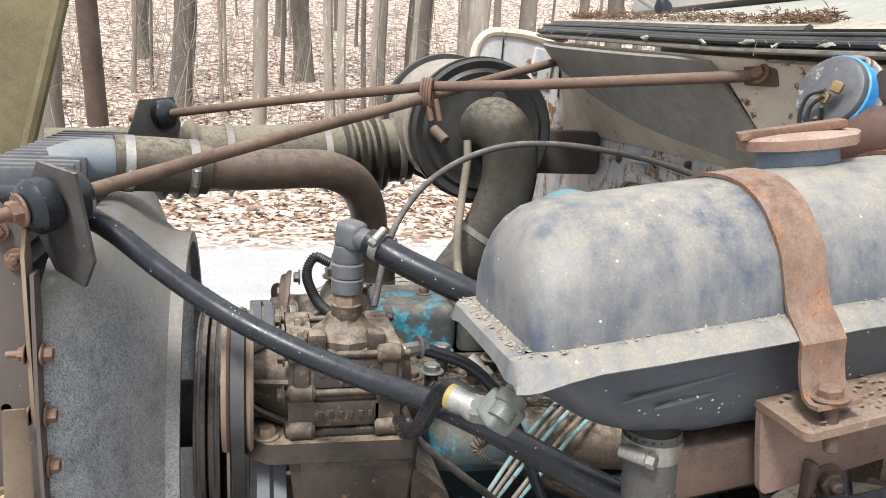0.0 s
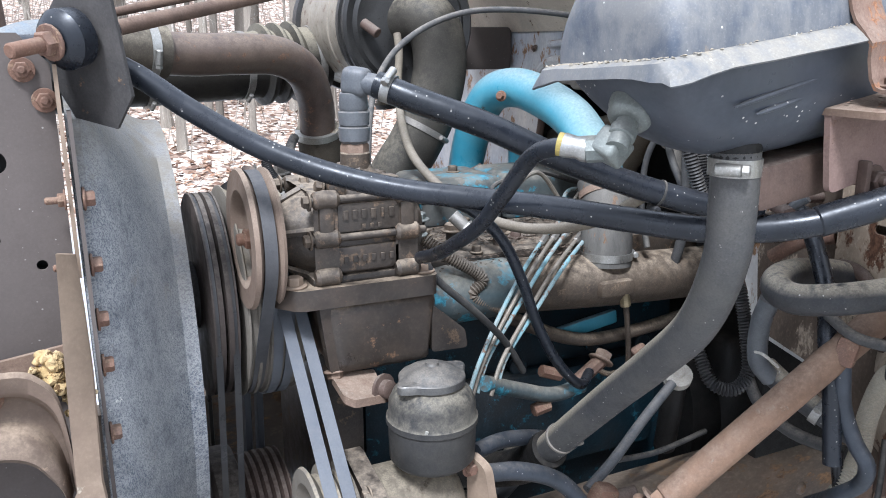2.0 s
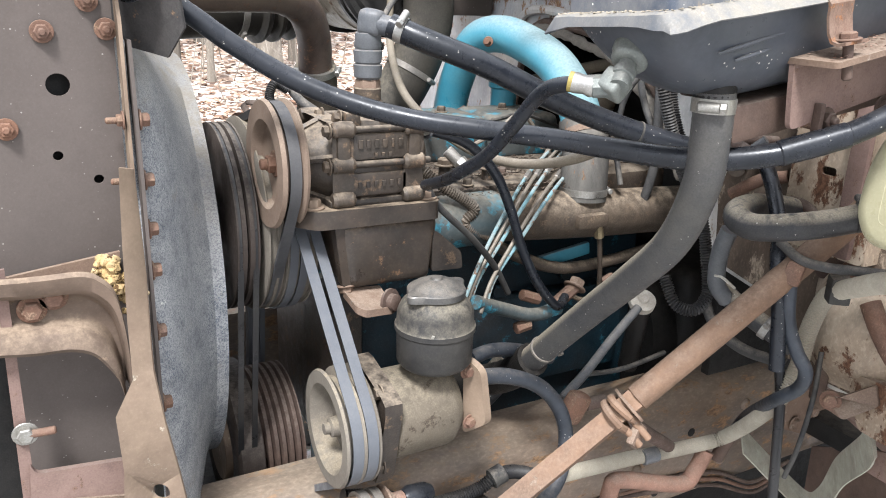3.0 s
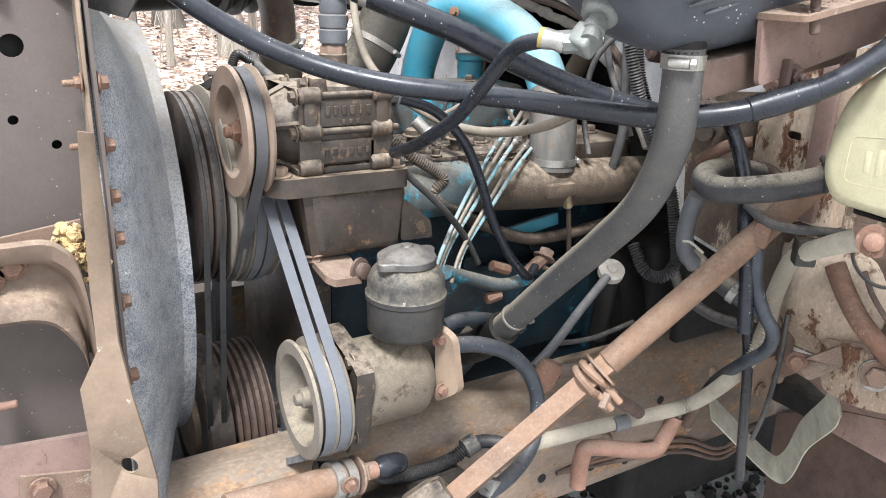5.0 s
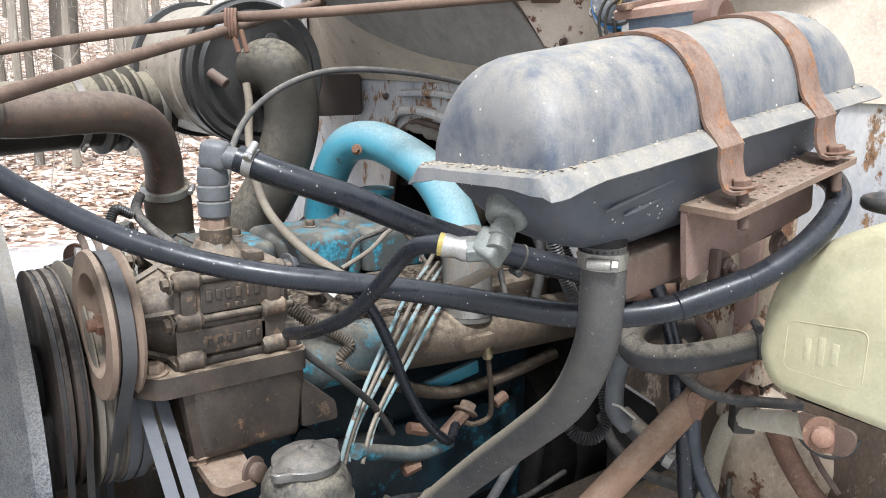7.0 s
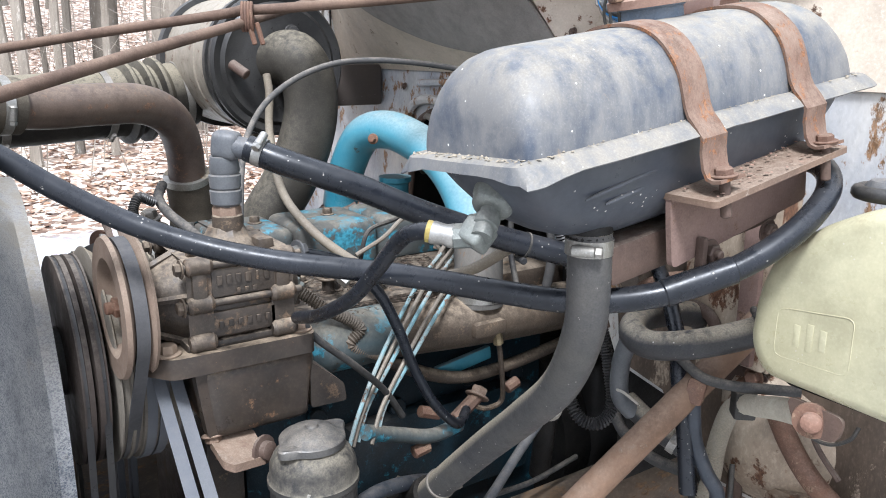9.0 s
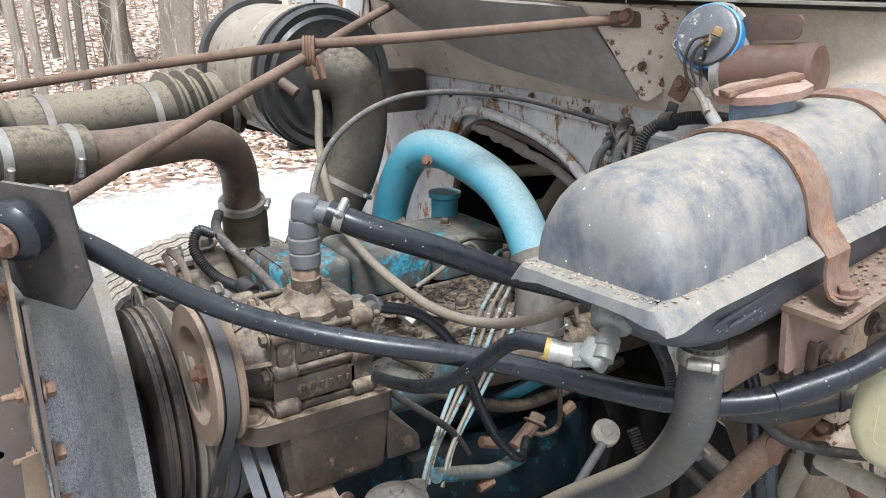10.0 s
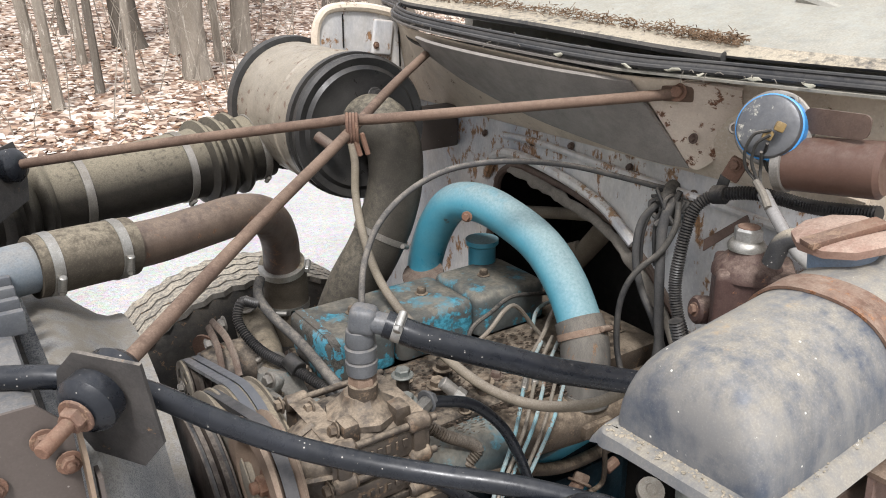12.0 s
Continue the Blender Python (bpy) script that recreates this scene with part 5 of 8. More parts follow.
bracket = thing("tank_bracket", (0.45, 0.45, 1.41), "rusty angle-iron bracket under the surge tank", "bracket")


def on_bracket(x, y, h):
    return Vector((0.345 + x, y, 1.4765 + 0.18 * x + h))


part("top_plate", plate(rounded([on_bracket(0, 0.399, 0), on_bracket(0.203, 0.399, 0), on_bracket(0.203, 0.475, 0), on_bracket(0, 0.475, 0)], 0.006), (-0.18, 0, 0.98), 0.006), M_RUST_PALE, bracket)
part("bend", cyl(on_bracket(0.002, 0.4525, 0.0), on_bracket(0.2, 0.4525, 0.0), 0.006, 12), M_RUST_PLUM, bracket)
part("side_plate", plate(rounded([on_bracket(0.0, 0.449, 0.004), on_bracket(0.212, 0.449, 0.004), on_bracket(0.22, 0.449, -0.06), on_bracket(0.01, 0.449, -0.069), on_bracket(0.004, 0.449, -0.03)], 0.008), (0, 1, 0), 0.006), M_RUST_PLUM, bracket)
bolts(bracket, [(0.409, 0.449, 1.418), (0.501, 0.449, 1.428)], (0, -1, 0), 0.0095, 0.009, M_RUST_DARK, 0.006)
part("stop_tab", box((0.39, 0.444, 1.42), (0.007, 0.01, 0.034), 0.002), M_RUST_DARK, bracket)
part("support_arm", box((0.43, 0.5, 1.43), (0.26, 0.05, 0.04), 0.006, (0, -8, 0)), M_RUST_DARK, bracket)
flakes = bmesh.new()
for _ in range(130):
    x_, y_ = rng.uniform(0.004, 0.2), rng.uniform(0.401, 0.45)
    c, a, r_ = on_bracket(x_, y_, 0.0085), rng.uniform(0, 6.28), rng.uniform(0.001, 0.003)
    flakes.faces.new([flakes.verts.new(c + Vector((r_ * math.cos(a + k * 1.57) * (1.5 if k % 2 else 0.6), r_ * math.sin(a + k * 1.57), rng.uniform(0, 0.0015)))) for k in range(4)])
part("flakes", flakes, M_RUST_PINK, bracket, "loose rust flakes and leaf crumbs")

# ---- radiator, shroud and its frame ----
radiator = thing("radiator", (-0.35, 1.3, 0.6), "brown-grey steel radiator with bolted side plate", "radiator")
holes = [((-0.298, 0.885, 1.420), 0.0125), ((-0.306, 0.885, 1.341), 0.0055), ((-0.266, 0.885, 1.311), 0.0055)]
part("side_plate", plate([(-0.52, 0.885, 1.16), (-0.236, 0.885, 1.16), (-0.236, 0.885, 1.515), (-0.262, 0.885, 1.545), (-0.33, 0.885, 1.545), (-0.42, 0.885, 1.46), (-0.52, 0.885, 1.4)], (0, 1, 0), 0.004, holes), M_RADPLATE, radiator)
part("edge_flange", plate([(-0.234, 0.884, 1.30), (-0.234, 0.857, 1.30), (-0.234, 0.857, 1.49), (-0.234, 0.87, 1.515), (-0.234, 0.884, 1.515)], (1, 0, 0), 0.004), M_TANPAINT, radiator)
bolts(radiator, [(-0.261, 0.882, 1.510), (-0.308, 0.882, 1.477), (-0.244, 0.882, 1.480), (-0.354, 0.882, 1.374)], (0, -1, 0), 0.0085, 0.008, M_RUST, 0.005)
part("core", box((-0.36, 1.21, 1.03), (0.23, 0.6, 0.86), 0.004), M_BLACK_IRON_SHADE, radiator)
part("top_tank", box((-0.33, 1.26, 1.495), (0.15, 0.72, 0.05), 0.015), M_GREYFIT, radiator)
for k in range(14):
    part("rib", box((-0.3, 1.12 + 0.04 * k, 1.53), (0.12, 0.013, 0.03), 0.005), M_GREYFIT, radiator)
part("inlet_stub", tube([(-0.29, 1.27, 1.52), (-0.25, 1.28, 1.532), (-0.19, 1.297, 1.53)], 0.035, 20), M_STUB, radiator, "blue-grey inlet stub")


def shroud_shell():
    bm = bmesh.new()
    rows = []
    for x, u in ((-0.228, 0), (-0.215, 0.0), (-0.2, 0.08), (-0.18, 0.3), (-0.155, 0.65), (-0.133, 0.9), (-0.118, 1), (-0.1, 1), (-0.1, 1.02), (-0.116, 1.02)):
        ring = []
        for k in range(72):
            a = 2 * math.pi * k / 72
            c, s = math.cos(a), math.sin(a)
            e = (abs(c) ** 9 + abs(s) ** 9) ** (-1 / 9)
            rect = Vector((x, 1.27 + 0.405 * c * e, 1.035 + 0.44 * s * e))
            rim = Vector((x, 1.283 + 0.28 * c, 1.065 + 0.355 * s))
            ring.append(bm.verts.new(rect.lerp(rim, u) if u <= 1 else Vector((x, 1.283 + 0.264 * c, 1.065 + 0.339 * s))))
        rows.append(ring)
    for a, b in zip(rows, rows[1:]):
        for k in range(72):
            bm.faces.new((a[k], a[(k + 1) % 72], b[(k + 1) % 72], b[k]))
    return bm


shroud = thing("fan_shroud", (-0.17, 1.3, 0.6), "scuffed blue-grey fan shroud coated with dust", "fan shroud")
part("shell", shroud_shell(), M_SHROUD, shroud)
part("mounting_lip", plate([(-0.226, 0.878, 0.75), (-0.226, 0.842, 0.75), (-0.226, 0.842, 1.32), (-0.226, 0.855, 1.47), (-0.226, 0.878, 1.47)], (1, 0, 0), 0.004), M_RADPLATE, shroud)
bolts(shroud, [(-0.221, 0.86, z) for z in (1.382, 1.312, 1.252, 1.2, 1.12, 1.02, 0.93)], (1, 0, 0), 0.0085, 0.012, M_RUST)
bolts(radiator, [(-0.236, 0.862, z) for z in (1.382, 1.312, 1.02)], (-1, 0, 0), 0.0075, 0.008, M_RUST, 0.012)
frame_ = thing("grille_frame", (-0.33, 0.84, 0.62), "tan-painted rusty pressed steel grille support", "frame")


def pressed(path_out, path_in, y0, depth, name):
    """A pressed channel between two edges: two flat lips and a web set back between them."""
    bm = bmesh.new()
    a, b = spline([Vector((x, y0, z)) for x, z in path_out], 5), spline([Vector((x, y0, z)) for x, z in path_in], 5)
    rows = []
    for p, q in zip(a, b):
        rows.append([bm.verts.new(p.lerp(q, u) + Vector((0, d * depth, 0))) for u, d in ((0, -0.25), (0.05, -0.45), (0.22, -0.3), (0.3, 0.1), (0.36, 0.8), (0.42, 1.0), (0.6, 1.0), (0.66, 0.85), (0.72, 0.2), (0.8, -0.25), (0.94, -0.45), (1, -0.2))])
    for r0, r1 in zip(rows, rows[1:]):
        for k in range(len(r0) - 1):
            bm.faces.new((r0[k], r0[k + 1], r1[k + 1], r1[k]))
    return part(name, thicken(bm, 0.003), M_ARCH, frame_)


pressed([(-0.56, 1.235), (-0.45, 1.23), (-0.37, 1.225), (-0.338, 1.224), (-0.298, 1.223), (-0.279, 1.212), (-0.266, 1.191), (-0.259, 1.14), (-0.257, 1.073)],
    [(-0.57, 1.16), (-0.46, 1.145), (-0.377, 1.133), (-0.353, 1.13), (-0.319, 1.128), (-0.296, 1.118), (-0.28, 1.096), (-0.272, 1.08), (-0.268, 1.06)], 0.825, 0.022, "arch")
bolts(frame_, [(-0.353, 0.843, 1.178), (-0.33, 0.843, 1.19)], (0, -1, 0), 0.011, 0.012, M_RUST)
upright = [(-0.251, 0.820, 1.337), (-0.235, 0.835, 1.331), (-0.233, 0.835, 1.271), (-0.232, 0.830, 1.206), (-0.234, 0.820, 1.120), (-0.235, 0.810, 1.092), (-0.228, 0.800, 1.024), (-0.216, 0.800, 0.950), (-0.209, 0.800, 0.899), (-0.213, 0.800, 0.806), (-0.291, 0.790, 0.844), (-0.280, 0.790, 0.976), (-0.283, 0.790, 1.051), (-0.259, 0.805, 1.087), (-0.258, 0.815, 1.154), (-0.255, 0.820, 1.246)]
part("upright", plate(upright, (0.5, 0.85, 0), 0.004, [((-0.239, 0.805, 0.927), 0.011)]), M_TANPAINT, frame_)
part("crossbar", plate([(-0.52, 0.87, 1.19), (-0.253, 0.870, 1.225), (-0.256, 0.870, 1.185), (-0.52, 0.87, 1.15)], (0, 1, 0), 0.006), M_RUST_PALE, frame_)
part("back_panel", plate([(-0.385, 0.892, 0.6), (-0.236, 0.892, 0.6), (-0.236, 0.892, 1.2), (-0.385, 0.892, 1.2)], (0, 1, 0), 0.004), M_RADPLATE, frame_)
part("lower_bar", plate(rounded([(-0.377, 0.83, 0.99), (-0.372, 0.83, 0.976), (-0.272, 0.830, 0.968), (-0.281, 0.830, 0.8), (-0.39, 0.83, 0.76), (-0.385, 0.83, 0.9)], 0.008), (0, 1, 0), 0.008), M_RUST_PLUM, frame_)
part("side_strip", plate([(-0.392, 0.838, 0.8), (-0.376, 0.838, 0.8), (-0.374, 0.838, 1.23), (-0.384, 0.838, 1.23)], (0, 1, 0), 0.004), M_RUST_PLUM, frame_)
part("threaded_pin", cyl((-0.38, 0.83, 1.03), (-0.345, 0.825, 1.032), 0.005, 10), M_RUST, frame_)
bolts(frame_, [(-0.377, 0.834, 1.03)], (0, -1, 0), 0.01, 0.01, M_STEEL)
part("doubler", plate([(-0.355, 0.826, 0.936), (-0.277, 0.826, 0.920), (-0.286, 0.826, 0.842), (-0.364, 0.826, 0.871)], (0, 1, 0), 0.004), M_RUST_PALE, frame_)
bolts(frame_, [(-0.334, 0.822, 0.916)], (0, -1, 0), 0.011, 0.012, M_RUST)
foam = bmesh.new()
rng = random.Random(31)
for _ in range(46):
    u = rng.random()
    c = Vector((-0.275 + 0.022 * u + rng.gauss(0, 0.007), 0.838 + rng.gauss(0, 0.004), 1.228 - 0.05 * u + rng.gauss(0, 0.007)))
    r_ = rng.uniform(0.003, 0.008)
    made = bmesh.ops.create_icosphere(foam, subdivisions=2, radius=r_, matrix=Matrix.Translation(c))["verts"]
    for v in made:
        v.co += 0.5 * r_ * noise.noise_vector(v.co * 220)
tagged(part("foam_lump", foam, M_FOAM), "crumbling yellow foam stuck in the grille support", "foam")

# ---- mounts of the brace rods ----
ROD_A = Vector((0.203, 0.178, 0.046)).normalized()
ROD_B = Vector((0.208, -0.178, 0.042)).normalized()


def mount(at, d, name, outline, label):
    t = thing(name, Vector(at) - Vector((0, 0, 0.08)), label, "bracket", "brace rod mounts")
    u = Vector((0, 0, 1)).cross(d).normalized()
    w = d.cross(u)
    part("plate", plate([Vector(at) + u * a + w * b for a, b in outline], d, 0.004), M_BLACKPLATE, t)
    for s in (-1, 1):
        bm = lathe(((0.002, 0.022), (0.006, 0.029), (0.024, 0.03), (0.032, 0.024), (0.036, 0.012), (0.036, 0)), at, d * s, 24)
        part("rubber_bushing", bm, M_RUBBER, t)
    part("nut", hexagon(Vector(at) - d * 0.036, -d, 0.0125, 0.013), M_RUST, t)
    part("stud", cyl(Vector(at) - d * 0.085, Vector(at) - d * 0.03, 0.0075, 12), M_RUST, t)
    return t


mount((-0.205, 0.887, 1.542), ROD_A, "rod_mount", [(-0.05, 0.035), (0.02, 0.04), (0.045, 0.015), (0.06, -0.035), (0.035, -0.085), (-0.02, -0.095), (-0.05, -0.06)], "black steel plate with round rubber bushings holding a rod")
mount((-0.19, 1.71, 1.575), ROD_B, "rod_mount", [(-0.05, 0.03), (0.04, 0.035), (0.05, -0.02), (0.03, -0.07), (-0.1, -0.09), (-0.09, -0.04)], "black steel plate with rubber bushing and rod end")
part_a = hose("brace_rod", [(-0.2, 0.892, 1.543), (0.029, 1.093, 1.595), (0.26, 1.284, 1.646), (0.441, 1.442, 1.687), (0.66, 1.615, 1.735)], 0.0085, M_RUST_ROD, "rusty brown steel brace rod", "brace rod", group="brace rods")
part_b = hose("brace_rod", [(-0.19, 1.71, 1.575), (0.042, 1.512, 1.623), (0.24, 1.337, 1.66), (0.272, 1.3, 1.668), (0.31, 1.265, 1.67), (0.46, 1.155, 1.685), (0.672, 0.979, 1.711)], 0.0085, M_RUST_ROD, "rusty brown steel brace rod bent at the crossing", "brace rod", group="brace rods")
part("rod_eye", box((0.678, 0.985, 1.711), (0.012, 0.05, 0.03), 0.006, (0, -25, 35)), M_RUST_ROD, part_b)
part("eye_bolt", hexagon((0.67, 0.978, 1.713), (-0.9, -0.3, 0.3), 0.01, 0.01), M_RUST, part_b)
knot = thing("rod_clip", (0.272, 1.288, 1.63), "rusty wire clip tying the crossed rods", "clip")
for k in range(4):
    c = Vector((0.266 + 0.004 * k, 1.288 - 0.003 * k, 1.657))
    ring = [c + Vector((0.005 * math.cos(a), 0.009 * math.cos(a), 0.023 * math.sin(a))) for a in [2 * math.pi * i / 14 for i in range(15)]]
    part("wire_loop", sweep(bmesh.new(), ring, [0.0028] * 15, 6), M_RUST, knot)
for dx in (0.0, 0.014):
    part("clip_stud", cyl((0.272 + dx, 1.28, 1.648), (0.28 + dx, 1.275, 1.612), 0.0045, 8), M_RUST, knot)

# ---- hood prop and raised hood edge ----
tagged(part("hood_prop", cyl((-0.352, 1.850, 1.928), (-0.332, 1.850, 1.536), 0.022, 16), M_RUST_DARK), "rusty brown steel tube standing by the radiator", "hood prop")
hood = thing("raised_hood", (-0.55, 1.5, 1.5), "tan-green edge of the raised truck hood", "hood")
edge = [(-0.298, 1.500, 1.850), (-0.328, 1.500, 1.739), (-0.361, 1.500, 1.615), (-0.396, 1.500, 1.488), (-0.648, 1.500, 1.463), (-0.620, 1.500, 1.824)]
part("panel", plate(edge, (0, 1, 0), 0.02), M_OLIVE, hood)
part("rolled_edge", tube(edge[:4], 0.012, 8), M_OLIVE, hood)

# ---- pulleys and belts at the engine's front ----
def belt(name, x, c1, r1, c2, r2, w=0.013, thick=0.009, material=None):
    """A V-belt round two pulleys that turn about the x axis."""
    (y1, z1), (y2, z2) = c1, c2
    d = math.hypot(y2 - y1, z2 - z1)
    base, dev = math.atan2(z2 - z1, y2 - y1), math.acos((r1 - r2) / d)
    path = []
    for (cy, cz), r, a0, a1 in ((c1, r1, base + dev, base + 2 * math.pi - dev), (c2, r2, base - dev, base + dev)):
        for k in range(25):
            a = a0 + (a1 - a0) * k / 24
            path.append((cy + r * math.cos(a), cz + r * math.sin(a)))
    n = len(path)
    bm = bmesh.new()
    rows = []
    for i in range(n):
        (ya, za), (yb, zb) = path[i - 1], path[(i + 1) % n]
        t = Vector((0, yb - ya, zb - za)).normalized()
        nrm = Vector((0, t.z, -t.y))
        p = Vector((x, *path[i]))
        rows.append([bm.verts.new(p + Vector((sx * w / 2 * (1 if o else 0.65), 0, 0)) + nrm * (thick / 2 if o else -thick / 2)) for sx, o in ((-1, 1), (1, 1), (1, 0), (-1, 0))])
    for i in range(n):
        a, b = rows[i], rows[(i + 1) % n]
        for k in range(4):
            bm.faces.new((a[k], a[(k + 1) % 4], b[(k + 1) % 4], b[k]))
    return tagged(part(name, bm, material or M_BELT), "worn grey-black rubber V-belt", "belt", "belts")


def looped_belt(name, x, circles, w=0.016, thick=0.01, material=None):
    """A V-belt round several pulleys, given in turning order as (y, z, radius)."""
    n = len(circles)
    turns = []
    for (y1, z1, r1), (y2, z2, r2) in zip(circles, circles[1:] + circles[:1]):
        d = math.hypot(y2 - y1, z2 - z1)
        turns.append(math.atan2(z2 - z1, y2 - y1) - math.asin((r2 - r1) / d) - math.pi / 2)
    path = []
    for i, (cy, cz, r) in enumerate(circles):
        a0, a1 = turns[i - 1], turns[i]
        while a1 < a0:
            a1 += 2 * math.pi
        path += [(cy + r * math.cos(a0 + (a1 - a0) * k / 20), cz + r * math.sin(a0 + (a1 - a0) * k / 20)) for k in range(21)]
    m = len(path)
    bm = bmesh.new()
    rows = []
    for i in range(m):
        (ya, za), (yb, zb) = path[i - 1], path[(i + 1) % m]
        t = Vector((0, yb - ya, zb - za)).normalized()
        out = Vector((0, t.z, -t.y))
        p = Vector((x, *path[i]))
        rows.append([bm.verts.new(p + Vector((sx * w / 2 * (1 if o else 0.65), 0, 0)) + out * (thick / 2 if o else -thick / 2)) for sx, o in ((-1, 1), (1, 1), (1, 0), (-1, 0))])
    for i in range(m):
        a, b = rows[i], rows[(i + 1) % m]
        for k in range(4):
            bm.faces.new((a[k], a[(k + 1) % 4], b[(k + 1) % 4], b[k]))
    return tagged(part(name, bm, material or M_BELT), "worn grey rubber V-belt", "belt", "belts")


def grooved(x0, n, pitch, r, y, z, rim=0.011, material=None):
    prof = [(0, 0.02), (0, r - 0.004)]
    for k in range(n):
        prof += [(k * pitch + 0.0015, r), (k * pitch + 0.004, r), (k * pitch + pitch * 0.5, r - rim), (k * pitch + pitch - 0.0025, r)]
    prof += [(n * pitch, r), (n * pitch, 0.02)]
    return lathe(prof, (x0, y, z), (1, 0, 0), 48)


FAN, CRANK, PSP, CMP = (1.15, 1.175), (1.2, 0.735), (0.845, 0.935), (0.992, 1.29)
DRUM = [(0, 0.03), (0, 0.152), (0.002, 0.158)]
for k in range(5):
    DRUM += [(k * 0.015 + 0.004, 0.158), (k * 0.015 + 0.006, 0.1525), (k * 0.015 + 0.0135, 0.1525), (k * 0.015 + 0.015, 0.158)]
DRUM += [(0.078, 0.158), (0.079, 0.03)]
fanp = thing("fan_pulley", (-0.03, FAN[0], 1.0), "dark grimy multi-groove fan pulley", "pulley")
part("front_pulley", grooved(-0.082, 3, 0.0115, 0.15, *FAN, 0.013), M_PULLEY_DARK, fanp)
part("drum", lathe(DRUM, (-0.038, *FAN), (1, 0, 0), 56), M_PULLEY_TAN, fanp, "dusty wide grooved drum")
part("hub", cyl((-0.14, *FAN), (-0.08, *FAN), 0.05, 24), M_BLACK_IRON_SHADE, fanp)
part("pump_housing", lathe(((0, 0.095), (0.02, 0.09), (0.05, 0.075), (0.08, 0.07)), (0.042, *FAN), (1, 0, 0), 28), M_BLUE_DIRTY, fanp, "grimy teal water pump housing")
fan = thing("cooling_fan", (-0.15, FAN[0], 0.8), "dark steel cooling fan inside the shroud", "fan")
for k in range(6):
    a = k * math.pi / 3 + 0.3
    d, s = Vector((0, math.cos(a), math.sin(a))), Vector((0, -math.sin(a), math.cos(a)))
    c = Vector((-0.15, *FAN))
    part("blade", thicken(strip([c + d * 0.05 - s * 0.03 - Vector((0.015, 0, 0)), c + d * 0.11 - s * 0.035 - Vector((0.02, 0, 0))], [c + d * 0.05 + s * 0.03 + Vector((0.015, 0, 0)), c + d * 0.11 + s * 0.035 + Vector((0.02, 0, 0))], 2), 0.003), M_BLACK_IRON_SHADE, fan)
crankp = thing("crank_pulley", (-0.06, CRANK[0], 0.62), "dark brown crankshaft damper and grooved pulley", "pulley")
part("damper", lathe(((0.012, 0.075), (0.003, 0.085), (0, 0.12), (0, 0.138), (0.006, 0.146), (0.044, 0.146), (0.048, 0.11)), (-0.082, *CRANK), (1, 0, 0), 48), M_PULLEY_DARK, crankp)
part("drum", grooved(-0.036, 6, 0.0128, 0.126, *CRANK, 0.012), M_RUST_DARK, crankp)
part("hub", cyl((-0.088, *CRANK), (-0.05, *CRANK), 0.07, 24), M_TANPAINT, crankp)
belt("fan_belt", -0.076, CRANK, 0.12, FAN, 0.144, 0.009, 0.008, M_LOOM)
belt("fan_belt", -0.053, CRANK, 0.12, FAN, 0.144, 0.009, 0.008, M_LOOM)
for x_ in (0.009, 0.0305):
    looped_belt("pump_belt", x_, [(*PSP, 0.08), (*CRANK, 0.118), (*FAN, 0.118)], material=M_BELT_GREY)
belt("compressor_belt", -0.022, CMP, 0.083, FAN, 0.15, 0.016, 0.011)
ALT = (1.41, 1.222)
alt = thing("alternator", (0.05, 1.42, 1.1), "grimy alternator with a small spoked pulley", "alternator")
part("pulley", grooved(-0.009, 2, 0.0165, 0.046, *ALT, 0.009), M_PULLEY_DARK, alt)
ring_ = [(-0.011, ALT[0] + 0.046 * math.cos(a), ALT[1] + 0.046 * math.sin(a)) for a in [k * math.pi / 16 for k in range(32)]]
slots = []
for k in range(4):
    a = k * math.pi / 2 + 0.5
    slots.append([(-0.011, ALT[0] + q * math.cos(a + b), ALT[1] + q * math.sin(a + b)) for q, b in ((0.018, -0.4), (0.034, -0.45), (0.036, 0), (0.034, 0.45), (0.018, 0.4))])
part("pulley_face", plate(ring_, (1, 0, 0), 0.004, slots), M_PULLEY_TAN, alt, "dusty spoked pulley face")
part("shaft_nut", hexagon((-0.012, *ALT), (-1, 0, 0), 0.008, 0.01), M_DULLSTEEL, alt)
part("case", lathe(((0, 0.03), (0.004, 0.05), (0.03, 0.056), (0.09, 0.056), (0.1, 0.045), (0.1, 0)), (0.022, *ALT), (1, 0, 0), 28), M_GRIME, alt)
part("fan_disc", lathe(((0, 0.006), (0, 0.046), (0.004, 0.046), (0.004, 0.006)), (0.050, 1.437, 1.249), (1, 0.5, 0.25), 32), M_RUST, alt, "flat red-brown rusty disc")
for path_ in ([(0.060, 1.449, 1.311), (0.055, 1.364, 1.320), (0.050, 1.309, 1.308), (0.045, 1.277, 1.286)], [(0.050, 1.440, 1.307), (0.045, 1.380, 1.295), (0.040, 1.351, 1.259)]):
    part("slotted_arm", sweep(bmesh.new(), spline(path_, 8), [0.0065] * len(spline(path_, 8)), 8, 0.6), M_RUST_DARK, alt)
bolts(alt, [(0.05, 1.43, 1.28), (0.08, 1.44, 1.305)], (-1, 0, 0), 0.01, 0.012, M_DULLSTEEL)
belt("alternator_belt", 0.001, ALT, 0.042, FAN, 0.157, material=M_BELT_GREY)
belt("alternator_belt", 0.0175, ALT, 0.042, FAN, 0.157, material=M_BELT_GREY)
gc = thing("gear_cover", (0.08, 1.2, 1.0), "worn teal cast water pump cover with bolts", "engine cover")
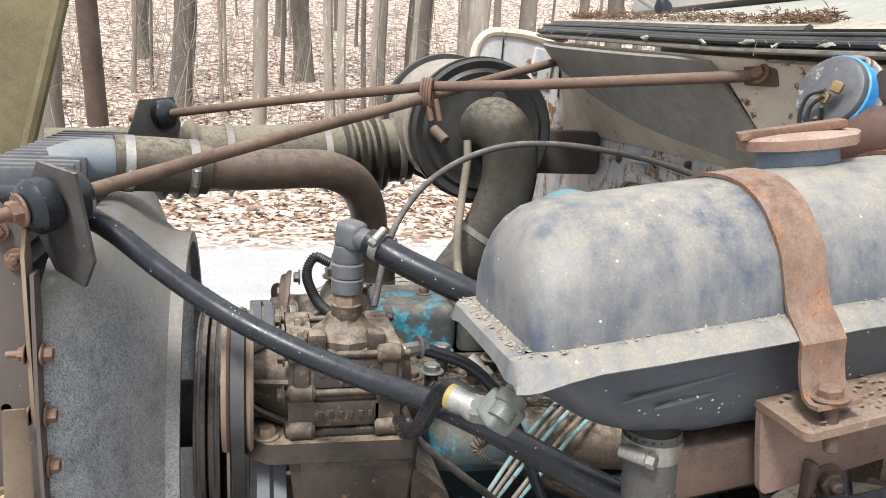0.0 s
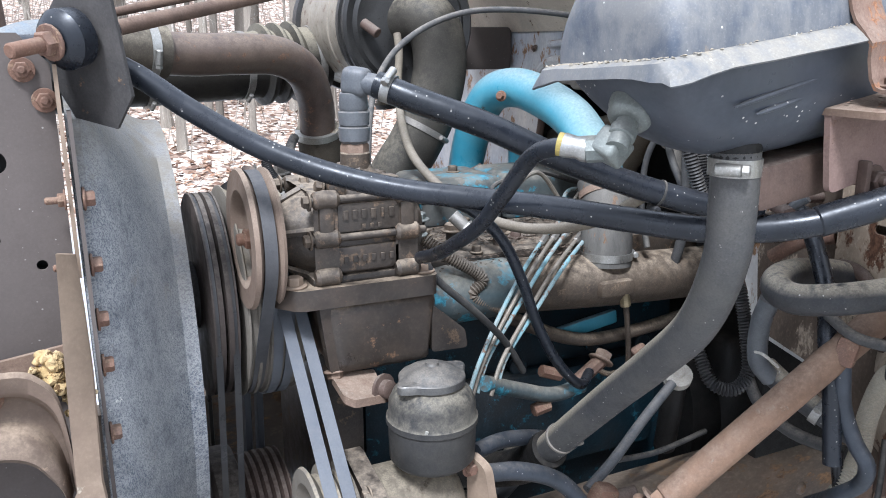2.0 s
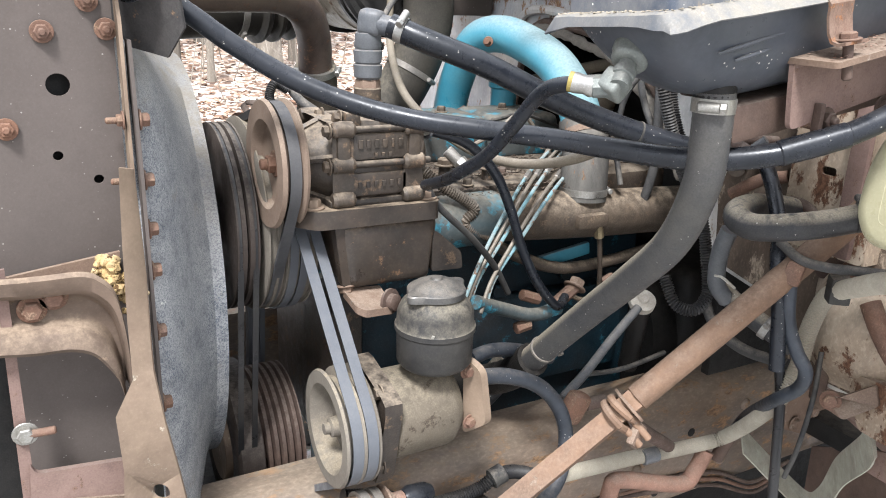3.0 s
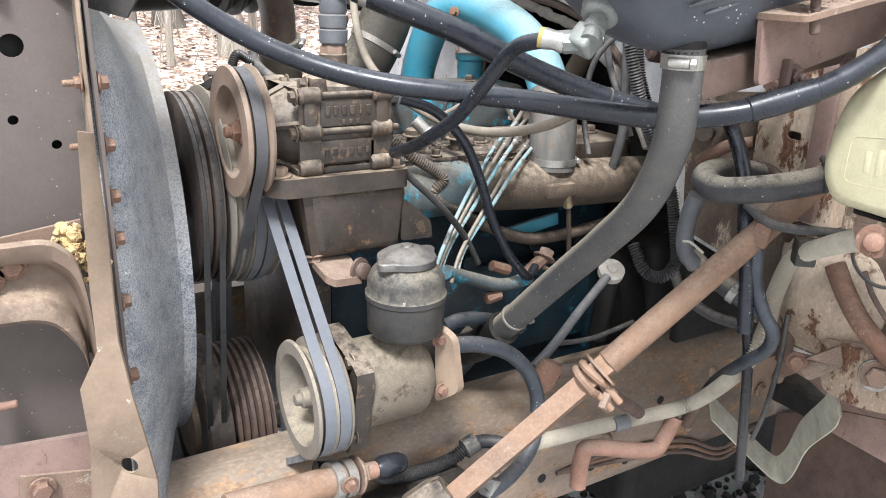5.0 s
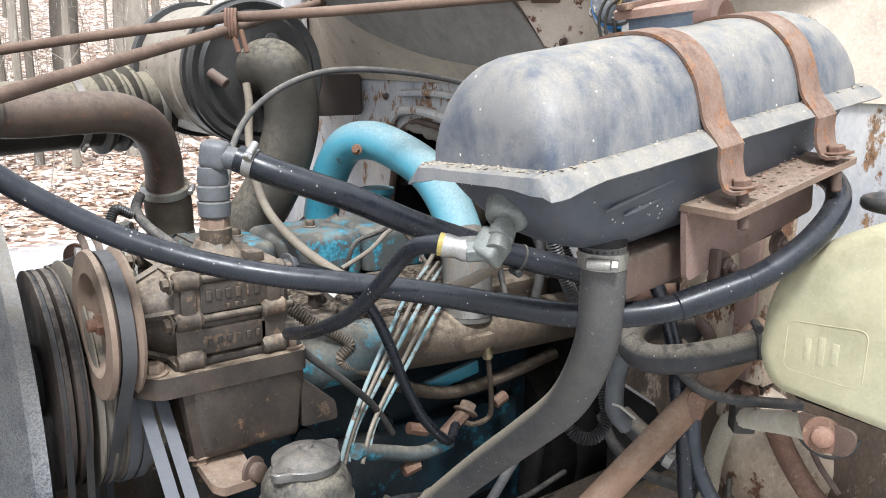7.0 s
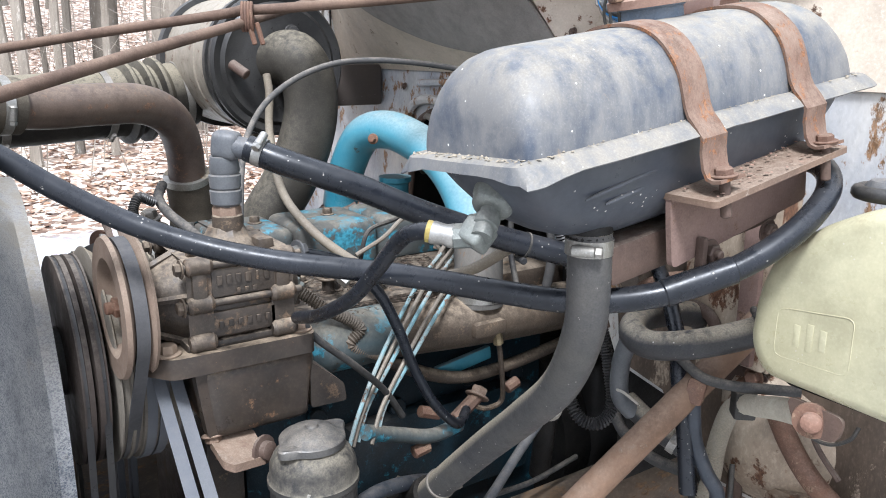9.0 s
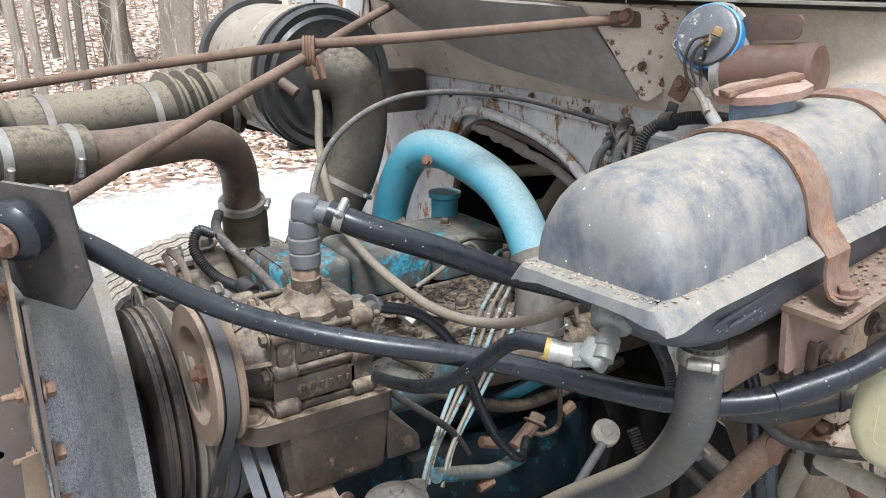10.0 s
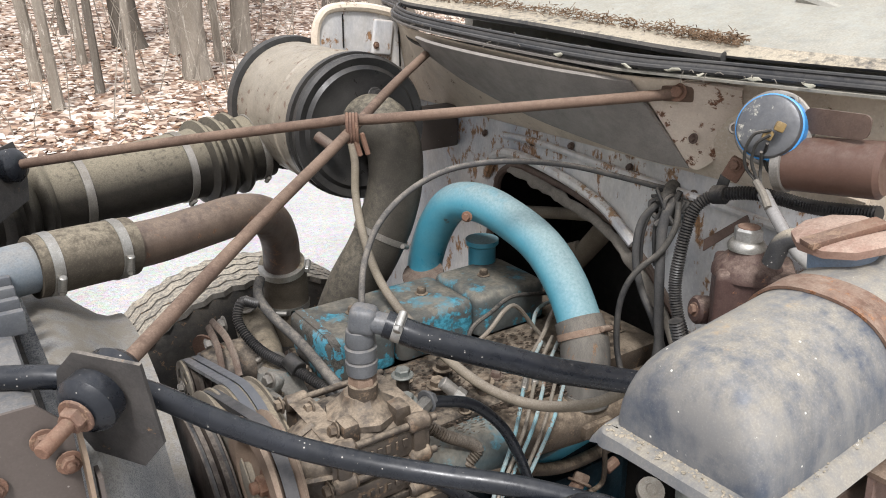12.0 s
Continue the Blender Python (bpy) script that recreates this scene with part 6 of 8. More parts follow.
part("volute", lathe(((0, 0.128), (0.01, 0.132), (0.02, 0.128), (0.026, 0.116), (0.045, 0.1), (0.075, 0.088), (0.095, 0.08)), (0.052, FAN[0] + 0.01, FAN[1]), (1, 0.12, 0.05), 40), M_TEAL_WORN, gc, "grey-teal cast pump cone")
spout_ = spline([(0.125, 1.310, 1.233), (0.130, 1.355, 1.240), (0.140, 1.407, 1.244), (0.155, 1.482, 1.241), (0.165, 1.548, 1.243)], 6)
part("spout", sweep(bmesh.new(), spout_, [0.027 - 0.003 * math.sin(3.14 * min(1, i / 12)) + 0.006 * max(0, (i - 10) / 14) for i in range(len(spout_))], 22), M_GRIME_PUMP, gc, "tan cast outlet spout")
clamp(gc, (0.130, 1.355, 1.240), (0.015, 0.097, 0.011), 0.0265, 0.014, (-0.6, -0.3, 0.8), M_DULLSTEEL)
part("spout_bolt", hexagon((0.150, 1.524, 1.284), (-0.2, -0.1, 1), 0.015, 0.02), M_DULLSTEEL, gc)
part("pump_ear", box((0.080, 1.227, 1.288), (0.03, 0.03, 0.026), 0.01, (20, 10, 30), segments=3), M_TEAL_WORN, gc)
bolts(gc, [(0.060, 1.177, 1.324), (0.053, 1.14, 1.303), (0.053, 1.28, 1.2)], (-1, -0.3, 0.1), 0.009, 0.012, M_DULLSTEEL)

# ---- air compressor ----
comp = thing("air_compressor", (0.12, 1.0, 1.075), "grimy brown cast-iron air compressor on a mounting base", "compressor")
CZ = 1.289
part("crankcase", box((0.113, 1.0, CZ + 0.001), (0.115, 0.132, 0.116), 0.03, segments=3), M_GRIME, comp)
part("face_panel", box((0.112, 0.934, 1.319), (0.084, 0.012, 0.038), 0.004), M_GRIME_COMP, comp)
part("lower_panel", box((0.112, 0.936, 1.264), (0.09, 0.012, 0.034), 0.004), M_GRIME, comp)
for k, w in enumerate((0.0085, 0.0085, 0.0085, 0.0085, 0.004, 0.0085)):
    part("raised_bar", box((0.08 + 0.0125 * k, 0.9265, 1.323), (w * 0.8, 0.002, 0.012), 0.0006), M_GRIME_COMP, comp)
for k in range(3):
    part("raised_bar", box((0.104 + 0.011 * k, 0.9265, 1.307), (0.005, 0.002, 0.006), 0.0006), M_GRIME_COMP, comp)
for k in range(6):
    part("raised_bar", box((0.08 + 0.0125 * k, 0.9285, 1.264), (0.006, 0.002, 0.009), 0.0006), M_GRIME, comp)
for x in (0.055, 0.165):
    part("end_flange", box((x, 1.0, CZ), (0.016, 0.14, 0.126), 0.024, segments=3), M_GRIME_COMP, comp)
    for y in (0.93, 1.07):
        for z in (1.294, 1.344, 1.244):
            part("lug", sweep(bmesh.new(), [Vector((x - 0.017, y, z)), Vector((x - 0.014, y, z)), Vector((x, y + (0.003 if y < 1 else -0.003), z)), Vector((x + 0.014, y, z)), Vector((x + 0.017, y, z))], [0.008, 0.0115, 0.0125, 0.0115, 0.008], 12), M_GRIME_COMP, comp)
    part("flange_rib", box((x, 0.932, CZ + 0.03), (0.02, 0.014, 0.042), 0.005), M_GRIME_COMP, comp)
for y in (0.929, 1.071):
    for z in (1.294, 1.344):
        b = part("through_bolt", cyl((0.03, y, z), (0.192, y, z), 0.0052, 10), M_GRIME, comp)
        part("bolt_head", hexagon((0.034, y, z), (-1, 0, 0), 0.0085, 0.009), M_GRIME_TAN, b)
part("nose", lathe(((0, 0.06), (0.006, 0.058), (0.03, 0.044), (0.05, 0.032), (0.066, 0.028)), (0.046, 0.997, CZ + 0.002), (-1, 0, 0), 28), M_GRIME_COMP, comp)
for k in range(5):
    a = 2 * math.pi * (k + 0.3) / 5
    d = Vector((0, math.cos(a), math.sin(a)))
    c = Vector((0.045, 0.997, CZ))
    part("nose_rib", sweep(bmesh.new(), [c + d * 0.062, c + d * 0.044 - Vector((0.038, 0, 0)), c + d * 0.03 - Vector((0.058, 0, 0))], [0.006, 0.005, 0.004], 6), M_GRIME_COMP, comp)
part("rear_cover", lathe(((0, 0.058), (0.014, 0.056), (0.03, 0.04), (0.034, 0)), (0.17, 0.997, CZ), (1, 0, 0), 24), M_GRIME_COMP, comp)
part("top_boss", lathe(((0, 0.052), (0.008, 0.05), (0.02, 0.032), (0.03, 0.026), (0.034, 0.024)), (0.114, 0.99, 1.345), (0, 0, 1), 8), M_GRIME_COMP, comp)
for x_ in (0.075, 0.15):
    part("top_lug", box((x_, 0.955, 1.352), (0.024, 0.03, 0.03), 0.007), M_GRIME_COMP, comp)
bolts(comp, [(0.06, 0.957, 1.356), (0.06, 1.03, 1.35)], (-1, 0, 0.2), 0.008, 0.01, M_GRIME_TAN)
part("port_boss", cyl((0.115, 0.985, 1.37), (0.115, 0.985, 1.395), 0.02, 18), M_GRIME_TAN, comp)
base_o = rounded([(-0.017, 0.955, 1.206), (0.012, 0.917, 1.206), (0.2, 0.912, 1.206), (0.206, 0.925, 1.206), (0.206, 1.08, 1.206), (-0.017, 1.08, 1.206)], 0.012)
part("base_plate", plate(base_o, (0, 0, 1), 0.027), M_GRIME_PED, comp)
part("base_lip", box((0.115, 1.0, 1.236), (0.16, 0.14, 0.014), 0.006), M_GRIME, comp)
ped = box((0.128, 0.998, 1.157), (0.158, 0.15, 0.1), 0.016, segments=3)
for v in ped.verts:
    if v.co.z < 1.15:
        v.co.x = 0.13 + (v.co.x - 0.13) * 0.88
    v.co += 0.0015 * noise.noise_vector(v.co * 30)
part("pedestal", ped, M_GRIME_PED, comp, "oil-stained brown cast pedestal")
part("pedestal_web", plate(rounded([(0.04, 0.926, 1.206), (0.075, 0.926, 1.206), (0.075, 0.926, 1.112), (0.052, 0.926, 1.112)], 0.006), (0, 1, 0), 0.02), M_GRIME_PED, comp)
part("foot", plate(rounded([(0.2, 0.928, 1.185), (0.213, 0.928, 1.176), (0.252, 0.928, 1.142), (0.256, 0.928, 1.114), (0.2, 0.928, 1.116)], 0.006), (0, 1, 0), 0.1), M_GRIME, comp)
part("pump_tab", plate(rounded([(0.056, 0.885, 1.086), (0.068, 0.878, 1.08), (0.115, 0.885, 1.076), (0.118, 0.94, 1.09), (0.056, 0.94, 1.094)], 0.005), (0, 0.1, 1), 0.011), M_RUST_PALE, comp)
part("tab_bolt", lathe(((0, 0.02), (0.004, 0.02), (0.005, 0.013), (0.014, 0.0125), (0.016, 0.008), (0.016, 0)), (0.113, 0.896, 1.092), (0.4, -0.85, 0.1), 14), M_RUST_DARK, comp)
bolts(comp, [(0.013, 0.94, 1.233), (0.19, 0.935, 1.233), (0.013, 1.06, 1.233)], (0, 0, 1), 0.0115, 0.014, M_TANPAINT)
bolts(comp, [(0.062, 0.94, 1.11)], (0, -0.3, -1), 0.011, 0.012, M_RUST_PALE)
pul = part("pulley", lathe(((-0.002, 0.0), (-0.002, 0.054), (-0.004, 0.058), (-0.016, 0.0605), (-0.019, 0.064), (-0.019, 0.09), (-0.013, 0.092), (-0.005, 0.078), (0.007, 0.078), (0.015, 0.092), (0.019, 0.09), (0.019, 0.03)), (-0.022, *CMP), (1, 0, 0), 56), M_PULLEY, comp, "tan rusty compressor pulley")
part("hub_nut", hexagon((-0.023, *CMP), (-1, 0, 0), 0.0135, 0.014), M_RUST, pul)
part("shaft_end", cyl((-0.046, *CMP), (-0.03, *CMP), 0.008, 14), M_RUST, pul)
relief = thing("relief_fitting", (0.115, 0.985, 1.39), "stack of grey hydraulic unions with an elbow on top", "fitting")
part("base_nut", hexagon((0.115, 0.985, 1.378), (0, 0, 1), 0.019, 0.03, None, False), M_RUST_PALE, relief, "rusty hex nut")
part("union", lathe(((0, 0.014), (0.005, 0.02), (0.022, 0.021), (0.024, 0.018), (0.026, 0.02), (0.042, 0.021), (0.044, 0.018), (0.048, 0.02), (0.066, 0.018), (0.07, 0.014)), (0.115, 0.985, 1.405), (0, 0, 1), 20), M_GREYFIT, relief)
part("elbow", box((0.118, 0.98, 1.486), (0.036, 0.034, 0.038), 0.013, (0, 8, -40), segments=4), M_GREYFIT, relief)
part("elbow_spigot", cyl((0.12, 0.977, 1.486), (0.148, 0.95, 1.479), 0.0145, 16), M_GREYFIT, relief)
airfit = thing("air_fitting", (0.2, 0.95, 1.32), "grey steel air line fitting on the compressor", "fitting")
part("fitting_body", cyl((0.185, 0.965, 1.332), (0.215, 0.985, 1.329), 0.0105, 8), M_STEEL, airfit)
part("fitting_nut", hexagon((0.212, 0.985, 1.33), (1, 0.3, 0), 0.0115, 0.014), M_GREYFIT, airfit)

# ---- power steering pump ----
pump = thing("steering_pump", (0.12, 0.83, 0.86), "dusty tan power steering pump with dark reservoir", "pump")
part("housing", lathe(((0, 0.06), (0.006, 0.066), (0.09, 0.066), (0.1, 0.062), (0.112, 0.05)), (0.075, 0.84, 0.94), (1, 0, 0), 36), M_GRIME_PUMP, pump)
part("front_flange", box((0.062, 0.84, 0.94), (0.014, 0.13, 0.15), 0.02, (12, 0, 0)), M_GRIME, pump)
part("neck", cyl((0.03, 0.84, 0.938), (0.066, 0.84, 0.938), 0.035, 20), M_GRIME, pump)
part("rear_bracket", plate(rounded([(0.189, 0.800, 1.029), (0.200, 0.770, 1.017), (0.215, 0.770, 0.926), (0.193, 0.800, 0.900)], 0.012), (1, 0.2, 0), 0.012), M_TANPAINT, pump)
res = part("reservoir", lathe(((0, 0.04), (0.005, 0.049), (0.012, 0.0545), (0.056, 0.0555), (0.059, 0.058), (0.066, 0.058), (0.069, 0.0555), (0.086, 0.0545), (0.098, 0.049), (0.106, 0.041), (0.11, 0.034), (0.116, 0.033)), (0.148, 0.815, 1.018), (0, 0, 1), 40), M_RESERVOIR, pump, "dark grey reservoir under dust")
cap_bm = lathe(((0, 0.036), (0.0, 0.0435), (0.0085, 0.0435), (0.0105, 0.0415), (0.0115, 0.035), (0.0165, 0.03), (0.021, 0.02), (0.0225, 0.009), (0.0255, 0.0075), (0.0255, 0)), (0.148, 0.815, 1.128), (0, 0, 1), 64)
for v in cap_bm.verts:
    d = v.co - Vector((0.148, 0.815, v.co.z))
    if d.length > 0.04:
        a = math.atan2(d.y, d.x)
        v.co += d.normalized() * (0.014 * max(0.0, math.cos(2 * (a - 0.35))) ** 6 - 0.002)
capob = part("cap", cap_bm, M_CAP, pump, "scuffed two-eared metal filler cap")
part("paint_mark", box((0.118, 0.768, 1.082), (0.004, 0.002, 0.016), 0.0008, (18, 15, -25)), M_WHITE, res, "small white paint mark")
pp = part("pulley", lathe(((0.004, 0.0), (0.0, 0.024), (0.008, 0.044), (0.006, 0.056), (-0.02, 0.0605), (-0.026, 0.066), (-0.026, 0.084), (-0.022, 0.086), (-0.014, 0.074), (-0.006, 0.074), (-0.001, 0.086), (0.003, 0.086), (0.01, 0.074), (0.017, 0.074), (0.024, 0.086), (0.026, 0.084), (0.026, 0.03)), (0.018, *PSP), (1, 0, 0), 56), M_PULLEY_TAN, pump, "dusty tan pump pulley")
part("hub", lathe(((0, 0.017), (0.022, 0.014), (0.024, 0.009), (0.032, 0.008), (0.032, 0)), (0.022, *PSP), (-1, 0, 0), 18), M_PULLEY_TAN, pp)
bolts(pump, [(0.058, 0.79, 0.89), (0.058, 0.8, 1.0)], (-1, 0, 0), 0.009, 0.01, M_GRIME_TAN)
bolts(pump, [(0.188, 0.790, 1.011), (0.196, 0.790, 0.926)], (0.2, -1, 0), 0.008, 0.01, M_RUST)

# ---- large pipes and hoses ----
main = hose("coolant_hose", [(-0.3, 1.0, 1.53), (-0.23, 0.955, 1.53), (-0.164, 0.923, 1.508), (-0.1, 0.898, 1.462), (-0.033, 0.869, 1.421), (0.036, 0.831, 1.393), (0.102, 0.783, 1.378), (0.162, 0.727, 1.373), (0.21, 0.659, 1.372), (0.251, 0.586, 1.37), (0.294, 0.517, 1.37), (0.346, 0.46, 1.382), (0.41, 0.422, 1.406), (0.476, 0.402, 1.44), (0.54, 0.41, 1.475), (0.575, 0.45, 1.495), (0.57, 0.52, 1.495)], 0.0125, M_RUBBER, "long black rubber hose crossing the engine bay", seg=16)
part("coupling", cyl((0.352, 0.455, 1.384), (0.412, 0.421, 1.407), 0.0138, 18), M_RUBBER, main)
upper = hose("air_hose", [(0.138, 0.958, 1.483), (0.178, 0.923, 1.464), (0.256, 0.885, 1.433), (0.34, 0.866, 1.394), (0.429, 0.85, 1.359), (0.519, 0.82, 1.328), (0.62, 0.76, 1.3)], 0.0175, M_RUBBER, "thick black rubber hose from a grey elbow fitting", seg=16)
clamp(upper, (0.15, 0.947, 1.478), (0.04, -0.035, -0.018), 0.0175, 0.012, (-0.3, -0.3, 0.6))
clamp(upper, (0.5, 0.828, 1.334), (0.09, -0.03, -0.03), 0.0175, 0.003, (0, 0, -1), M_CONDUIT)
hose("small_hose", [(0.168, 0.528, 1.449), (0.159, 0.57, 1.447), (0.156, 0.61, 1.433), (0.155, 0.658, 1.39), (0.157, 0.713, 1.346), (0.159, 0.777, 1.311), (0.169, 0.843, 1.283), (0.176, 0.911, 1.26)], 0.0085, M_RUBBER, "short bent black hose with crimped ends")
LOW = [(0.29, 0.494, 1.445), (0.292, 0.494, 1.4), (0.305, 0.51, 1.338), (0.326, 0.56, 1.259), (0.341, 0.634, 1.186), (0.35, 0.709, 1.116), (0.353, 0.782, 1.043), (0.35, 0.865, 0.955)]
low = tagged(part("tank_hose", loom(LOW, 0.0213, 0.007, 28, 0.018), M_HOSE_DUST_LIT), "thick dusty black coolant hose below the surge tank, highlight painted along its top", "hose")
clamp(low, (0.29, 0.494, 1.432), (0.0, 0, 1), 0.0213, 0.015, (-0.8, -0.6, 0))
clamp(low, (0.351, 0.825, 0.998), (0, 0.07, -0.08), 0.0213, 0.004, (1, 0, 0), M_BOOT)
cross_ = hose("crossover_pipe", [(0.57, 1.555, 1.21), (0.572, 1.55, 1.28), (0.574, 1.507, 1.37), (0.582, 1.453, 1.431), (0.599, 1.381, 1.446), (0.614, 1.301, 1.429), (0.621, 1.22, 1.4), (0.613, 1.145, 1.355), (0.6, 1.085, 1.295), (0.592, 1.06, 1.25)], 0.039, M_BLUE, "bright blue painted curved intake pipe", "pipe", seg=28)
bolts(cross_, [(0.553, 1.365, 1.432)], (-0.7, -0.6, 0.1), 0.0075, 0.014, M_RUST)
boot = hose("pipe_boot", [(0.602, 1.094, 1.304), (0.596, 1.07, 1.27), (0.588, 1.055, 1.22), (0.585, 1.05, 1.165)], 0.0435, M_PIPEBOOT, "dark grey rubber boot with rust streaks joining the blue pipe", "pipe boot", seg=28)
clamp(boot, (0.598, 1.078, 1.283), (0.12, 0.5, 0.8), 0.044, 0.012, (0.2, -1, 0), M_RUST_PALE)
clamp(boot, (0.586, 1.051, 1.183), (0.02, 0.03, 1), 0.0435, 0.013, (1, -0.4, 0))
rp = hose("radiator_pipe", [(-0.119, 1.317, 1.523), (-0.034, 1.342, 1.516), (0.048, 1.37, 1.516), (0.123, 1.403, 1.511), (0.178, 1.438, 1.482), (0.208, 1.472, 1.424), (0.218, 1.5, 1.35)], 0.034, M_RUST_PIPE, "rusty brown bent steel coolant pipe", "pipe", seg=24)
sl = hose("pipe_sleeve", [(-0.212, 1.292, 1.53), (-0.15, 1.308, 1.527), (-0.078, 1.33, 1.52)], 0.043, M_SLEEVE, "tan dusty rubber hose sleeve with steel clamps", "hose sleeve", seg=28)
clamp(sl, (-0.192, 1.297, 1.529), (0.1, 0.025, -0.006), 0.043, 0.014, (0.2, -0.9, -0.35))
clamp(sl, (-0.1, 1.323, 1.522), (0.1, 0.025, -0.006), 0.043, 0.014, (0.2, -0.9, -0.2))
sl2 = hose("lower_sleeve", [(0.215, 1.492, 1.372), (0.224, 1.506, 1.335), (0.23, 1.52, 1.285), (0.228, 1.52, 1.2)], 0.043, M_SLEEVE, "grey-brown rubber hose sleeve above the engine", "hose sleeve", seg=28)
clamp(sl2, (0.217, 1.495, 1.365), (0.1, 0.17, -0.6), 0.043, 0.013, (0.8, -0.5, 0))
clamp(sl2, (0.23, 1.521, 1.275), (0, 0.03, -1), 0.043, 0.013, (-0.6, -0.8, 0))


def ribbed_hose(path, sections, seg=32):
    """A round hose whose radius changes with the distance along it."""
    pts = evenly(spline(path, 10), 0.008)
    rad = []
    for i in range(len(pts)):
        s = i * 0.008
        rad.append(next(r0 + (r1 - r0) * (s - a) / (b - a) for a, b, r0, r1 in sections if a <= s <= b))
    return sweep(bmesh.new(), pts, rad, seg)


def bellows(start, count, lo, hi, pitch=0.032):
    out = []
    for k in range(count):
        a = start + k * pitch
        out += [(a, a + pitch * 0.3, lo, hi), (a + pitch * 0.3, a + pitch * 0.6, hi, hi), (a + pitch * 0.6, a + pitch, hi, lo)]
    return out


ih = thing("intake_hose", (0.1, 1.87, 1.4), "large dusty rubber intake hose with ribbed ends", "intake hose")
IP = [(-0.42, 1.77, 1.462), (-0.28, 1.8, 1.465), (-0.145, 1.832, 1.471), (-0.014, 1.855, 1.474), (0.116, 1.876, 1.48), (0.246, 1.9, 1.486), (0.36, 1.91, 1.5)]
secs = [(0, 0.2, 0.074, 0.074)] + bellows(0.2, 3, 0.07, 0.088, 0.036) + [(0.308, 0.62, 0.073, 0.076)] + bellows(0.62, 3, 0.07, 0.094, 0.04) + [(0.74, 2, 0.076, 0.078)]
part("body", ribbed_hose(IP, secs), M_INTAKE, ih)
for s0 in (0.375, 0.585, 0.775):
    pts = evenly(spline(IP, 10), 0.008)
    i = int(s0 / 0.008)
    if i + 1 < len(pts):
        clamp(ih, pts[i], pts[i + 1] - pts[i - 1], 0.077, 0.016, (0, -0.5, -0.8), M_DULLSTEEL)
eb = hose("outlet_elbow", [(0.468, 1.64, 1.58), (0.49, 1.59, 1.585), (0.512, 1.575, 1.545), (0.516, 1.572, 1.474), (0.494, 1.57, 1.394), (0.455, 1.574, 1.317), (0.405, 1.58, 1.24), (0.36, 1.6, 1.12)], 0.058, M_ELBOW, "dusty tan rubber intake elbow", "intake elbow", seg=32)
clamp(eb, (0.473, 1.572, 1.352), (-0.045, 0.005, -0.08), 0.0585, 0.013, (0.6, -0.8, 0), M_DULLSTEEL)
cleaner = thing("air_cleaner", (0.466, 1.8, 1.42), "tan painted round air cleaner with black end cap", "air cleaner")
AC = Vector((0.468, 1.635, 1.572))
part("can", lathe(((0, 0.142), (0.004, 0.146), (0.1, 0.147), (0.103, 0.15), (0.108, 0.15), (0.111, 0.147), (0.32, 0.148), (0.325, 0.156), (0.345, 0.157), (0.352, 0.148), (0.38, 0.13), (0.385, 0.0)), AC, (0, 1, 0), 56), M_AIRCAN, cleaner)
part("end_cap", lathe(((0.004, 0.15), (-0.012, 0.151), (-0.02, 0.145), (-0.014, 0.13), (-0.021, 0.122), (-0.014, 0.104), (-0.018, 0.08), (-0.018, 0)), AC, (0, 1, 0), 56), M_AIRCAP, cleaner, "black ribbed end cap")
part("wing_boss", hexagon(AC + Vector((0.03, -0.02, 0.066)), (0, -1, 0.3), 0.012, 0.016), M_AIRCAP, cleaner)
part("side_band", lathe(((-0.008, 0.148), (-0.008, 0.154), (0.008, 0.154), (0.008, 0.148)), AC + Vector((0, 0.02, 0)), (0, 1, 0), 48), M_AIRCAP, cleaner)
part("rear_band", lathe(((0.318, 0.15), (0.32, 0.16), (0.348, 0.161), (0.35, 0.15)), AC, (0, 1, 0), 56), M_AIRCAP, cleaner, "black steel band round the can")
part("dust_valve", lathe(((0, 0.03), (0.02, 0.032), (0.035, 0.022), (0.05, 0.034), (0.062, 0.03), (0.064, 0)), (0.53, 1.93, 1.43), (0.1, 0, -1), 20), M_RUBBER_DUST, cleaner, "rubber dust drain valve")
part("wall_bracket", box((0.66, 1.75, 1.52), (0.25, 0.05, 0.1), 0.008), M_RADPLATE, cleaner)
nip = part("nipple", cyl((0.358, 1.610, 1.574), (0.379, 1.580, 1.552), 0.011, 12), M_RUST_DARK, cleaner)

# ---- cables, tubes and looms over the engine ----
hose("vent_cable", [(0.165, 1.075, 1.36), (0.187, 1.117, 1.435), (0.218, 1.16, 1.483), (0.263, 1.191, 1.526), (0.323, 1.205, 1.561), (0.393, 1.207, 1.583), (0.468, 1.198, 1.588), (0.543, 1.178, 1.583), (0.616, 1.147, 1.571), (0.686, 1.11, 1.55), (0.77, 1.062, 1.522)], 0.005, M_HOSE_GREY, "thin grey cable arching over the engine", "cable")
hose("restriction_tube", [(0.43, 1.6, 1.552), (0.428, 1.585, 1.51), (0.418, 1.57, 1.447), (0.392, 1.492, 1.383), (0.371, 1.395, 1.33), (0.365, 1.29, 1.295), (0.366, 1.178, 1.272), (0.376, 1.066, 1.258), (0.402, 0.975, 1.262), (0.45, 0.9, 1.285), (0.5, 0.85, 1.33)], 0.0085, M_HOSE_TAN, "dusty tan tube from the air cleaner across the engine", "tube")
hose("air_line", [(0.215, 0.988, 1.328), (0.284, 0.981, 1.303), (0.333, 0.969, 1.254), (0.367, 0.966, 1.188), (0.395, 0.966, 1.117), (0.431, 0.962, 1.049), (0.484, 0.97, 0.994), (0.54, 1.02, 0.985)], 0.0085, M_RUBBER, "black rubber air line from the compressor", "hose")
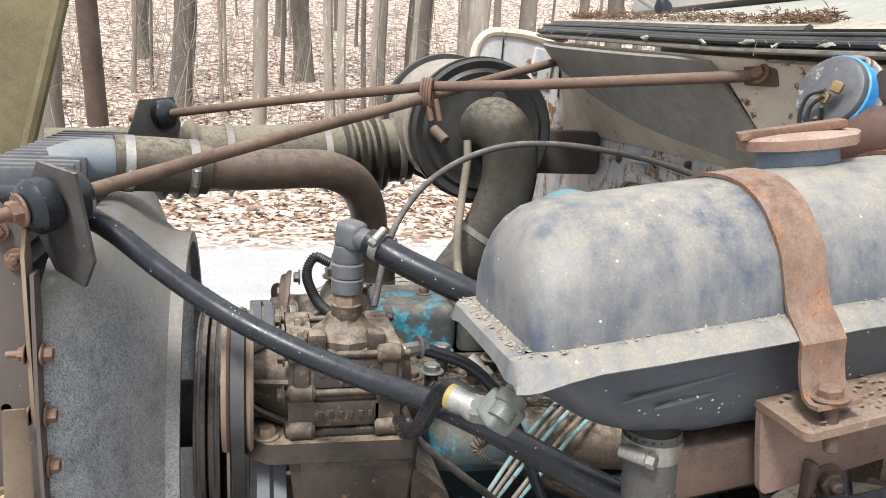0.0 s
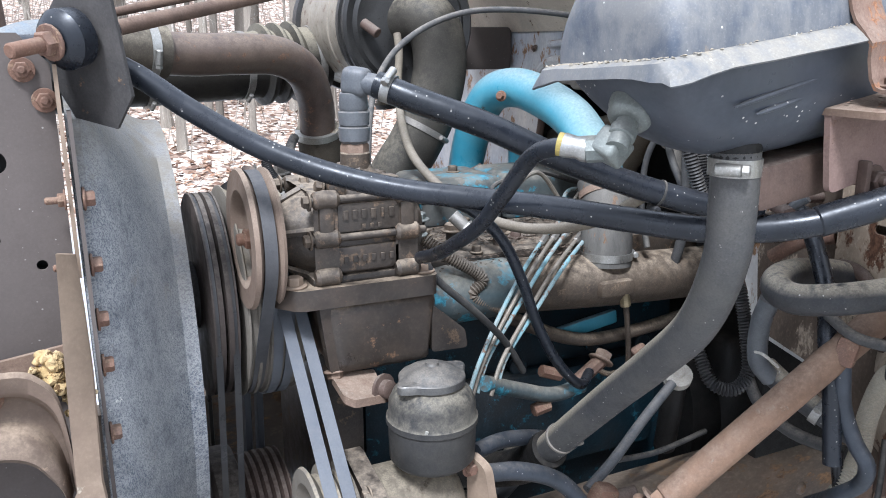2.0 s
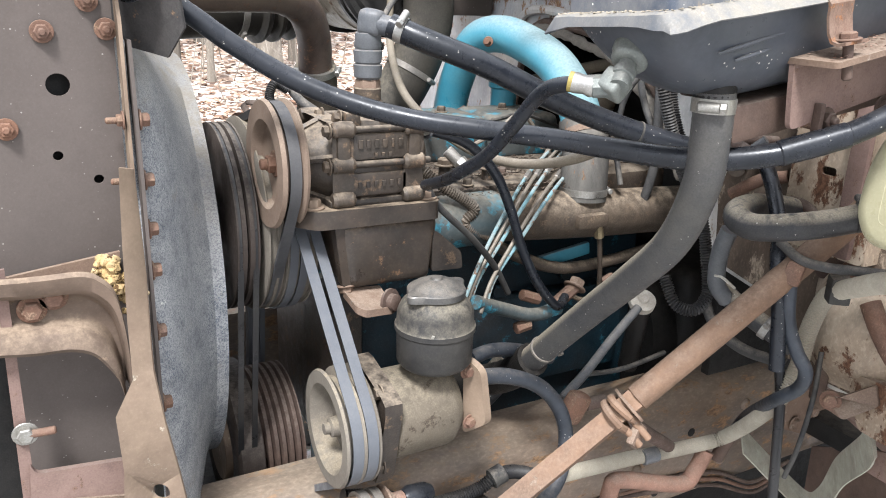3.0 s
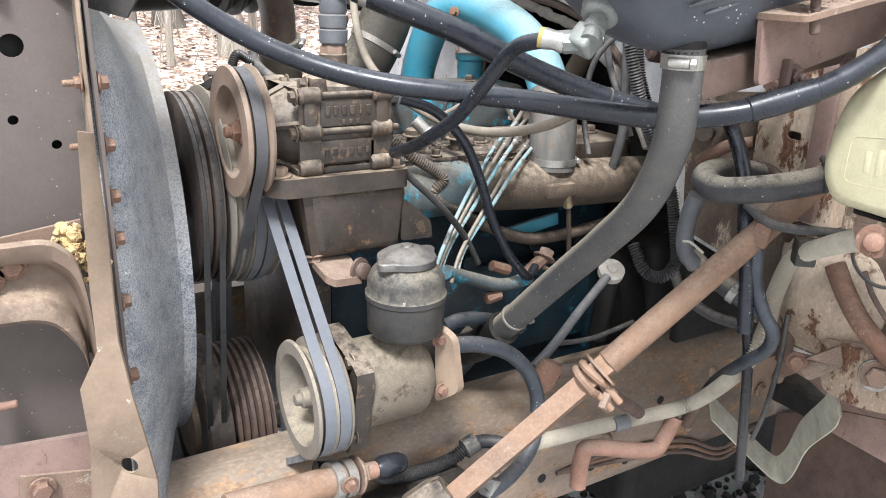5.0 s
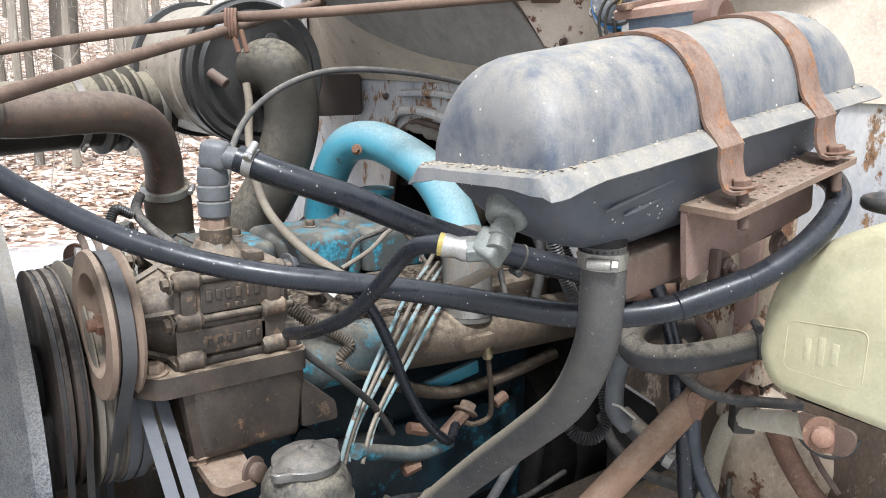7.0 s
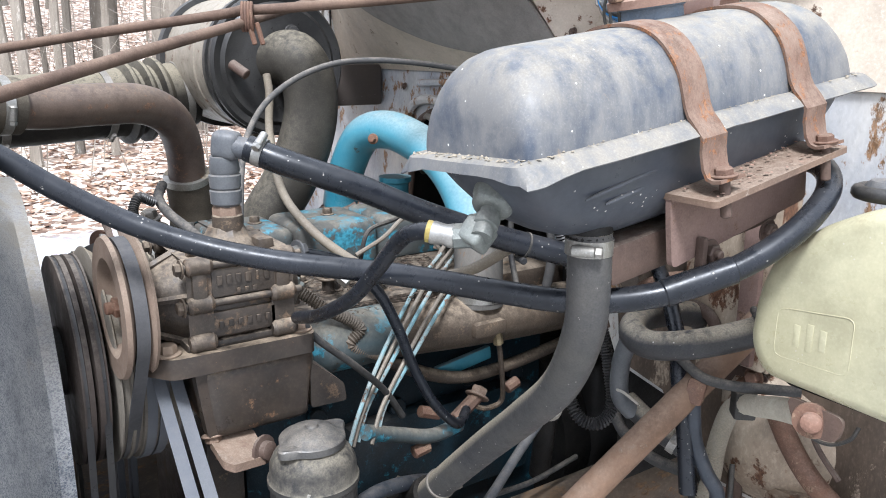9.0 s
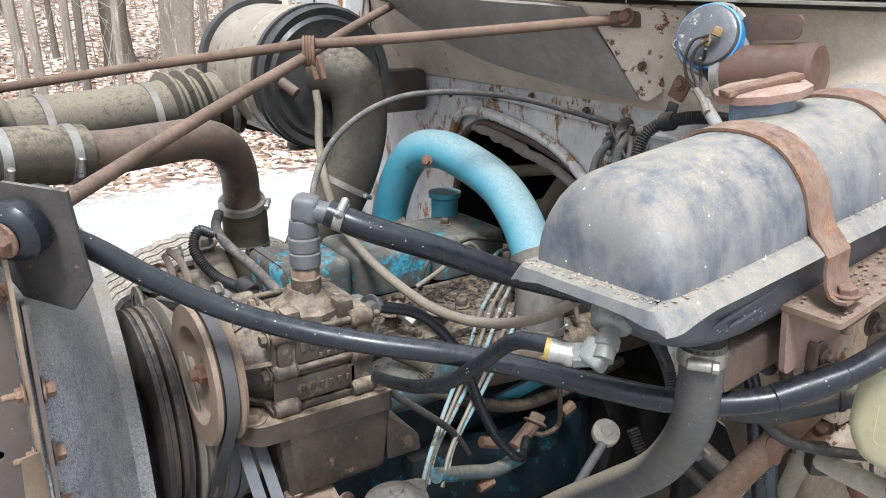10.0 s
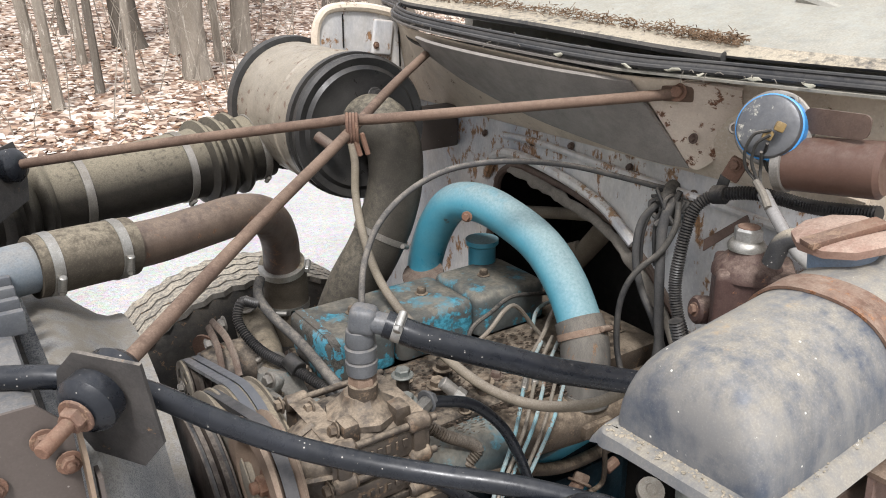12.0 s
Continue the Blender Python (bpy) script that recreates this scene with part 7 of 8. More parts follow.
hose("drain_line", [(0.19, 0.93, 1.25), (0.211, 0.93, 1.218), (0.272, 0.935, 1.162), (0.339, 0.965, 1.095), (0.385, 0.985, 1.03)], 0.0055, M_CONDUIT, "thin dark line running down past the pump", "hose")
for k in range(5):
    o = Vector((0.022 * k - 0.045, -0.004 * k, 0.006 * (k % 3)))
    e = Vector((0.009 * k - 0.012, 0.006 * (k % 3), 0.0))
    line = [Vector((0.630, 1.170, 1.233)) + o, Vector((0.553, 1.120, 1.208)) + o, Vector((0.439, 1.020, 1.186)) + o * 0.8, Vector((0.367, 0.985, 1.126)) + o * 0.5 + e * 0.5, Vector((0.309, 0.960, 1.067)) + e * 1.5, Vector((0.280, 0.940, 1.023)) + e * 1.5]
    ob = hose("fuel_line", line, 0.0034, M_LINE if k % 2 else M_LINE_BLUE, "thin chipped steel fuel line with unions", "fuel line", seg=8, group="fuel lines")
    part("union_nut", cyl(line[1], line[1].lerp(line[2], 0.25), 0.0062, 6), M_DULLSTEEL, ob)
hose("injector_line", [(0.429, 1.200, 1.237), (0.446, 1.200, 1.287), (0.504, 1.220, 1.296), (0.574, 1.250, 1.297), (0.662, 1.280, 1.270), (0.754, 1.300, 1.242)], 0.0042, M_CONDUIT, "dark bent steel injector line", "fuel line", seg=8, group="injector lines")
hose("injector_line", [(0.415, 1.190, 1.250), (0.472, 1.190, 1.275), (0.520, 1.200, 1.303), (0.556, 1.210, 1.297), (0.597, 1.210, 1.245), (0.618, 1.200, 1.211), (0.601, 1.190, 1.188)], 0.0042, M_LINE, "pale bent steel injector line", "fuel line", seg=8, group="injector lines")
hose("injector_line", [(0.612, 1.230, 1.226), (0.631, 1.240, 1.256), (0.681, 1.260, 1.254), (0.737, 1.280, 1.232)], 0.004, M_LINE_BLUE, "blue-painted bent injector line", "fuel line", seg=8, group="injector lines")
hose("injector_line", [(0.561, 1.180, 1.195), (0.595, 1.180, 1.237), (0.633, 1.200, 1.263), (0.650, 1.210, 1.270)], 0.0045, M_LINE, "pale bent steel injector line", "fuel line", seg=8, group="injector lines")
for x, y, h in ((0.3, 1.2, 0.05), (0.345, 1.16, 0.035), (0.42, 1.13, 0.03), (0.27, 1.14, 0.04), (0.39, 1.21, 0.03)):
    v = thing("head_fitting", (x, y, 1.195), "grimy hex fitting on the cylinder head", "fitting", "head fittings")
    part("stem", cyl((x, y, 1.19), (x, y, 1.19 + h), 0.011, 14), M_GRIME, v)
    part("hex", hexagon((x, y, 1.19 + h), (0, 0, 1), 0.0135, 0.014), M_GREENFIT if h > 0.035 else M_GRIME_TAN, v)
for x, y, r_ in ((0.33, 1.24, 0.009), (0.47, 1.16, 0.01), (0.51, 1.21, 0.009), (0.25, 1.19, 0.011), (0.36, 1.1, 0.008), (0.55, 1.14, 0.009)):
    tagged(part("head_nut", hexagon((x, y, 1.2), (0, 0, 1), r_, 0.012), M_GRIME_TAN if r_ < 0.01 else M_RUST_DARK), "grimy nut on the cylinder head", "nut", "head nuts")
for k, x in enumerate((0.3, 0.46, 0.62, 0.74)):
    tagged(part("block_plug", cyl((x, 1.135, 0.99 - 0.02 * (k % 2)), (x, 1.12, 0.99 - 0.02 * (k % 2)), 0.017, 18), M_BLUE_SHADED), "dark round core plug in the block", "plug", "block plugs")
sw = thing("sender_plug", (0.43, 1.11, 1.2), "pale metal sender plug lying across the head", "sender")
part("body", cyl((0.321, 1.110, 1.265), (0.347, 1.090, 1.235), 0.011, 14), M_DULLSTEEL, sw)
part("tip", cyl((0.337, 1.095, 1.248), (0.346, 1.085, 1.238), 0.013, 6), M_STEEL, sw)
hose("front_loom", [(0.131, 1.420, 1.338), (0.104, 1.410, 1.350), (0.089, 1.390, 1.322), (0.105, 1.340, 1.288), (0.133, 1.270, 1.277), (0.157, 1.200, 1.264), (0.165, 1.140, 1.260)], 0.0095, M_LOOM, "black corrugated wiring loom", "wiring loom", ribbed=0.0045)
hose("bypass_tube", [(0.163, 1.470, 1.360), (0.146, 1.440, 1.341), (0.151, 1.400, 1.319), (0.162, 1.310, 1.302), (0.159, 1.200, 1.294), (0.161, 1.130, 1.283)], 0.009, M_HOSE_GREY, "grey rubber bypass tube", "tube")
hose("lower_loom", [(0.248, 1.060, 1.244), (0.279, 1.040, 1.218), (0.334, 1.030, 1.179), (0.316, 1.030, 1.152), (0.384, 1.040, 1.114)], 0.0105, M_GRIME_LOOM, "grimy corrugated loom along the manifold", "wiring loom", ribbed=0.0045)
house = thing("thermostat_housing", (0.13, 1.3, 1.18), "teal water outlet housing with clamp", "housing")
part("body", lathe(((0, 0.045), (0.02, 0.05), (0.05, 0.04), (0.08, 0.034)), (0.12, 1.3, 1.18), (0.05, 0.2, 1), 20), M_TEAL_WORN, house)
spout = part("spout", tube([(0.150, 1.415, 1.170), (0.150, 1.461, 1.199), (0.150, 1.500, 1.239), (0.160, 1.539, 1.248)], 0.03, 18), M_GRIME_PUMP, house, "olive-tan water outlet")
clamp(house, (0.150, 1.441, 1.191), Vector((0.150, 1.500, 1.239)) - Vector((0.150, 1.415, 1.170)), 0.0305, 0.014, (-0.8, -0.5, 0.3))
part("cap_bolt", hexagon((0.160, 1.550, 1.259), (0, 0, 1), 0.015, 0.02), M_RUST, house)
bolts(house, [(0.1, 1.27, 1.235), (0.16, 1.29, 1.25)], (0, 0, 1), 0.009, 0.012, M_GRIME_TAN)

tape = part("tape_wrap", cyl((0.132, 1.285, 1.287), (0.138, 1.255, 1.278), 0.0145, 14), M_LOOM, bpy.data.objects["front_loom"])
# ---- firewall equipment ----
motor = thing("wiper_motor", (0.7, 0.78, 1.6), "brown wiper motor with a blue and silver gear case", "wiper motor")
MA, MB = Vector((0.673, 0.785, 1.644)), Vector((0.694, 0.660, 1.656))
part("motor_can", cyl(MA, MB, 0.037, 32, 0.006), M_MOTOR, motor)
part("can_collar", lathe(((0, 0.04), (0.012, 0.04), (0.014, 0.036)), MA - (MB - MA).normalized() * 0.006, MB - MA, 28), M_DULLSTEEL, motor)
GC = Vector((0.652, 0.802, 1.692))
GN = Vector((-0.909, -0.295, 0.295))
GM = basis(GN)
part("gear_case", lathe(((-0.036, 0.034), (-0.03, 0.05), (-0.01, 0.0515), (-0.008, 0.049)), GC, GN, 36), M_DULLSTEEL, motor)
part("blue_band", lathe(((-0.009, 0.0455), (0.008, 0.0445), (0.0095, 0.042)), GC, GN, 36), M_BRIGHTBLUE, motor, "bright blue gear case band")
part("silver_cover", lathe(((0.0, 0.0425), (0.011, 0.0425), (0.0155, 0.040), (0.0175, 0.035), (0.0185, 0.018), (0.019, 0.0)), GC, GN, 32), M_GEARCOVER, motor, "worn silver gear cover")
for lug in ((0.668, 0.789, 1.728), (0.660, 0.864, 1.680)):
    lug = Vector(lug) - 0.006 * GN
    ear = part("ear", lathe(((-0.006, 0.0095), (0.004, 0.0095), (0.0055, 0.008), (0.0055, 0.0055), (0.002, 0.005)), lug, GN, 16), M_DULLSTEEL, motor)
    part("lug_web", box(lug.lerp(GC, 0.3) - 0.004 * GN, (0.016, 0.016, 0.008), 0.003, (20, -40, 35)), M_DULLSTEEL, motor)
    part("lug_screw", hexagon(lug, GN, 0.0042, 0.005), M_RUST_DARK, ear)
plug = Vector((0.625, 0.779, 1.695))
for k in (-1, 1):
    part("plug", box(plug + Vector((0.003 * k, -0.006 * k, 0.006 * k)), (0.011, 0.013, 0.013), 0.003, (20, 10, 40)), M_PLUG, motor)
part("mount_plate", plate(rounded([(0.673, 0.770, 1.722), (0.673, 0.680, 1.725), (0.670, 0.680, 1.694), (0.675, 0.770, 1.688)], 0.012), (1, 0.1, 0), 0.004), M_RUST_DARK, motor)
foot = part("foot", box((0.690, 0.876, 1.612), (0.012, 0.026, 0.034), 0.003, (24, 0, 20)), M_RUST, motor)
part("foot_bolt", hexagon(Vector((0.690, 0.876, 1.612)) + Vector((-0.006, -0.003, 0.008)), (-0.9, -0.4, 0.2), 0.007, 0.008), M_RUST, motor)
for wire in ([(0.617, 0.778, 1.697), (0.612, 0.798, 1.689), (0.614, 0.810, 1.666), (0.624, 0.813, 1.640), (0.629, 0.799, 1.623), (0.629, 0.786, 1.608)],
             [(0.617, 0.778, 1.691), (0.614, 0.794, 1.677), (0.619, 0.802, 1.652), (0.627, 0.799, 1.632), (0.629, 0.789, 1.615)],
             [(0.619, 0.789, 1.666), (0.634, 0.797, 1.643), (0.634, 0.796, 1.628), (0.631, 0.788, 1.610)],
             [(0.619, 0.782, 1.679), (0.634, 0.794, 1.655), (0.644, 0.791, 1.635), (0.649, 0.779, 1.630), (0.654, 0.778, 1.648)]):
    hose("motor_wire", wire, 0.0023, M_CONDUIT, "thin dark wire from the wiper motor", "wire", seg=7, group="motor wires")
hose("wire_tail", [(0.628, 0.798, 1.623), (0.624, 0.781, 1.609), (0.614, 0.764, 1.596)], 0.005, M_BOOT, "braided grey tail of the motor wires", "wire", seg=8)
hose("clear_tube", [(0.637, 0.789, 1.605), (0.620, 0.760, 1.590), (0.610, 0.730, 1.568), (0.610, 0.707, 1.547), (0.630, 0.678, 1.519)], 0.0085, M_CLEAR, "cloudy clear plastic washer tube", "tube")
mc = thing("fluid_reservoir", (0.62, 0.79, 1.42), "rusty box-shaped brake fluid reservoir with zinc cap", "reservoir")
body_ = box((0.658, 0.80, 1.438), (0.104, 0.11, 0.112), 0.012, (0, 0, 40), segments=3)
for v in body_.verts:
    if v.co.z > 1.47:
        v.co.z += 0.35 * (0.06 - min(0.06, math.hypot(v.co.x - 0.65, v.co.y - 0.803)))
part("body", body_, M_RUST_RES, mc)
part("dome", lathe(((-0.04, 0.05), (-0.03, 0.049), (-0.02, 0.042), (-0.008, 0.03), (0, 0.027)), (0.645, 0.803, 1.521), (0, 0, 1), 28), M_RUST_RES, mc)
part("cap_ring", lathe(((0, 0.0265), (0.004, 0.027), (0.012, 0.0235), (0.014, 0.02)), (0.640, 0.806, 1.52), (0, 0, 1), 24), M_STEEL, mc)
cap_ = part("cap", hexagon((0.640, 0.806, 1.53), (0, 0, 1), 0.0205, 0.022, washer=False), M_STEEL, mc, "zinc hex cap with rusty top")
part("cap_top", cyl((0.640, 0.806, 1.551), (0.640, 0.806, 1.5535), 0.0155, 20, 0.001), M_RUST, cap_)
boss_ = part("boss", lathe(((-0.01, 0.022), (0.008, 0.022), (0.012, 0.018), (0.0125, 0)), (0.632, 0.864, 1.404), (-0.77, 0.3, 0.1), 20), M_RUST_RES, mc)
part("boss_bolt", hexagon((0.622, 0.867, 1.406), (-0.77, 0.3, 0.1), 0.008, 0.008), M_RUST, boss_)
part("support_arm", thicken(strip([(0.700, 0.924, 1.465), (0.700, 0.849, 1.534)], [(0.700, 0.924, 1.485), (0.700, 0.855, 1.544)], 1), 0.005), M_RUST_DARK, mc, "dark rusty support strap")
part("outlet", cyl((0.655, 0.8, 1.33), (0.655, 0.8, 1.40), 0.03, 20), M_GREYFIT, mc)
hose("reservoir_hose", [(0.601, 0.740, 1.527), (0.603, 0.730, 1.559), (0.613, 0.710, 1.571), (0.646, 0.690, 1.562)], 0.013, M_RUBBER_DUST, "short black hose beside the reservoir", "hose")
knot_ = thing("wire_knot", (0.77, 1.06, 1.49), "tangle of taped wires at the firewall grommet", "wiring")
part("tape", tube([(0.788, 1.065, 1.525), (0.768, 1.06, 1.518), (0.75, 1.056, 1.5)], 0.013, 10), M_CONDUIT, knot_)
rng = random.Random(9)
for k in range(9):
    c = Vector((0.768, 1.058, 1.512))
    loop = [c] + [c + Vector((rng.uniform(-0.03, 0.01), rng.uniform(-0.035, 0.035), rng.uniform(-0.045, 0.02))) for _ in range(3)] + [Vector((0.742 + 0.004 * (k % 3), 1.06 - 0.006 * (k % 4), 1.462))]
    part("wire", tube(loop, 0.0035 if k % 3 else 0.0055, 7, 5), M_CONDUIT if k % 2 else M_HOSE_GREY, knot_)
hose("firewall_cable", [(0.770, 1.053, 1.510), (0.755, 1.073, 1.492), (0.740, 1.088, 1.465), (0.730, 1.089, 1.425), (0.730, 1.085, 1.378), (0.735, 1.069, 1.329), (0.740, 1.042, 1.283), (0.750, 1.020, 1.222)], 0.0068, M_HOSE_GREY, "grey cable looping down from the firewall", "cable", group="firewall cables")
hose("firewall_cable", [(0.765, 1.040, 1.510), (0.745, 1.040, 1.489), (0.735, 1.038, 1.457), (0.725, 1.027, 1.391), (0.720, 1.016, 1.312), (0.720, 1.010, 1.249), (0.720, 1.021, 1.186), (0.720, 1.041, 1.127)], 0.009, M_HOSE_GREY, "thick grey cable hanging from the firewall", "cable", group="firewall cables")
hose("firewall_cable", [(0.762, 1.045, 1.504), (0.750, 1.063, 1.475), (0.745, 1.063, 1.435), (0.745, 1.056, 1.386)], 0.0035, M_CONDUIT, "thin black wire hanging from the firewall", "cable", group="firewall cables")
hose("firewall_cable", [(0.765, 1.054, 1.505), (0.750, 1.076, 1.482), (0.742, 1.086, 1.439), (0.742, 1.086, 1.386)], 0.003, M_CONDUIT, "thin black wire hanging from the firewall", "cable", group="firewall cables")
hose("firewall_cable", [(0.755, 1.025, 1.511), (0.740, 1.014, 1.474), (0.720, 1.022, 1.431), (0.690, 1.045, 1.394), (0.670, 1.054, 1.359), (0.660, 1.056, 1.313), (0.655, 1.048, 1.252), (0.650, 1.022, 1.194)], 0.0055, M_CONDUIT, "thin blue-grey cable looping down past the engine", "cable", group="firewall cables")
loom_ = hose("heavy_loom", [(0.740, 0.683, 1.585), (0.745, 0.742, 1.573), (0.750, 0.792, 1.566), (0.750, 0.844, 1.566), (0.745, 0.886, 1.563), (0.735, 0.926, 1.553), (0.725, 0.943, 1.545), (0.712, 0.956, 1.527), (0.700, 0.960, 1.491), (0.690, 0.960, 1.446), (0.690, 0.963, 1.396), (0.690, 0.953, 1.350), (0.690, 0.932, 1.308), (0.695, 0.908, 1.266), (0.700, 0.887, 1.212)], 0.0112, M_LOOM, "thick black corrugated loom along the firewall", "wiring loom", ribbed=0.0048)
part("loom_clip", cyl((0.733, 0.917, 1.555), (0.733, 0.941, 1.549), 0.0155, 16, 0.003), M_CONDUIT, loom_)
part("clip_tab", box((0.740, 0.930, 1.570), (0.006, 0.018, 0.026), 0.002, (15, 0, 10)), M_CONDUIT, loom_)
hose("drop_loom", [(0.558, 0.850, 1.412), (0.569, 0.840, 1.361), (0.605, 0.830, 1.270), (0.656, 0.820, 1.181), (0.662, 0.800, 1.105), (0.650, 0.780, 1.057), (0.623, 0.780, 1.036), (0.599, 0.800, 1.045), (0.596, 0.830, 1.085)], 0.011, M_LOOM, "grey-black corrugated loom hanging in a loop", "wiring loom", ribbed=0.0048)
ln = hose("heater_hose", [(0.660, 0.526, 1.268), (0.620, 0.554, 1.253), (0.570, 0.585, 1.243), (0.550, 0.630, 1.233), (0.555, 0.664, 1.237), (0.600, 0.695, 1.238), (0.660, 0.703, 1.234), (0.740, 0.706, 1.216), (0.785, 0.709, 1.179)], 0.0192, M_RUBBER_DUST, "curled black heater hose", "hose", seg=18)
clamp(ln, (0.640, 0.536, 1.263), (0.1, -0.1, 0.02), 0.0194, 0.006, (0, 0, 1), M_CONDUIT)
hose("heater_pipe", [(0.620, 0.728, 1.193), (0.620, 0.740, 1.153), (0.630, 0.747, 1.096), (0.650, 0.738, 1.066)], 0.014, M_GREYFIT, "grey heater pipe with clamp", "pipe", seg=16)
hose("down_pipe", [(0.660, 0.726, 1.313), (0.640, 0.682, 1.276), (0.620, 0.642, 1.225), (0.600, 0.617, 1.173), (0.600, 0.601, 1.106), (0.600, 0.588, 1.019)], 0.0115, M_RUBBER, "straight black hose dropping beside the firewall", "hose")
hose("thin_cable", [(0.600, 0.621, 1.208), (0.600, 0.584, 1.193), (0.610, 0.549, 1.191), (0.630, 0.514, 1.194), (0.660, 0.479, 1.195)], 0.007, M_HOSE_GREY, "thin grey cable under the washer bottle", "cable")
for n_, pts in enumerate((((0.6, 0.62, 1.38), (0.7, 0.66, 1.36), (0.785, 0.7, 1.34)), ((0.58, 0.7, 1.3), (0.66, 0.78, 1.29), (0.785, 0.86, 1.26)), ((0.56, 0.66, 1.33), (0.62, 0.74, 1.33), (0.785, 0.8, 1.31)))):
    hose("short_pipe", pts, (0.007, 0.013, 0.009)[n_], (M_RUST, M_GRIME_TAN, M_RUST_DARK)[n_], "short rusty pipe in front of the firewall", "pipe", group="firewall pipes")
hose("stay_rod", [(0.620, 0.743, 1.298), (0.630, 0.722, 1.319), (0.640, 0.704, 1.338)], 0.007, M_GREYFIT, "short grey steel rod behind the hoses", "rod")
hose("brown_pipe", [(0.740, 0.738, 1.225), (0.740, 0.702, 1.230), (0.740, 0.674, 1.218), (0.750, 0.669, 1.180), (0.770, 0.688, 1.131)], 0.0095, M_RUST_DARK, "brown bent pipe curling before the firewall", "pipe", group="firewall pipes")
hose("brown_pipe", [(0.740, 0.838, 1.213), (0.750, 0.792, 1.247), (0.770, 0.754, 1.260)], 0.011, M_RUST, "brown bent pipe curling before the firewall", "pipe", group="firewall pipes")
lh = hose("lower_heater_hose", [(0.660, 0.758, 1.074), (0.660, 0.712, 1.057), (0.670, 0.661, 1.039), (0.690, 0.630, 1.021)], 0.017, M_RUBBER_DUST, "dark rubber hose with a taped tan end", "hose", seg=18)
clamp(lh, (0.668, 0.667, 1.041), Vector((0.690, 0.630, 1.021)) - Vector((0.660, 0.712, 1.057)), 0.0175, 0.012, (0, -1, 0.3))
hose("loop_wire", [(0.690, 0.503, 1.178), (0.690, 0.502, 1.151), (0.690, 0.481, 1.129), (0.700, 0.457, 1.121), (0.710, 0.436, 1.133), (0.720, 0.431, 1.150)], 0.0028, M_CONDUIT, "thin black wire hanging in a loop", "wire", seg=6)
fb = thing("firewall_bracket", (0.78, 0.66, 1.18), "dark rusty steel bracket on the firewall", "bracket")
part("plate", plate(rounded([(0.770, 0.683, 1.132), (0.770, 0.642, 1.157), (0.770, 0.594, 1.147), (0.770, 0.592, 1.129), (0.770, 0.666, 1.112)], 0.006), (1, 0, 0), 0.005), M_RUST_DARK, fb)
bolts(fb, [(0.765, 0.611, 1.143), (0.765, 0.609, 1.294)], (-1, 0, 0), 0.011, 0.012, M_RUST)
zt = hose("zip_tie", [(0.600, 0.726, 1.120), (0.590, 0.702, 1.126), (0.600, 0.684, 1.113)], 0.0022, M_CAPWHITE, "white plastic cable tie", "cable tie", seg=6)
jug = thing("washer_bottle", (0.62, 0.44, 1.25), "yellowed translucent plastic washer bottle", "bottle")
bo = rounded([(0.5, 0.444, 1.268), (0.5, 0.462, 1.3), (0.5, 0.459, 1.36), (0.5, 0.445, 1.4), (0.5, 0.405, 1.438), (0.5, 0.345, 1.47), (0.5, 0.22, 1.495), (0.5, 0.19, 1.44), (0.5, 0.19, 1.275), (0.5, 0.24, 1.262)], 0.03, 5)
mid_ = Vector((0.5, 0.33, 1.365))
jb = bmesh.new()
rings = []
for dx, k in ((0.0, 0.84), (0.002, 0.9), (0.007, 0.95), (0.014, 0.98), (0.024, 0.997), (0.034, 1.0), (0.11, 1.0), (0.125, 0.99), (0.135, 0.96), (0.14, 0.9)):
    rings.append([jb.verts.new(mid_ + (p - mid_) * k + Vector((dx + 0.0025 * noise.noise(p * 18), 0, 0))) for p in bo])
for p, q in zip(rings, rings[1:]):
    for i in range(len(bo)):
        jb.faces.new((p[i], p[(i + 1) % len(bo)], q[(i + 1) % len(bo)], q[i]))
jb.faces.new(rings[0])
jb.faces.new(rings[-1])
part("body", jb, M_PLASTIC, jug)
frame_o = rounded([(0.5001, 0.425, 1.3), (0.5001, 0.425, 1.352), (0.5001, 0.345, 1.362), (0.5001, 0.345, 1.302)], 0.01, 4)
part("moulded_frame", sweep(bmesh.new(), frame_o + frame_o[:1], [0.0005] * (len(frame_o) + 1), 6), M_PLASTIC, jug)
for k, h in enumerate((0.024, 0.03, 0.022)):
    part("moulded_bar", box((0.5002, 0.402 - 0.014 * k, 1.327 + 0.0015 * k), (0.0012, 0.007, h), 0.0004), M_PLASTIC, jug)
part("neck_ring", sweep(bmesh.new(), [Vector((0.575 + 0.03 * math.cos(a), 0.365 + 0.03 * math.sin(a), 1.474)) for a in [2 * math.pi * i / 20 for i in range(21)]], [0.0075] * 21, 10), M_AIRCAP, jug, "black rubber neck ring")
part("cap", lathe(((0, 0.026), (0.012, 0.025), (0.018, 0.02), (0.02, 0)), (0.575, 0.365, 1.468), (0, 0, 1), 22), M_GREYFIT, jug)
jbr = thing("bottle_bracket", (0.55, 0.36, 1.24), "dark rusty bracket with a round pivot bolt under the washer bottle", "bracket")
part("shelf", plate(rounded([(0.535, 0.25, 1.255), (0.535, 0.43, 1.257), (0.62, 0.43, 1.257), (0.62, 0.25, 1.255)], 0.01), (0, 0, 1), 0.004), M_BLACK_IRON_SHADE, jbr)
part("tab", plate(rounded([(0.508, 0.41, 1.257), (0.508, 0.345, 1.255), (0.508, 0.35, 1.225), (0.508, 0.395, 1.222)], 0.012), (1, 0, 0), 0.005), M_RUST_DARK, jbr)
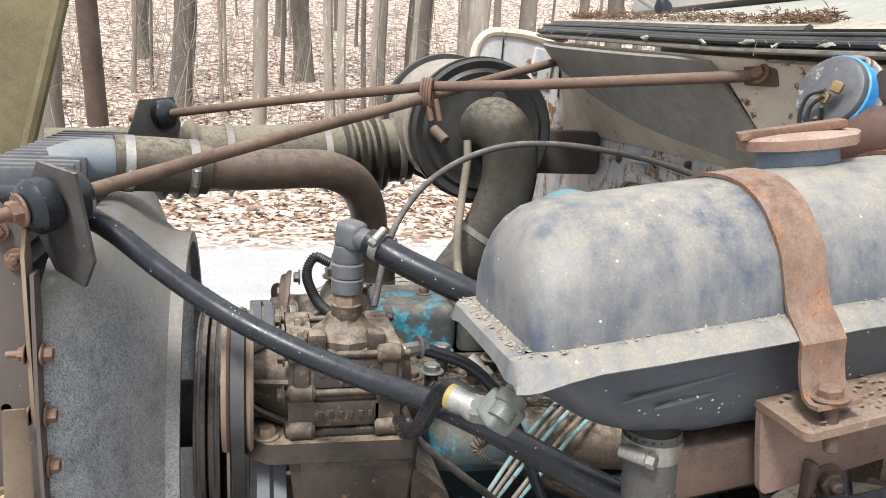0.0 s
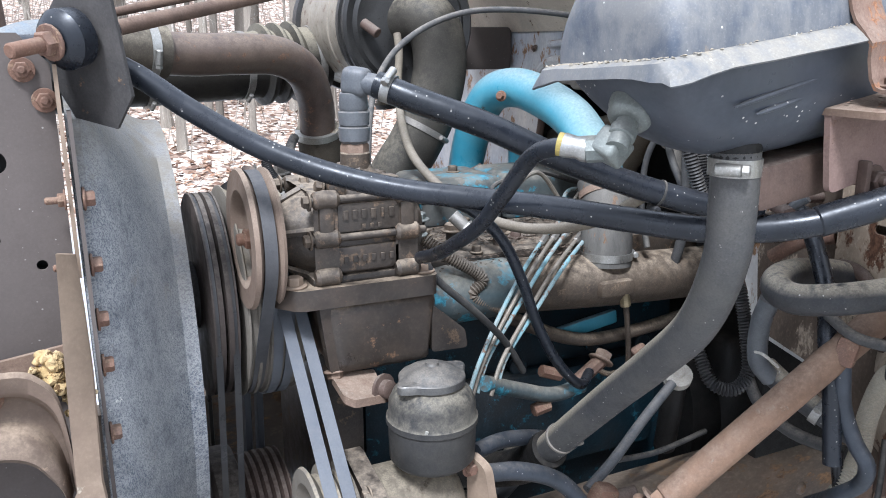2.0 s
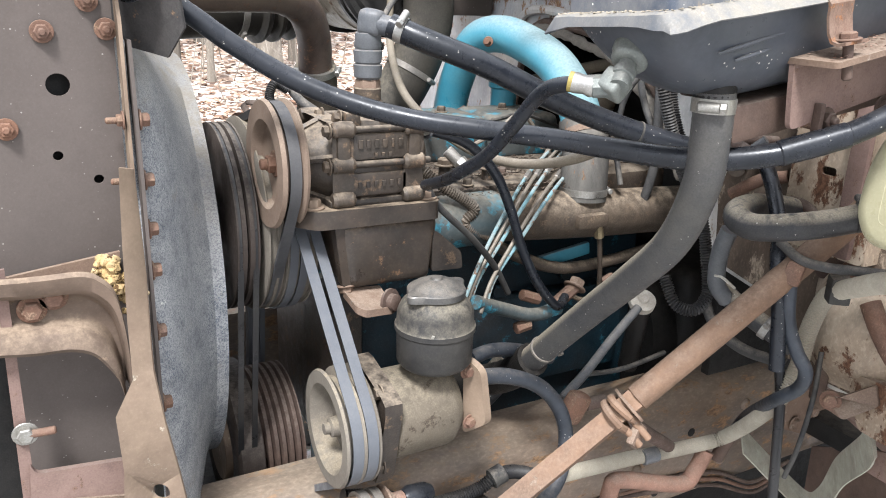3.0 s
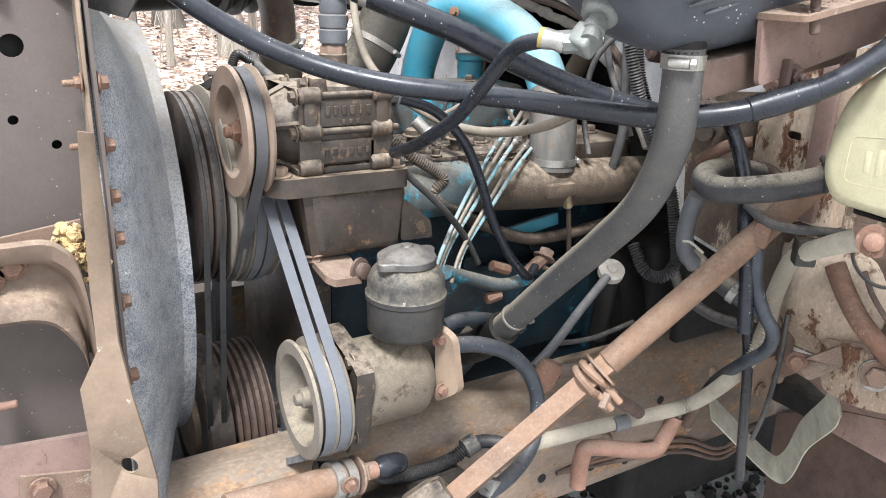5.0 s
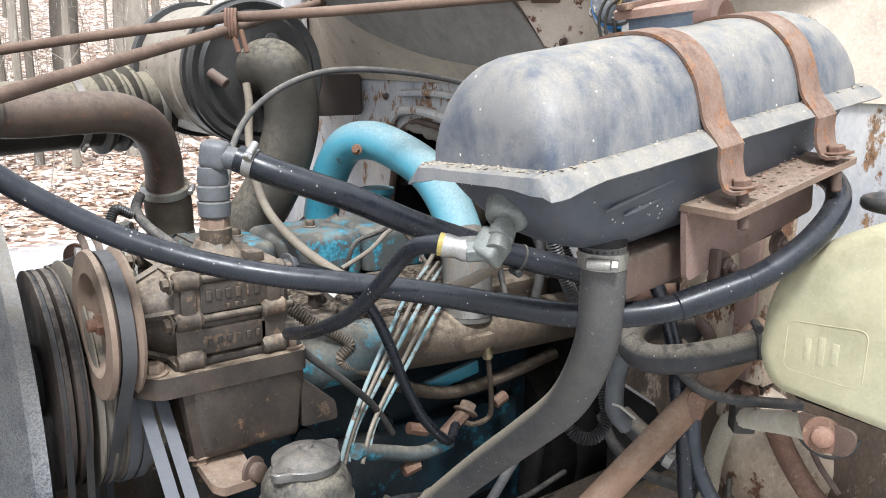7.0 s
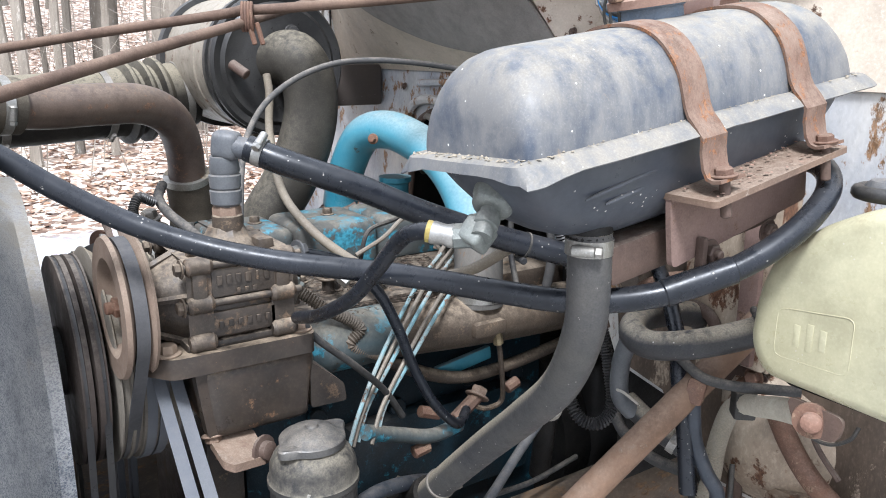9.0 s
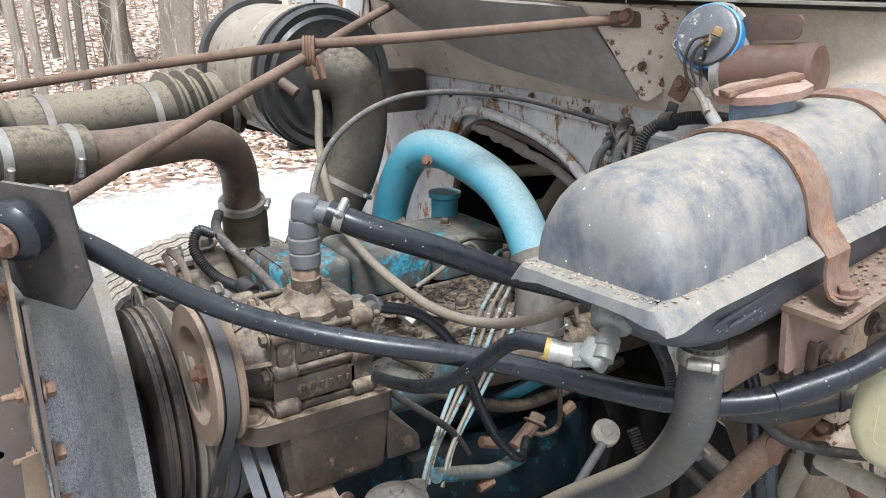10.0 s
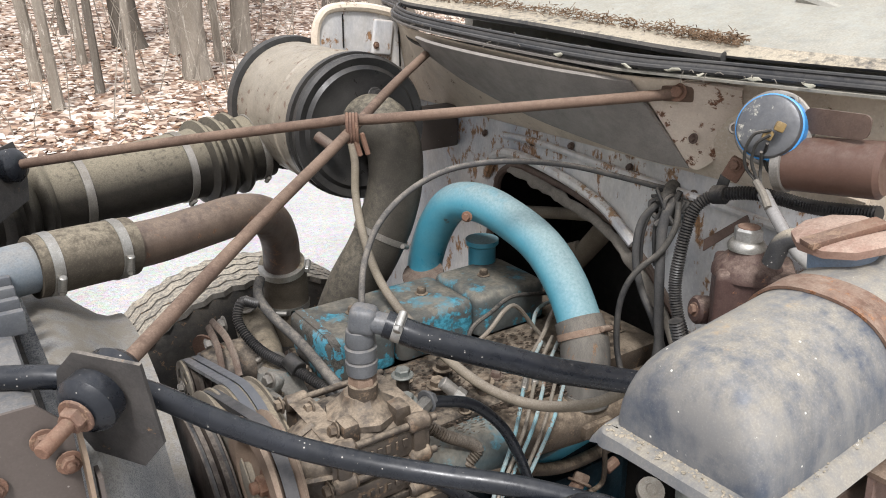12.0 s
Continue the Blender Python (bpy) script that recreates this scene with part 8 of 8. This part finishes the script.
part("washer", lathe(((0, 0.0195), (0.003, 0.019), (0.004, 0.012)), (0.507, 0.378, 1.241), (-0.9, -0.4, 0.05), 22), M_RUST, jbr)
part("pivot_bolt", lathe(((0, 0.011), (0.006, 0.0105), (0.009, 0.006), (0.0095, 0)), (0.504, 0.3765, 1.241), (-0.9, -0.4, 0.05), 16), M_RUST_PINK, jbr)
gear = thing("brake_housing", (0.85, 0.5, 0.85), "flaking cream-painted cast housing streaked with rust", "housing")
gb = lathe(((-0.1, 0.03), (-0.095, 0.085), (-0.07, 0.115), (-0.02, 0.13), (0.05, 0.125), (0.1, 0.1), (0.16, 0.08), (0.2, 0.075)), (0.860, 0.597, 1.045), (0.35, -0.75, 0.1), 40)
for v in gb.verts:
    v.co += 0.008 * noise.noise_vector(v.co * 9)
part("casting", gb, M_FLAKE, gear)
part("lobe_plate", plate(rounded([(0.755, 0.579, 0.990), (0.750, 0.515, 0.996), (0.745, 0.446, 1.001), (0.745, 0.413, 0.963), (0.750, 0.434, 0.918), (0.755, 0.492, 0.902), (0.755, 0.541, 0.905)], 0.012), (1, 0.3, 0), 0.03), M_FLAKE, gear)
part("rust_band", tube([(0.735, 0.552, 1.117), (0.730, 0.523, 1.081), (0.730, 0.491, 1.047), (0.735, 0.458, 1.021), (0.740, 0.431, 1.001)], 0.015, 10), M_RUST, gear, "flaking orange-brown rust band")
part("seam", tube([(0.735, 0.506, 1.122), (0.730, 0.483, 1.092), (0.730, 0.451, 1.061)], 0.004, 6), M_RUST_DARK, gear)
part("washer", cyl((0.742, 0.460, 0.973), (0.736, 0.457, 0.976), 0.024, 24), M_DULLSTEEL, gear)
part("nut", hexagon((0.736, 0.455, 0.976), (-0.8, -0.5, 0.1), 0.016, 0.016), M_RUST_PALE, gear)
part("arm", plate(rounded([(0.710, 0.583, 0.962), (0.700, 0.551, 0.966), (0.745, 0.522, 0.993), (0.745, 0.511, 0.962), (0.700, 0.533, 0.939), (0.710, 0.576, 0.938)], 0.006), (1, 0.2, 0), 0.016), M_RUST_PALE, gear)
part("arm_bolt", hexagon((0.705, 0.562, 0.957), (-0.8, -0.5, 0.1), 0.011, 0.012), M_RUST, gear)
part("short_stay", cyl((0.760, 0.620, 1.015), (0.760, 0.621, 0.917), 0.012, 14), M_RUST_DARK, gear)
stepp = thing("rust_panel", (0.9, 0.5, 0.6), "brown rusty steel panel under the cab", "panel")
part("panel", plate([(0.840, 0.583, 0.827), (0.840, 0.530, 0.844), (0.840, 0.416, 0.877), (0.840, 0.396, 0.788), (0.840, 0.559, 0.792)], (1, 0, 0), 0.004), M_RUST_PLUM, stepp)
part("dark_apron", plate([(1.200, 0.890, 0.553), (1.200, 0.576, 0.715), (1.200, 0.502, 0.404), (1.200, 0.876, 0.117)], (1, 0, 0), 0.004), M_RUST_DARK, stepp, "dark grey sheet metal apron")
hose("tan_loom", [(0.530, 0.402, 1.232), (0.575, 0.455, 1.205), (0.625, 0.512, 1.172), (0.672, 0.562, 1.142), (0.695, 0.598, 1.112), (0.700, 0.617, 1.052), (0.700, 0.624, 0.981), (0.700, 0.655, 0.900), (0.785, 0.800, 0.740), (0.686, 0.820, 0.728), (0.566, 0.830, 0.733), (0.416, 0.830, 0.743)], 0.014, M_CONDUIT_TAN, "dusty tan corrugated loom along the frame", "wiring loom", ribbed=0.0046)
part("loom_clip", box((0.675, 0.566, 1.142), (0.03, 0.03, 0.04), 0.005, (0, 0, -40)), M_CONDUIT, bpy.data.objects["tan_loom"])
part("loom_tape", cyl((0.597, 0.825, 0.730), (0.629, 0.822, 0.731), 0.0145, 14), M_GREYFIT, bpy.data.objects["tan_loom"], "grey tape wrap")
bh = hose("blue_hose", [(0.600, 0.593, 1.158), (0.610, 0.591, 1.096), (0.620, 0.576, 1.051), (0.630, 0.562, 1.022), (0.645, 0.578, 0.983), (0.660, 0.628, 0.932), (0.807, 0.780, 0.790), (0.803, 0.800, 0.744), (0.794, 0.820, 0.685)], 0.0105, M_BLUEHOSE, "blue-grey rubber hose with rusty ends", "hose", seg=14)
part("upper_fitting", box((0.600, 0.589, 1.170), (0.025, 0.025, 0.035), 0.006, (10, 15, 30)), M_RUST, bh)
part("taped_end", cyl((0.799, 0.800, 0.745), (0.790, 0.820, 0.677), 0.013, 12), M_RUST_DARK, bh)
hose("bent_rod", [(0.520, 0.820, 0.626), (0.523, 0.820, 0.686), (0.548, 0.820, 0.700), (0.700, 0.820, 0.645), (0.735, 0.820, 0.664), (0.758, 0.820, 0.704)], 0.016, M_RUST_PINK, "pinkish rusty bent bracket bar on the frame", "bar", seg=10)
strapb = bmesh.new()
sp = spline([(0.828, 0.800, 0.721), (0.917, 0.780, 0.632), (0.987, 0.740, 0.561), (0.972, 0.700, 0.599), (0.940, 0.660, 0.699), (0.790, 0.536, 0.862), (0.800, 0.544, 0.892)], 6)
rows = [(strapb.verts.new(p + Vector((0.01, 0.017, 0.02))), strapb.verts.new(p - Vector((0.01, 0.017, 0.02)))) for p in sp]
for a, b in zip(rows, rows[1:]):
    strapb.faces.new((a[0], a[1], b[1], b[0]))
tagged(part("ground_strap", thicken(strapb, 0.003), M_STRAP), "frayed grey-green woven ground strap", "strap")
sh = thing("steering_shaft", (0.35, 0.7, 0.7), "pale rusty steering shaft with a clamped joint", "steering shaft")
SA, SB = Vector((0.602, 0.6, 1.165)), Vector((0.184, 0.735, 0.772))
sd = (SB - SA).normalized()
SM = SA + sd * ((SB - SA).length * 0.475)
part("upper_tube", cyl(SA - sd * 0.15, SM, 0.0195, 24), M_RUST_SHAFT, sh)
part("lower_bar", lathe(((0, 0.021), ((SB - SM).length + 0.13, 0.021)), SM, sd, 4), M_RUST_SHAFT, sh)
m3 = basis(sd)
saddle = [SM + sd * 0.012 + m3 @ Vector((0.03 * math.cos(a) * (1.25 if abs(math.cos(a)) > 0.8 else 1), 0.024 * math.sin(a), 0)) for a in [2 * math.pi * i / 20 for i in range(20)]]
part("saddle", plate(saddle, sd, 0.004), M_RUST_PALE, sh)
for k in range(2):
    c = SM + sd * (0.024 + 0.016 * k)
    ring = [c + m3 @ Vector((0.0235 * math.cos(a), 0.0235 * math.sin(a), 0.004 * math.sin(a + k))) for a in [2 * math.pi * i / 20 for i in range(21)]]
    part("u_bolt", sweep(bmesh.new(), ring, [0.0062] * 21, 8), M_RUST_SHAFT, sh)
    tail = c + m3 @ Vector((0.02, -0.014, 0))
    part("u_bolt_end", cyl(tail, tail + m3 @ Vector((0.012, -0.03, 0.0)), 0.0055, 10), M_RUST_SHAFT, sh)
part("clamp_ear", box(SM + sd * 0.034 + m3 @ Vector((0.02, -0.034, 0)), (0.03, 0.012, 0.036), 0.004, (0, 40, 20)), M_RUST_PALE, sh)
part("joint", cyl(SB + sd * 0.12, SB + sd * 0.22, 0.03, 18), M_BLACK_IRON_SHADE, sh)
hose("cross_rod", [(0.419, 0.720, 0.938), (0.521, 0.760, 0.845), (0.632, 0.800, 0.760)], 0.012, M_RUST_DARK, "short dark rod below the steering shaft", "rod")

hose("hanging_hose", [(0.700, 0.675, 1.097), (0.690, 0.658, 1.021), (0.690, 0.637, 0.929), (0.700, 0.632, 0.823), (0.710, 0.626, 0.700)], 0.0085, M_LOOM, "black hose hanging beside the tan loom", "hose", seg=10)
hose("hanging_wire", [(0.720, 0.602, 1.018), (0.700, 0.587, 0.950), (0.690, 0.590, 0.859), (0.690, 0.603, 0.798)], 0.004, M_CONDUIT, "thin dark wire hanging by the rail", "wire", seg=10)
hose("crossing_hose", [(0.740, 0.866, 1.011), (0.730, 0.822, 0.973), (0.720, 0.745, 0.960), (0.720, 0.652, 0.972)], 0.01, M_HOSE_GREY, "grey hose crossing in front of the firewall", "hose", seg=10)

# ---- lower left: hoses and drag link ----
hose("pump_hose", [(0.209, 0.800, 0.991), (0.277, 0.810, 0.973), (0.346, 0.820, 0.935), (0.390, 0.820, 0.883), (0.401, 0.810, 0.830), (0.377, 0.790, 0.773), (0.325, 0.770, 0.747), (0.269, 0.760, 0.735)], 0.0125, M_BLUEHOSE, "curved black steering hose with printed stripe", "hose", seg=16)
part("silver_end", box((0.281, 0.765, 0.742), (0.03, 0.025, 0.03), 0.005, (0, 30, 20)), M_STEEL, bpy.data.objects["pump_hose"])
hose("pump_hose", [(0.217, 0.830, 1.006), (0.277, 0.860, 0.995), (0.360, 0.900, 0.961), (0.461, 0.950, 0.904)], 0.0115, M_BLUEHOSE, "glossy dark steering hose behind the pump", "hose", seg=14)
hose("coolant_tube", [(0.298, 0.950, 1.040), (0.369, 0.970, 1.007), (0.438, 0.980, 0.981), (0.503, 0.990, 0.980)], 0.0125, M_BLUE_DIRTY, "faded blue-painted tube on the block", "pipe", seg=14)
teef = thing("oil_tee", (0.6, 1.05, 0.93), "rusty tee fitting with steel line", "fitting")
part("tee_body", cyl((0.529, 1.040, 0.960), (0.601, 1.060, 0.987), 0.013, 8), M_RUST, teef)
part("tee_nut", hexagon((0.589, 1.055, 0.983), (0.5, 0.2, 0.6), 0.016, 0.02), M_RUST_PALE, teef)
part("steel_line", tube([(0.604, 1.020, 1.121), (0.610, 1.020, 1.098), (0.638, 1.040, 1.002), (0.642, 1.050, 0.962), (0.606, 1.050, 0.958), (0.576, 1.050, 0.973)], 0.005, 8), M_GRIME_TAN, teef)
part("line_elbow", cyl((0.603, 1.020, 1.129), (0.609, 1.020, 1.095), 0.0095, 8), M_BRASS, teef)
for a, b in (((0.461, 1.050, 0.991), (0.501, 1.050, 0.975)), ((0.403, 0.980, 0.960), (0.433, 0.980, 0.965)), ((0.663, 1.060, 0.980), (0.691, 1.060, 0.990))):
    v = tagged(part("small_fitting", cyl(a, b, 0.011, 8), M_RUST), "small rusty fitting on the block side", "fitting", "block fittings")
filt = thing("oil_filler", (0.7, 0.98, 0.85), "white plastic oil filler cap on a tube", "filler")
part("tube", cyl((0.72, 1.02, 0.8), (0.704, 0.985, 0.955), 0.02, 16), M_BLACK_IRON_SHADE, filt)
part("cap", lathe(((0, 0.026), (0.014, 0.026), (0.018, 0.02), (0.018, 0.012), (0.022, 0.01), (0.022, 0)), (0.704, 0.985, 0.957), (-0.25, -0.5, 0.8), 20), M_CAPWHITE, filt)
hose("dipstick_tube", [(0.663, 0.950, 0.969), (0.588, 0.930, 0.927), (0.507, 0.900, 0.888), (0.443, 0.880, 0.861)], 0.0085, M_GREYFIT, "grey steel dipstick tube", "tube")
hose("oil_line", [(0.525, 0.920, 0.871), (0.644, 0.950, 0.844), (0.779, 0.980, 0.838)], 0.005, M_HOSE_GREY, "thin grey line under the thick hose", "tube")
jf = thing("frame_fitting", (0.4, 0.83, 0.8), "rusty cast fitting on the frame", "fitting")
part("lump", box((0.437, 0.840, 0.865), (0.04, 0.03, 0.06), 0.012, (10, 20, 0)), M_RUST, jf)
part("shank", cyl((0.462, 0.840, 0.865), (0.497, 0.830, 0.870), 0.012, 10), M_RUST_DARK, jf)
outlet = hose("water_pipe", [(0.35, 0.85, 0.97), (0.345, 0.93, 0.9), (0.3, 1.05, 0.84), (0.2, 1.15, 0.8)], 0.028, M_BLACK_IRON_SHADE, "dark lower coolant pipe", "pipe", seg=18)
hose("lower_pipe", [(0.235, 1.06, 0.63), (0.262, 1.06, 0.70), (0.32, 1.06, 0.745), (0.385, 1.06, 0.79), (0.44, 1.05, 0.85)], 0.03, M_RUBBER_DUST, "thick dusty hose low beside the block", "hose", seg=18)
link = thing("drag_link", (0.0, 0.78, 0.72), "pale rusty steering link with clamp and threaded end", "steering link")
LA, LB = Vector((-0.132, 0.780, 0.838)), Vector((0.058, 0.800, 0.816))
ld = (LB - LA).normalized()
part("tube", cyl(LA, LB, 0.022, 20), M_RUST_SHAFT, link)
part("thread", cyl(LB, LB + ld * 0.04, 0.013, 14), M_RUST_PINK, link)
for k in range(2):
    part("band_clamp", lathe(((-0.007, 0.023), (-0.007, 0.028), (0.007, 0.028), (0.007, 0.023)), LB - ld * (0.012 + 0.02 * k), ld, 24), M_DULLSTEEL, link)
part("clamp_bolt", hexagon(LB - ld * 0.02 + Vector((0, -0.03, 0.01)), (0, -1, 0), 0.009, 0.012), M_RUST, link)
part("end_nut", hexagon(LB + ld * 0.004, ld, 0.02, 0.016), M_RUST_PALE, link)
part("boot", lathe(((0, 0.013), (0.01, 0.018), (0.04, 0.017), (0.05, 0.012)), LB + ld * 0.04, ld, 18), M_RUBBER, link)
hose("chassis_loom", [(0.03, 0.875, 0.79), (0.099, 0.872, 0.77), (0.154, 0.868, 0.738), (0.218, 0.868, 0.73), (0.273, 0.868, 0.735), (0.305, 0.868, 0.75), (0.345, 0.872, 0.745), (0.4, 0.872, 0.72)], 0.0125, M_LOOM, "black corrugated loom on the frame rail", "wiring loom", ribbed=0.0046)
part("loom_collar", lathe(((-0.014, 0.013), (-0.012, 0.017), (0.012, 0.017), (0.014, 0.013)), (0.308, 0.868, 0.75), (0.035, 0.0, 0.012), 18), M_CONDUIT, bpy.data.objects["chassis_loom"])
box_arm = thing("steering_box", (0.2, 0.82, 0.62), "black grimy steering gear on the frame", "steering gear")
part("case", box((0.2, 0.83, 0.66), (0.2, 0.12, 0.12), 0.03, segments=3), M_BLACK_IRON_SHADE, box_arm)
part("input_shaft", lathe(((0, 0.03), (0.01, 0.034), (0.05, 0.03), (0.07, 0.022)), (0.13, 0.752, 0.748), (0.4, -0.13, 0.36), 8), M_GRIME, box_arm)

# added dark masses that hide the bright ground behind the engine and rail
gbx = thing("gearbox", (1.3, 1.3, 0.4), "black gearbox and bell housing added as dark backing behind the engine", "gearbox")
part("bell_housing", lathe(((0, 0.24), (0.1, 0.235), (0.28, 0.17), (0.3, 0)), (0.83, 1.3, 0.78), (1, 0, 0), 40), M_BLACK_IRON_SHADE, gbx)
part("case", box((1.5, 1.3, 0.6), (1.2, 0.5, 0.74), 0.04, segments=3), M_BLACK_IRON_SHADE, gbx)
part("pan", box((0.45, 1.3, 0.4), (0.7, 0.3, 0.16), 0.03), M_BLACK_IRON_SHADE, gbx)
for k in range(3):
    hose("brake_line", [(0.533, 0.895, 0.602), Vector((0.674, 0.895, 0.582)) + Vector((0, 0, 0.012 * k)), Vector((0.874, 0.893, 0.545)) + Vector((0, 0, 0.016 * k)), Vector((1.009, 0.890, 0.486)) + Vector((0, 0, 0.014 * k)), Vector((1.069, 0.880, 0.506)) + Vector((0.02 * k, 0, 0.02 * k))], 0.0045, M_RUST_DARK if k != 1 else M_RUST, "thin rusty brake line along the frame rail", "brake line", seg=8, group="brake lines")
hanger = thing("frame_hanger", (0.75, 0.85, 0.6), "rust-streaked cast hanger bolted to the frame rail", "bracket")
part("gusset", plate(rounded([(1.053, 0.880, 0.727), (1.182, 0.880, 0.718), (1.291, 0.880, 0.595), (1.199, 0.880, 0.581), (1.065, 0.880, 0.640)], 0.01), (0, 1, 0), 0.015), M_RUST_PALE, hanger)
bolts(hanger, [(1.151, 0.876, 0.666), (1.097, 0.876, 0.648)], (0, -1, 0), 0.012, 0.012, M_RUST_PALE)

# ---- front wheel on the far side ----
axle = thing("front_axle", (0.4, 1.8, 0.4), "grimy front axle with a dusty zigzag-tread wheel", "axle")
part("beam", box((0.4, 1.5, 0.45), (0.11, 1.6, 0.1), 0.02), M_BLACK_IRON_SHADE, axle)
WC = Vector((0.4, 2.32, 0.52))
prof = [(-0.11, 0.3), (-0.13, 0.36), (-0.135, 0.43), (-0.125, 0.485), (-0.115, 0.505), (-0.06, 0.512), (0.06, 0.512), (0.115, 0.505), (0.125, 0.485), (0.135, 0.43), (0.13, 0.36), (0.11, 0.3)]
wheel = part("wheel", lathe(((-0.1, 0.3), (-0.09, 0.28), (-0.03, 0.26), (-0.02, 0.1), (0.0, 0.08), (0.0, 0)), WC, (0, 1, 0), 48), M_RUST_DARK, axle)
tyre = part("tyre", lathe(prof, WC, (0, 1, 0), 96), M_TYRE, wheel, "dusty black tyre with zigzag tread")
for lane in range(5):
    n, y0 = 108, -0.1 + 0.05 * lane
    bm = bmesh.new()
    rows = []
    for i in range(n):
        a, zig = 2 * math.pi * i / n, 0.008 * (1 if i % 2 else -1)
        rows.append([bm.verts.new(WC + Vector((r * math.cos(a), y0 + w + zig, r * math.sin(a)))) for r, w in ((0.506, -0.022), (0.521, -0.02), (0.521, 0.02), (0.506, 0.022))])
    for i in range(n):
        p, q = rows[i], rows[(i + 1) % n]
        for k in range(3):
            bm.faces.new((p[k], p[k + 1], q[k + 1], q[k]))
    part("tread_rib", bm, M_TREAD, wheel)

# ---- flecks of leaf lying about ----
for at_, turn in (((0.361, 0.775, 1.036), 20), ((0.590, 0.606, 1.162), 70)):
    bm = bmesh.new()
    for k in range(5):
        a = math.radians(turn + 72 * k)
        c = Vector(at_)
        bm.faces.new([bm.verts.new(p) for p in (c, c + Vector((0.009 * math.cos(a), 0.004, 0.009 * math.sin(a))), c + Vector((0.006 * math.cos(a + 0.6), 0.002, 0.006 * math.sin(a + 0.6))))])
    tagged(part("dry_leaf", thicken(bm, 0.0006), M_FOAM), "small curled dry leaf scrap", "leaf", "leaf scraps")
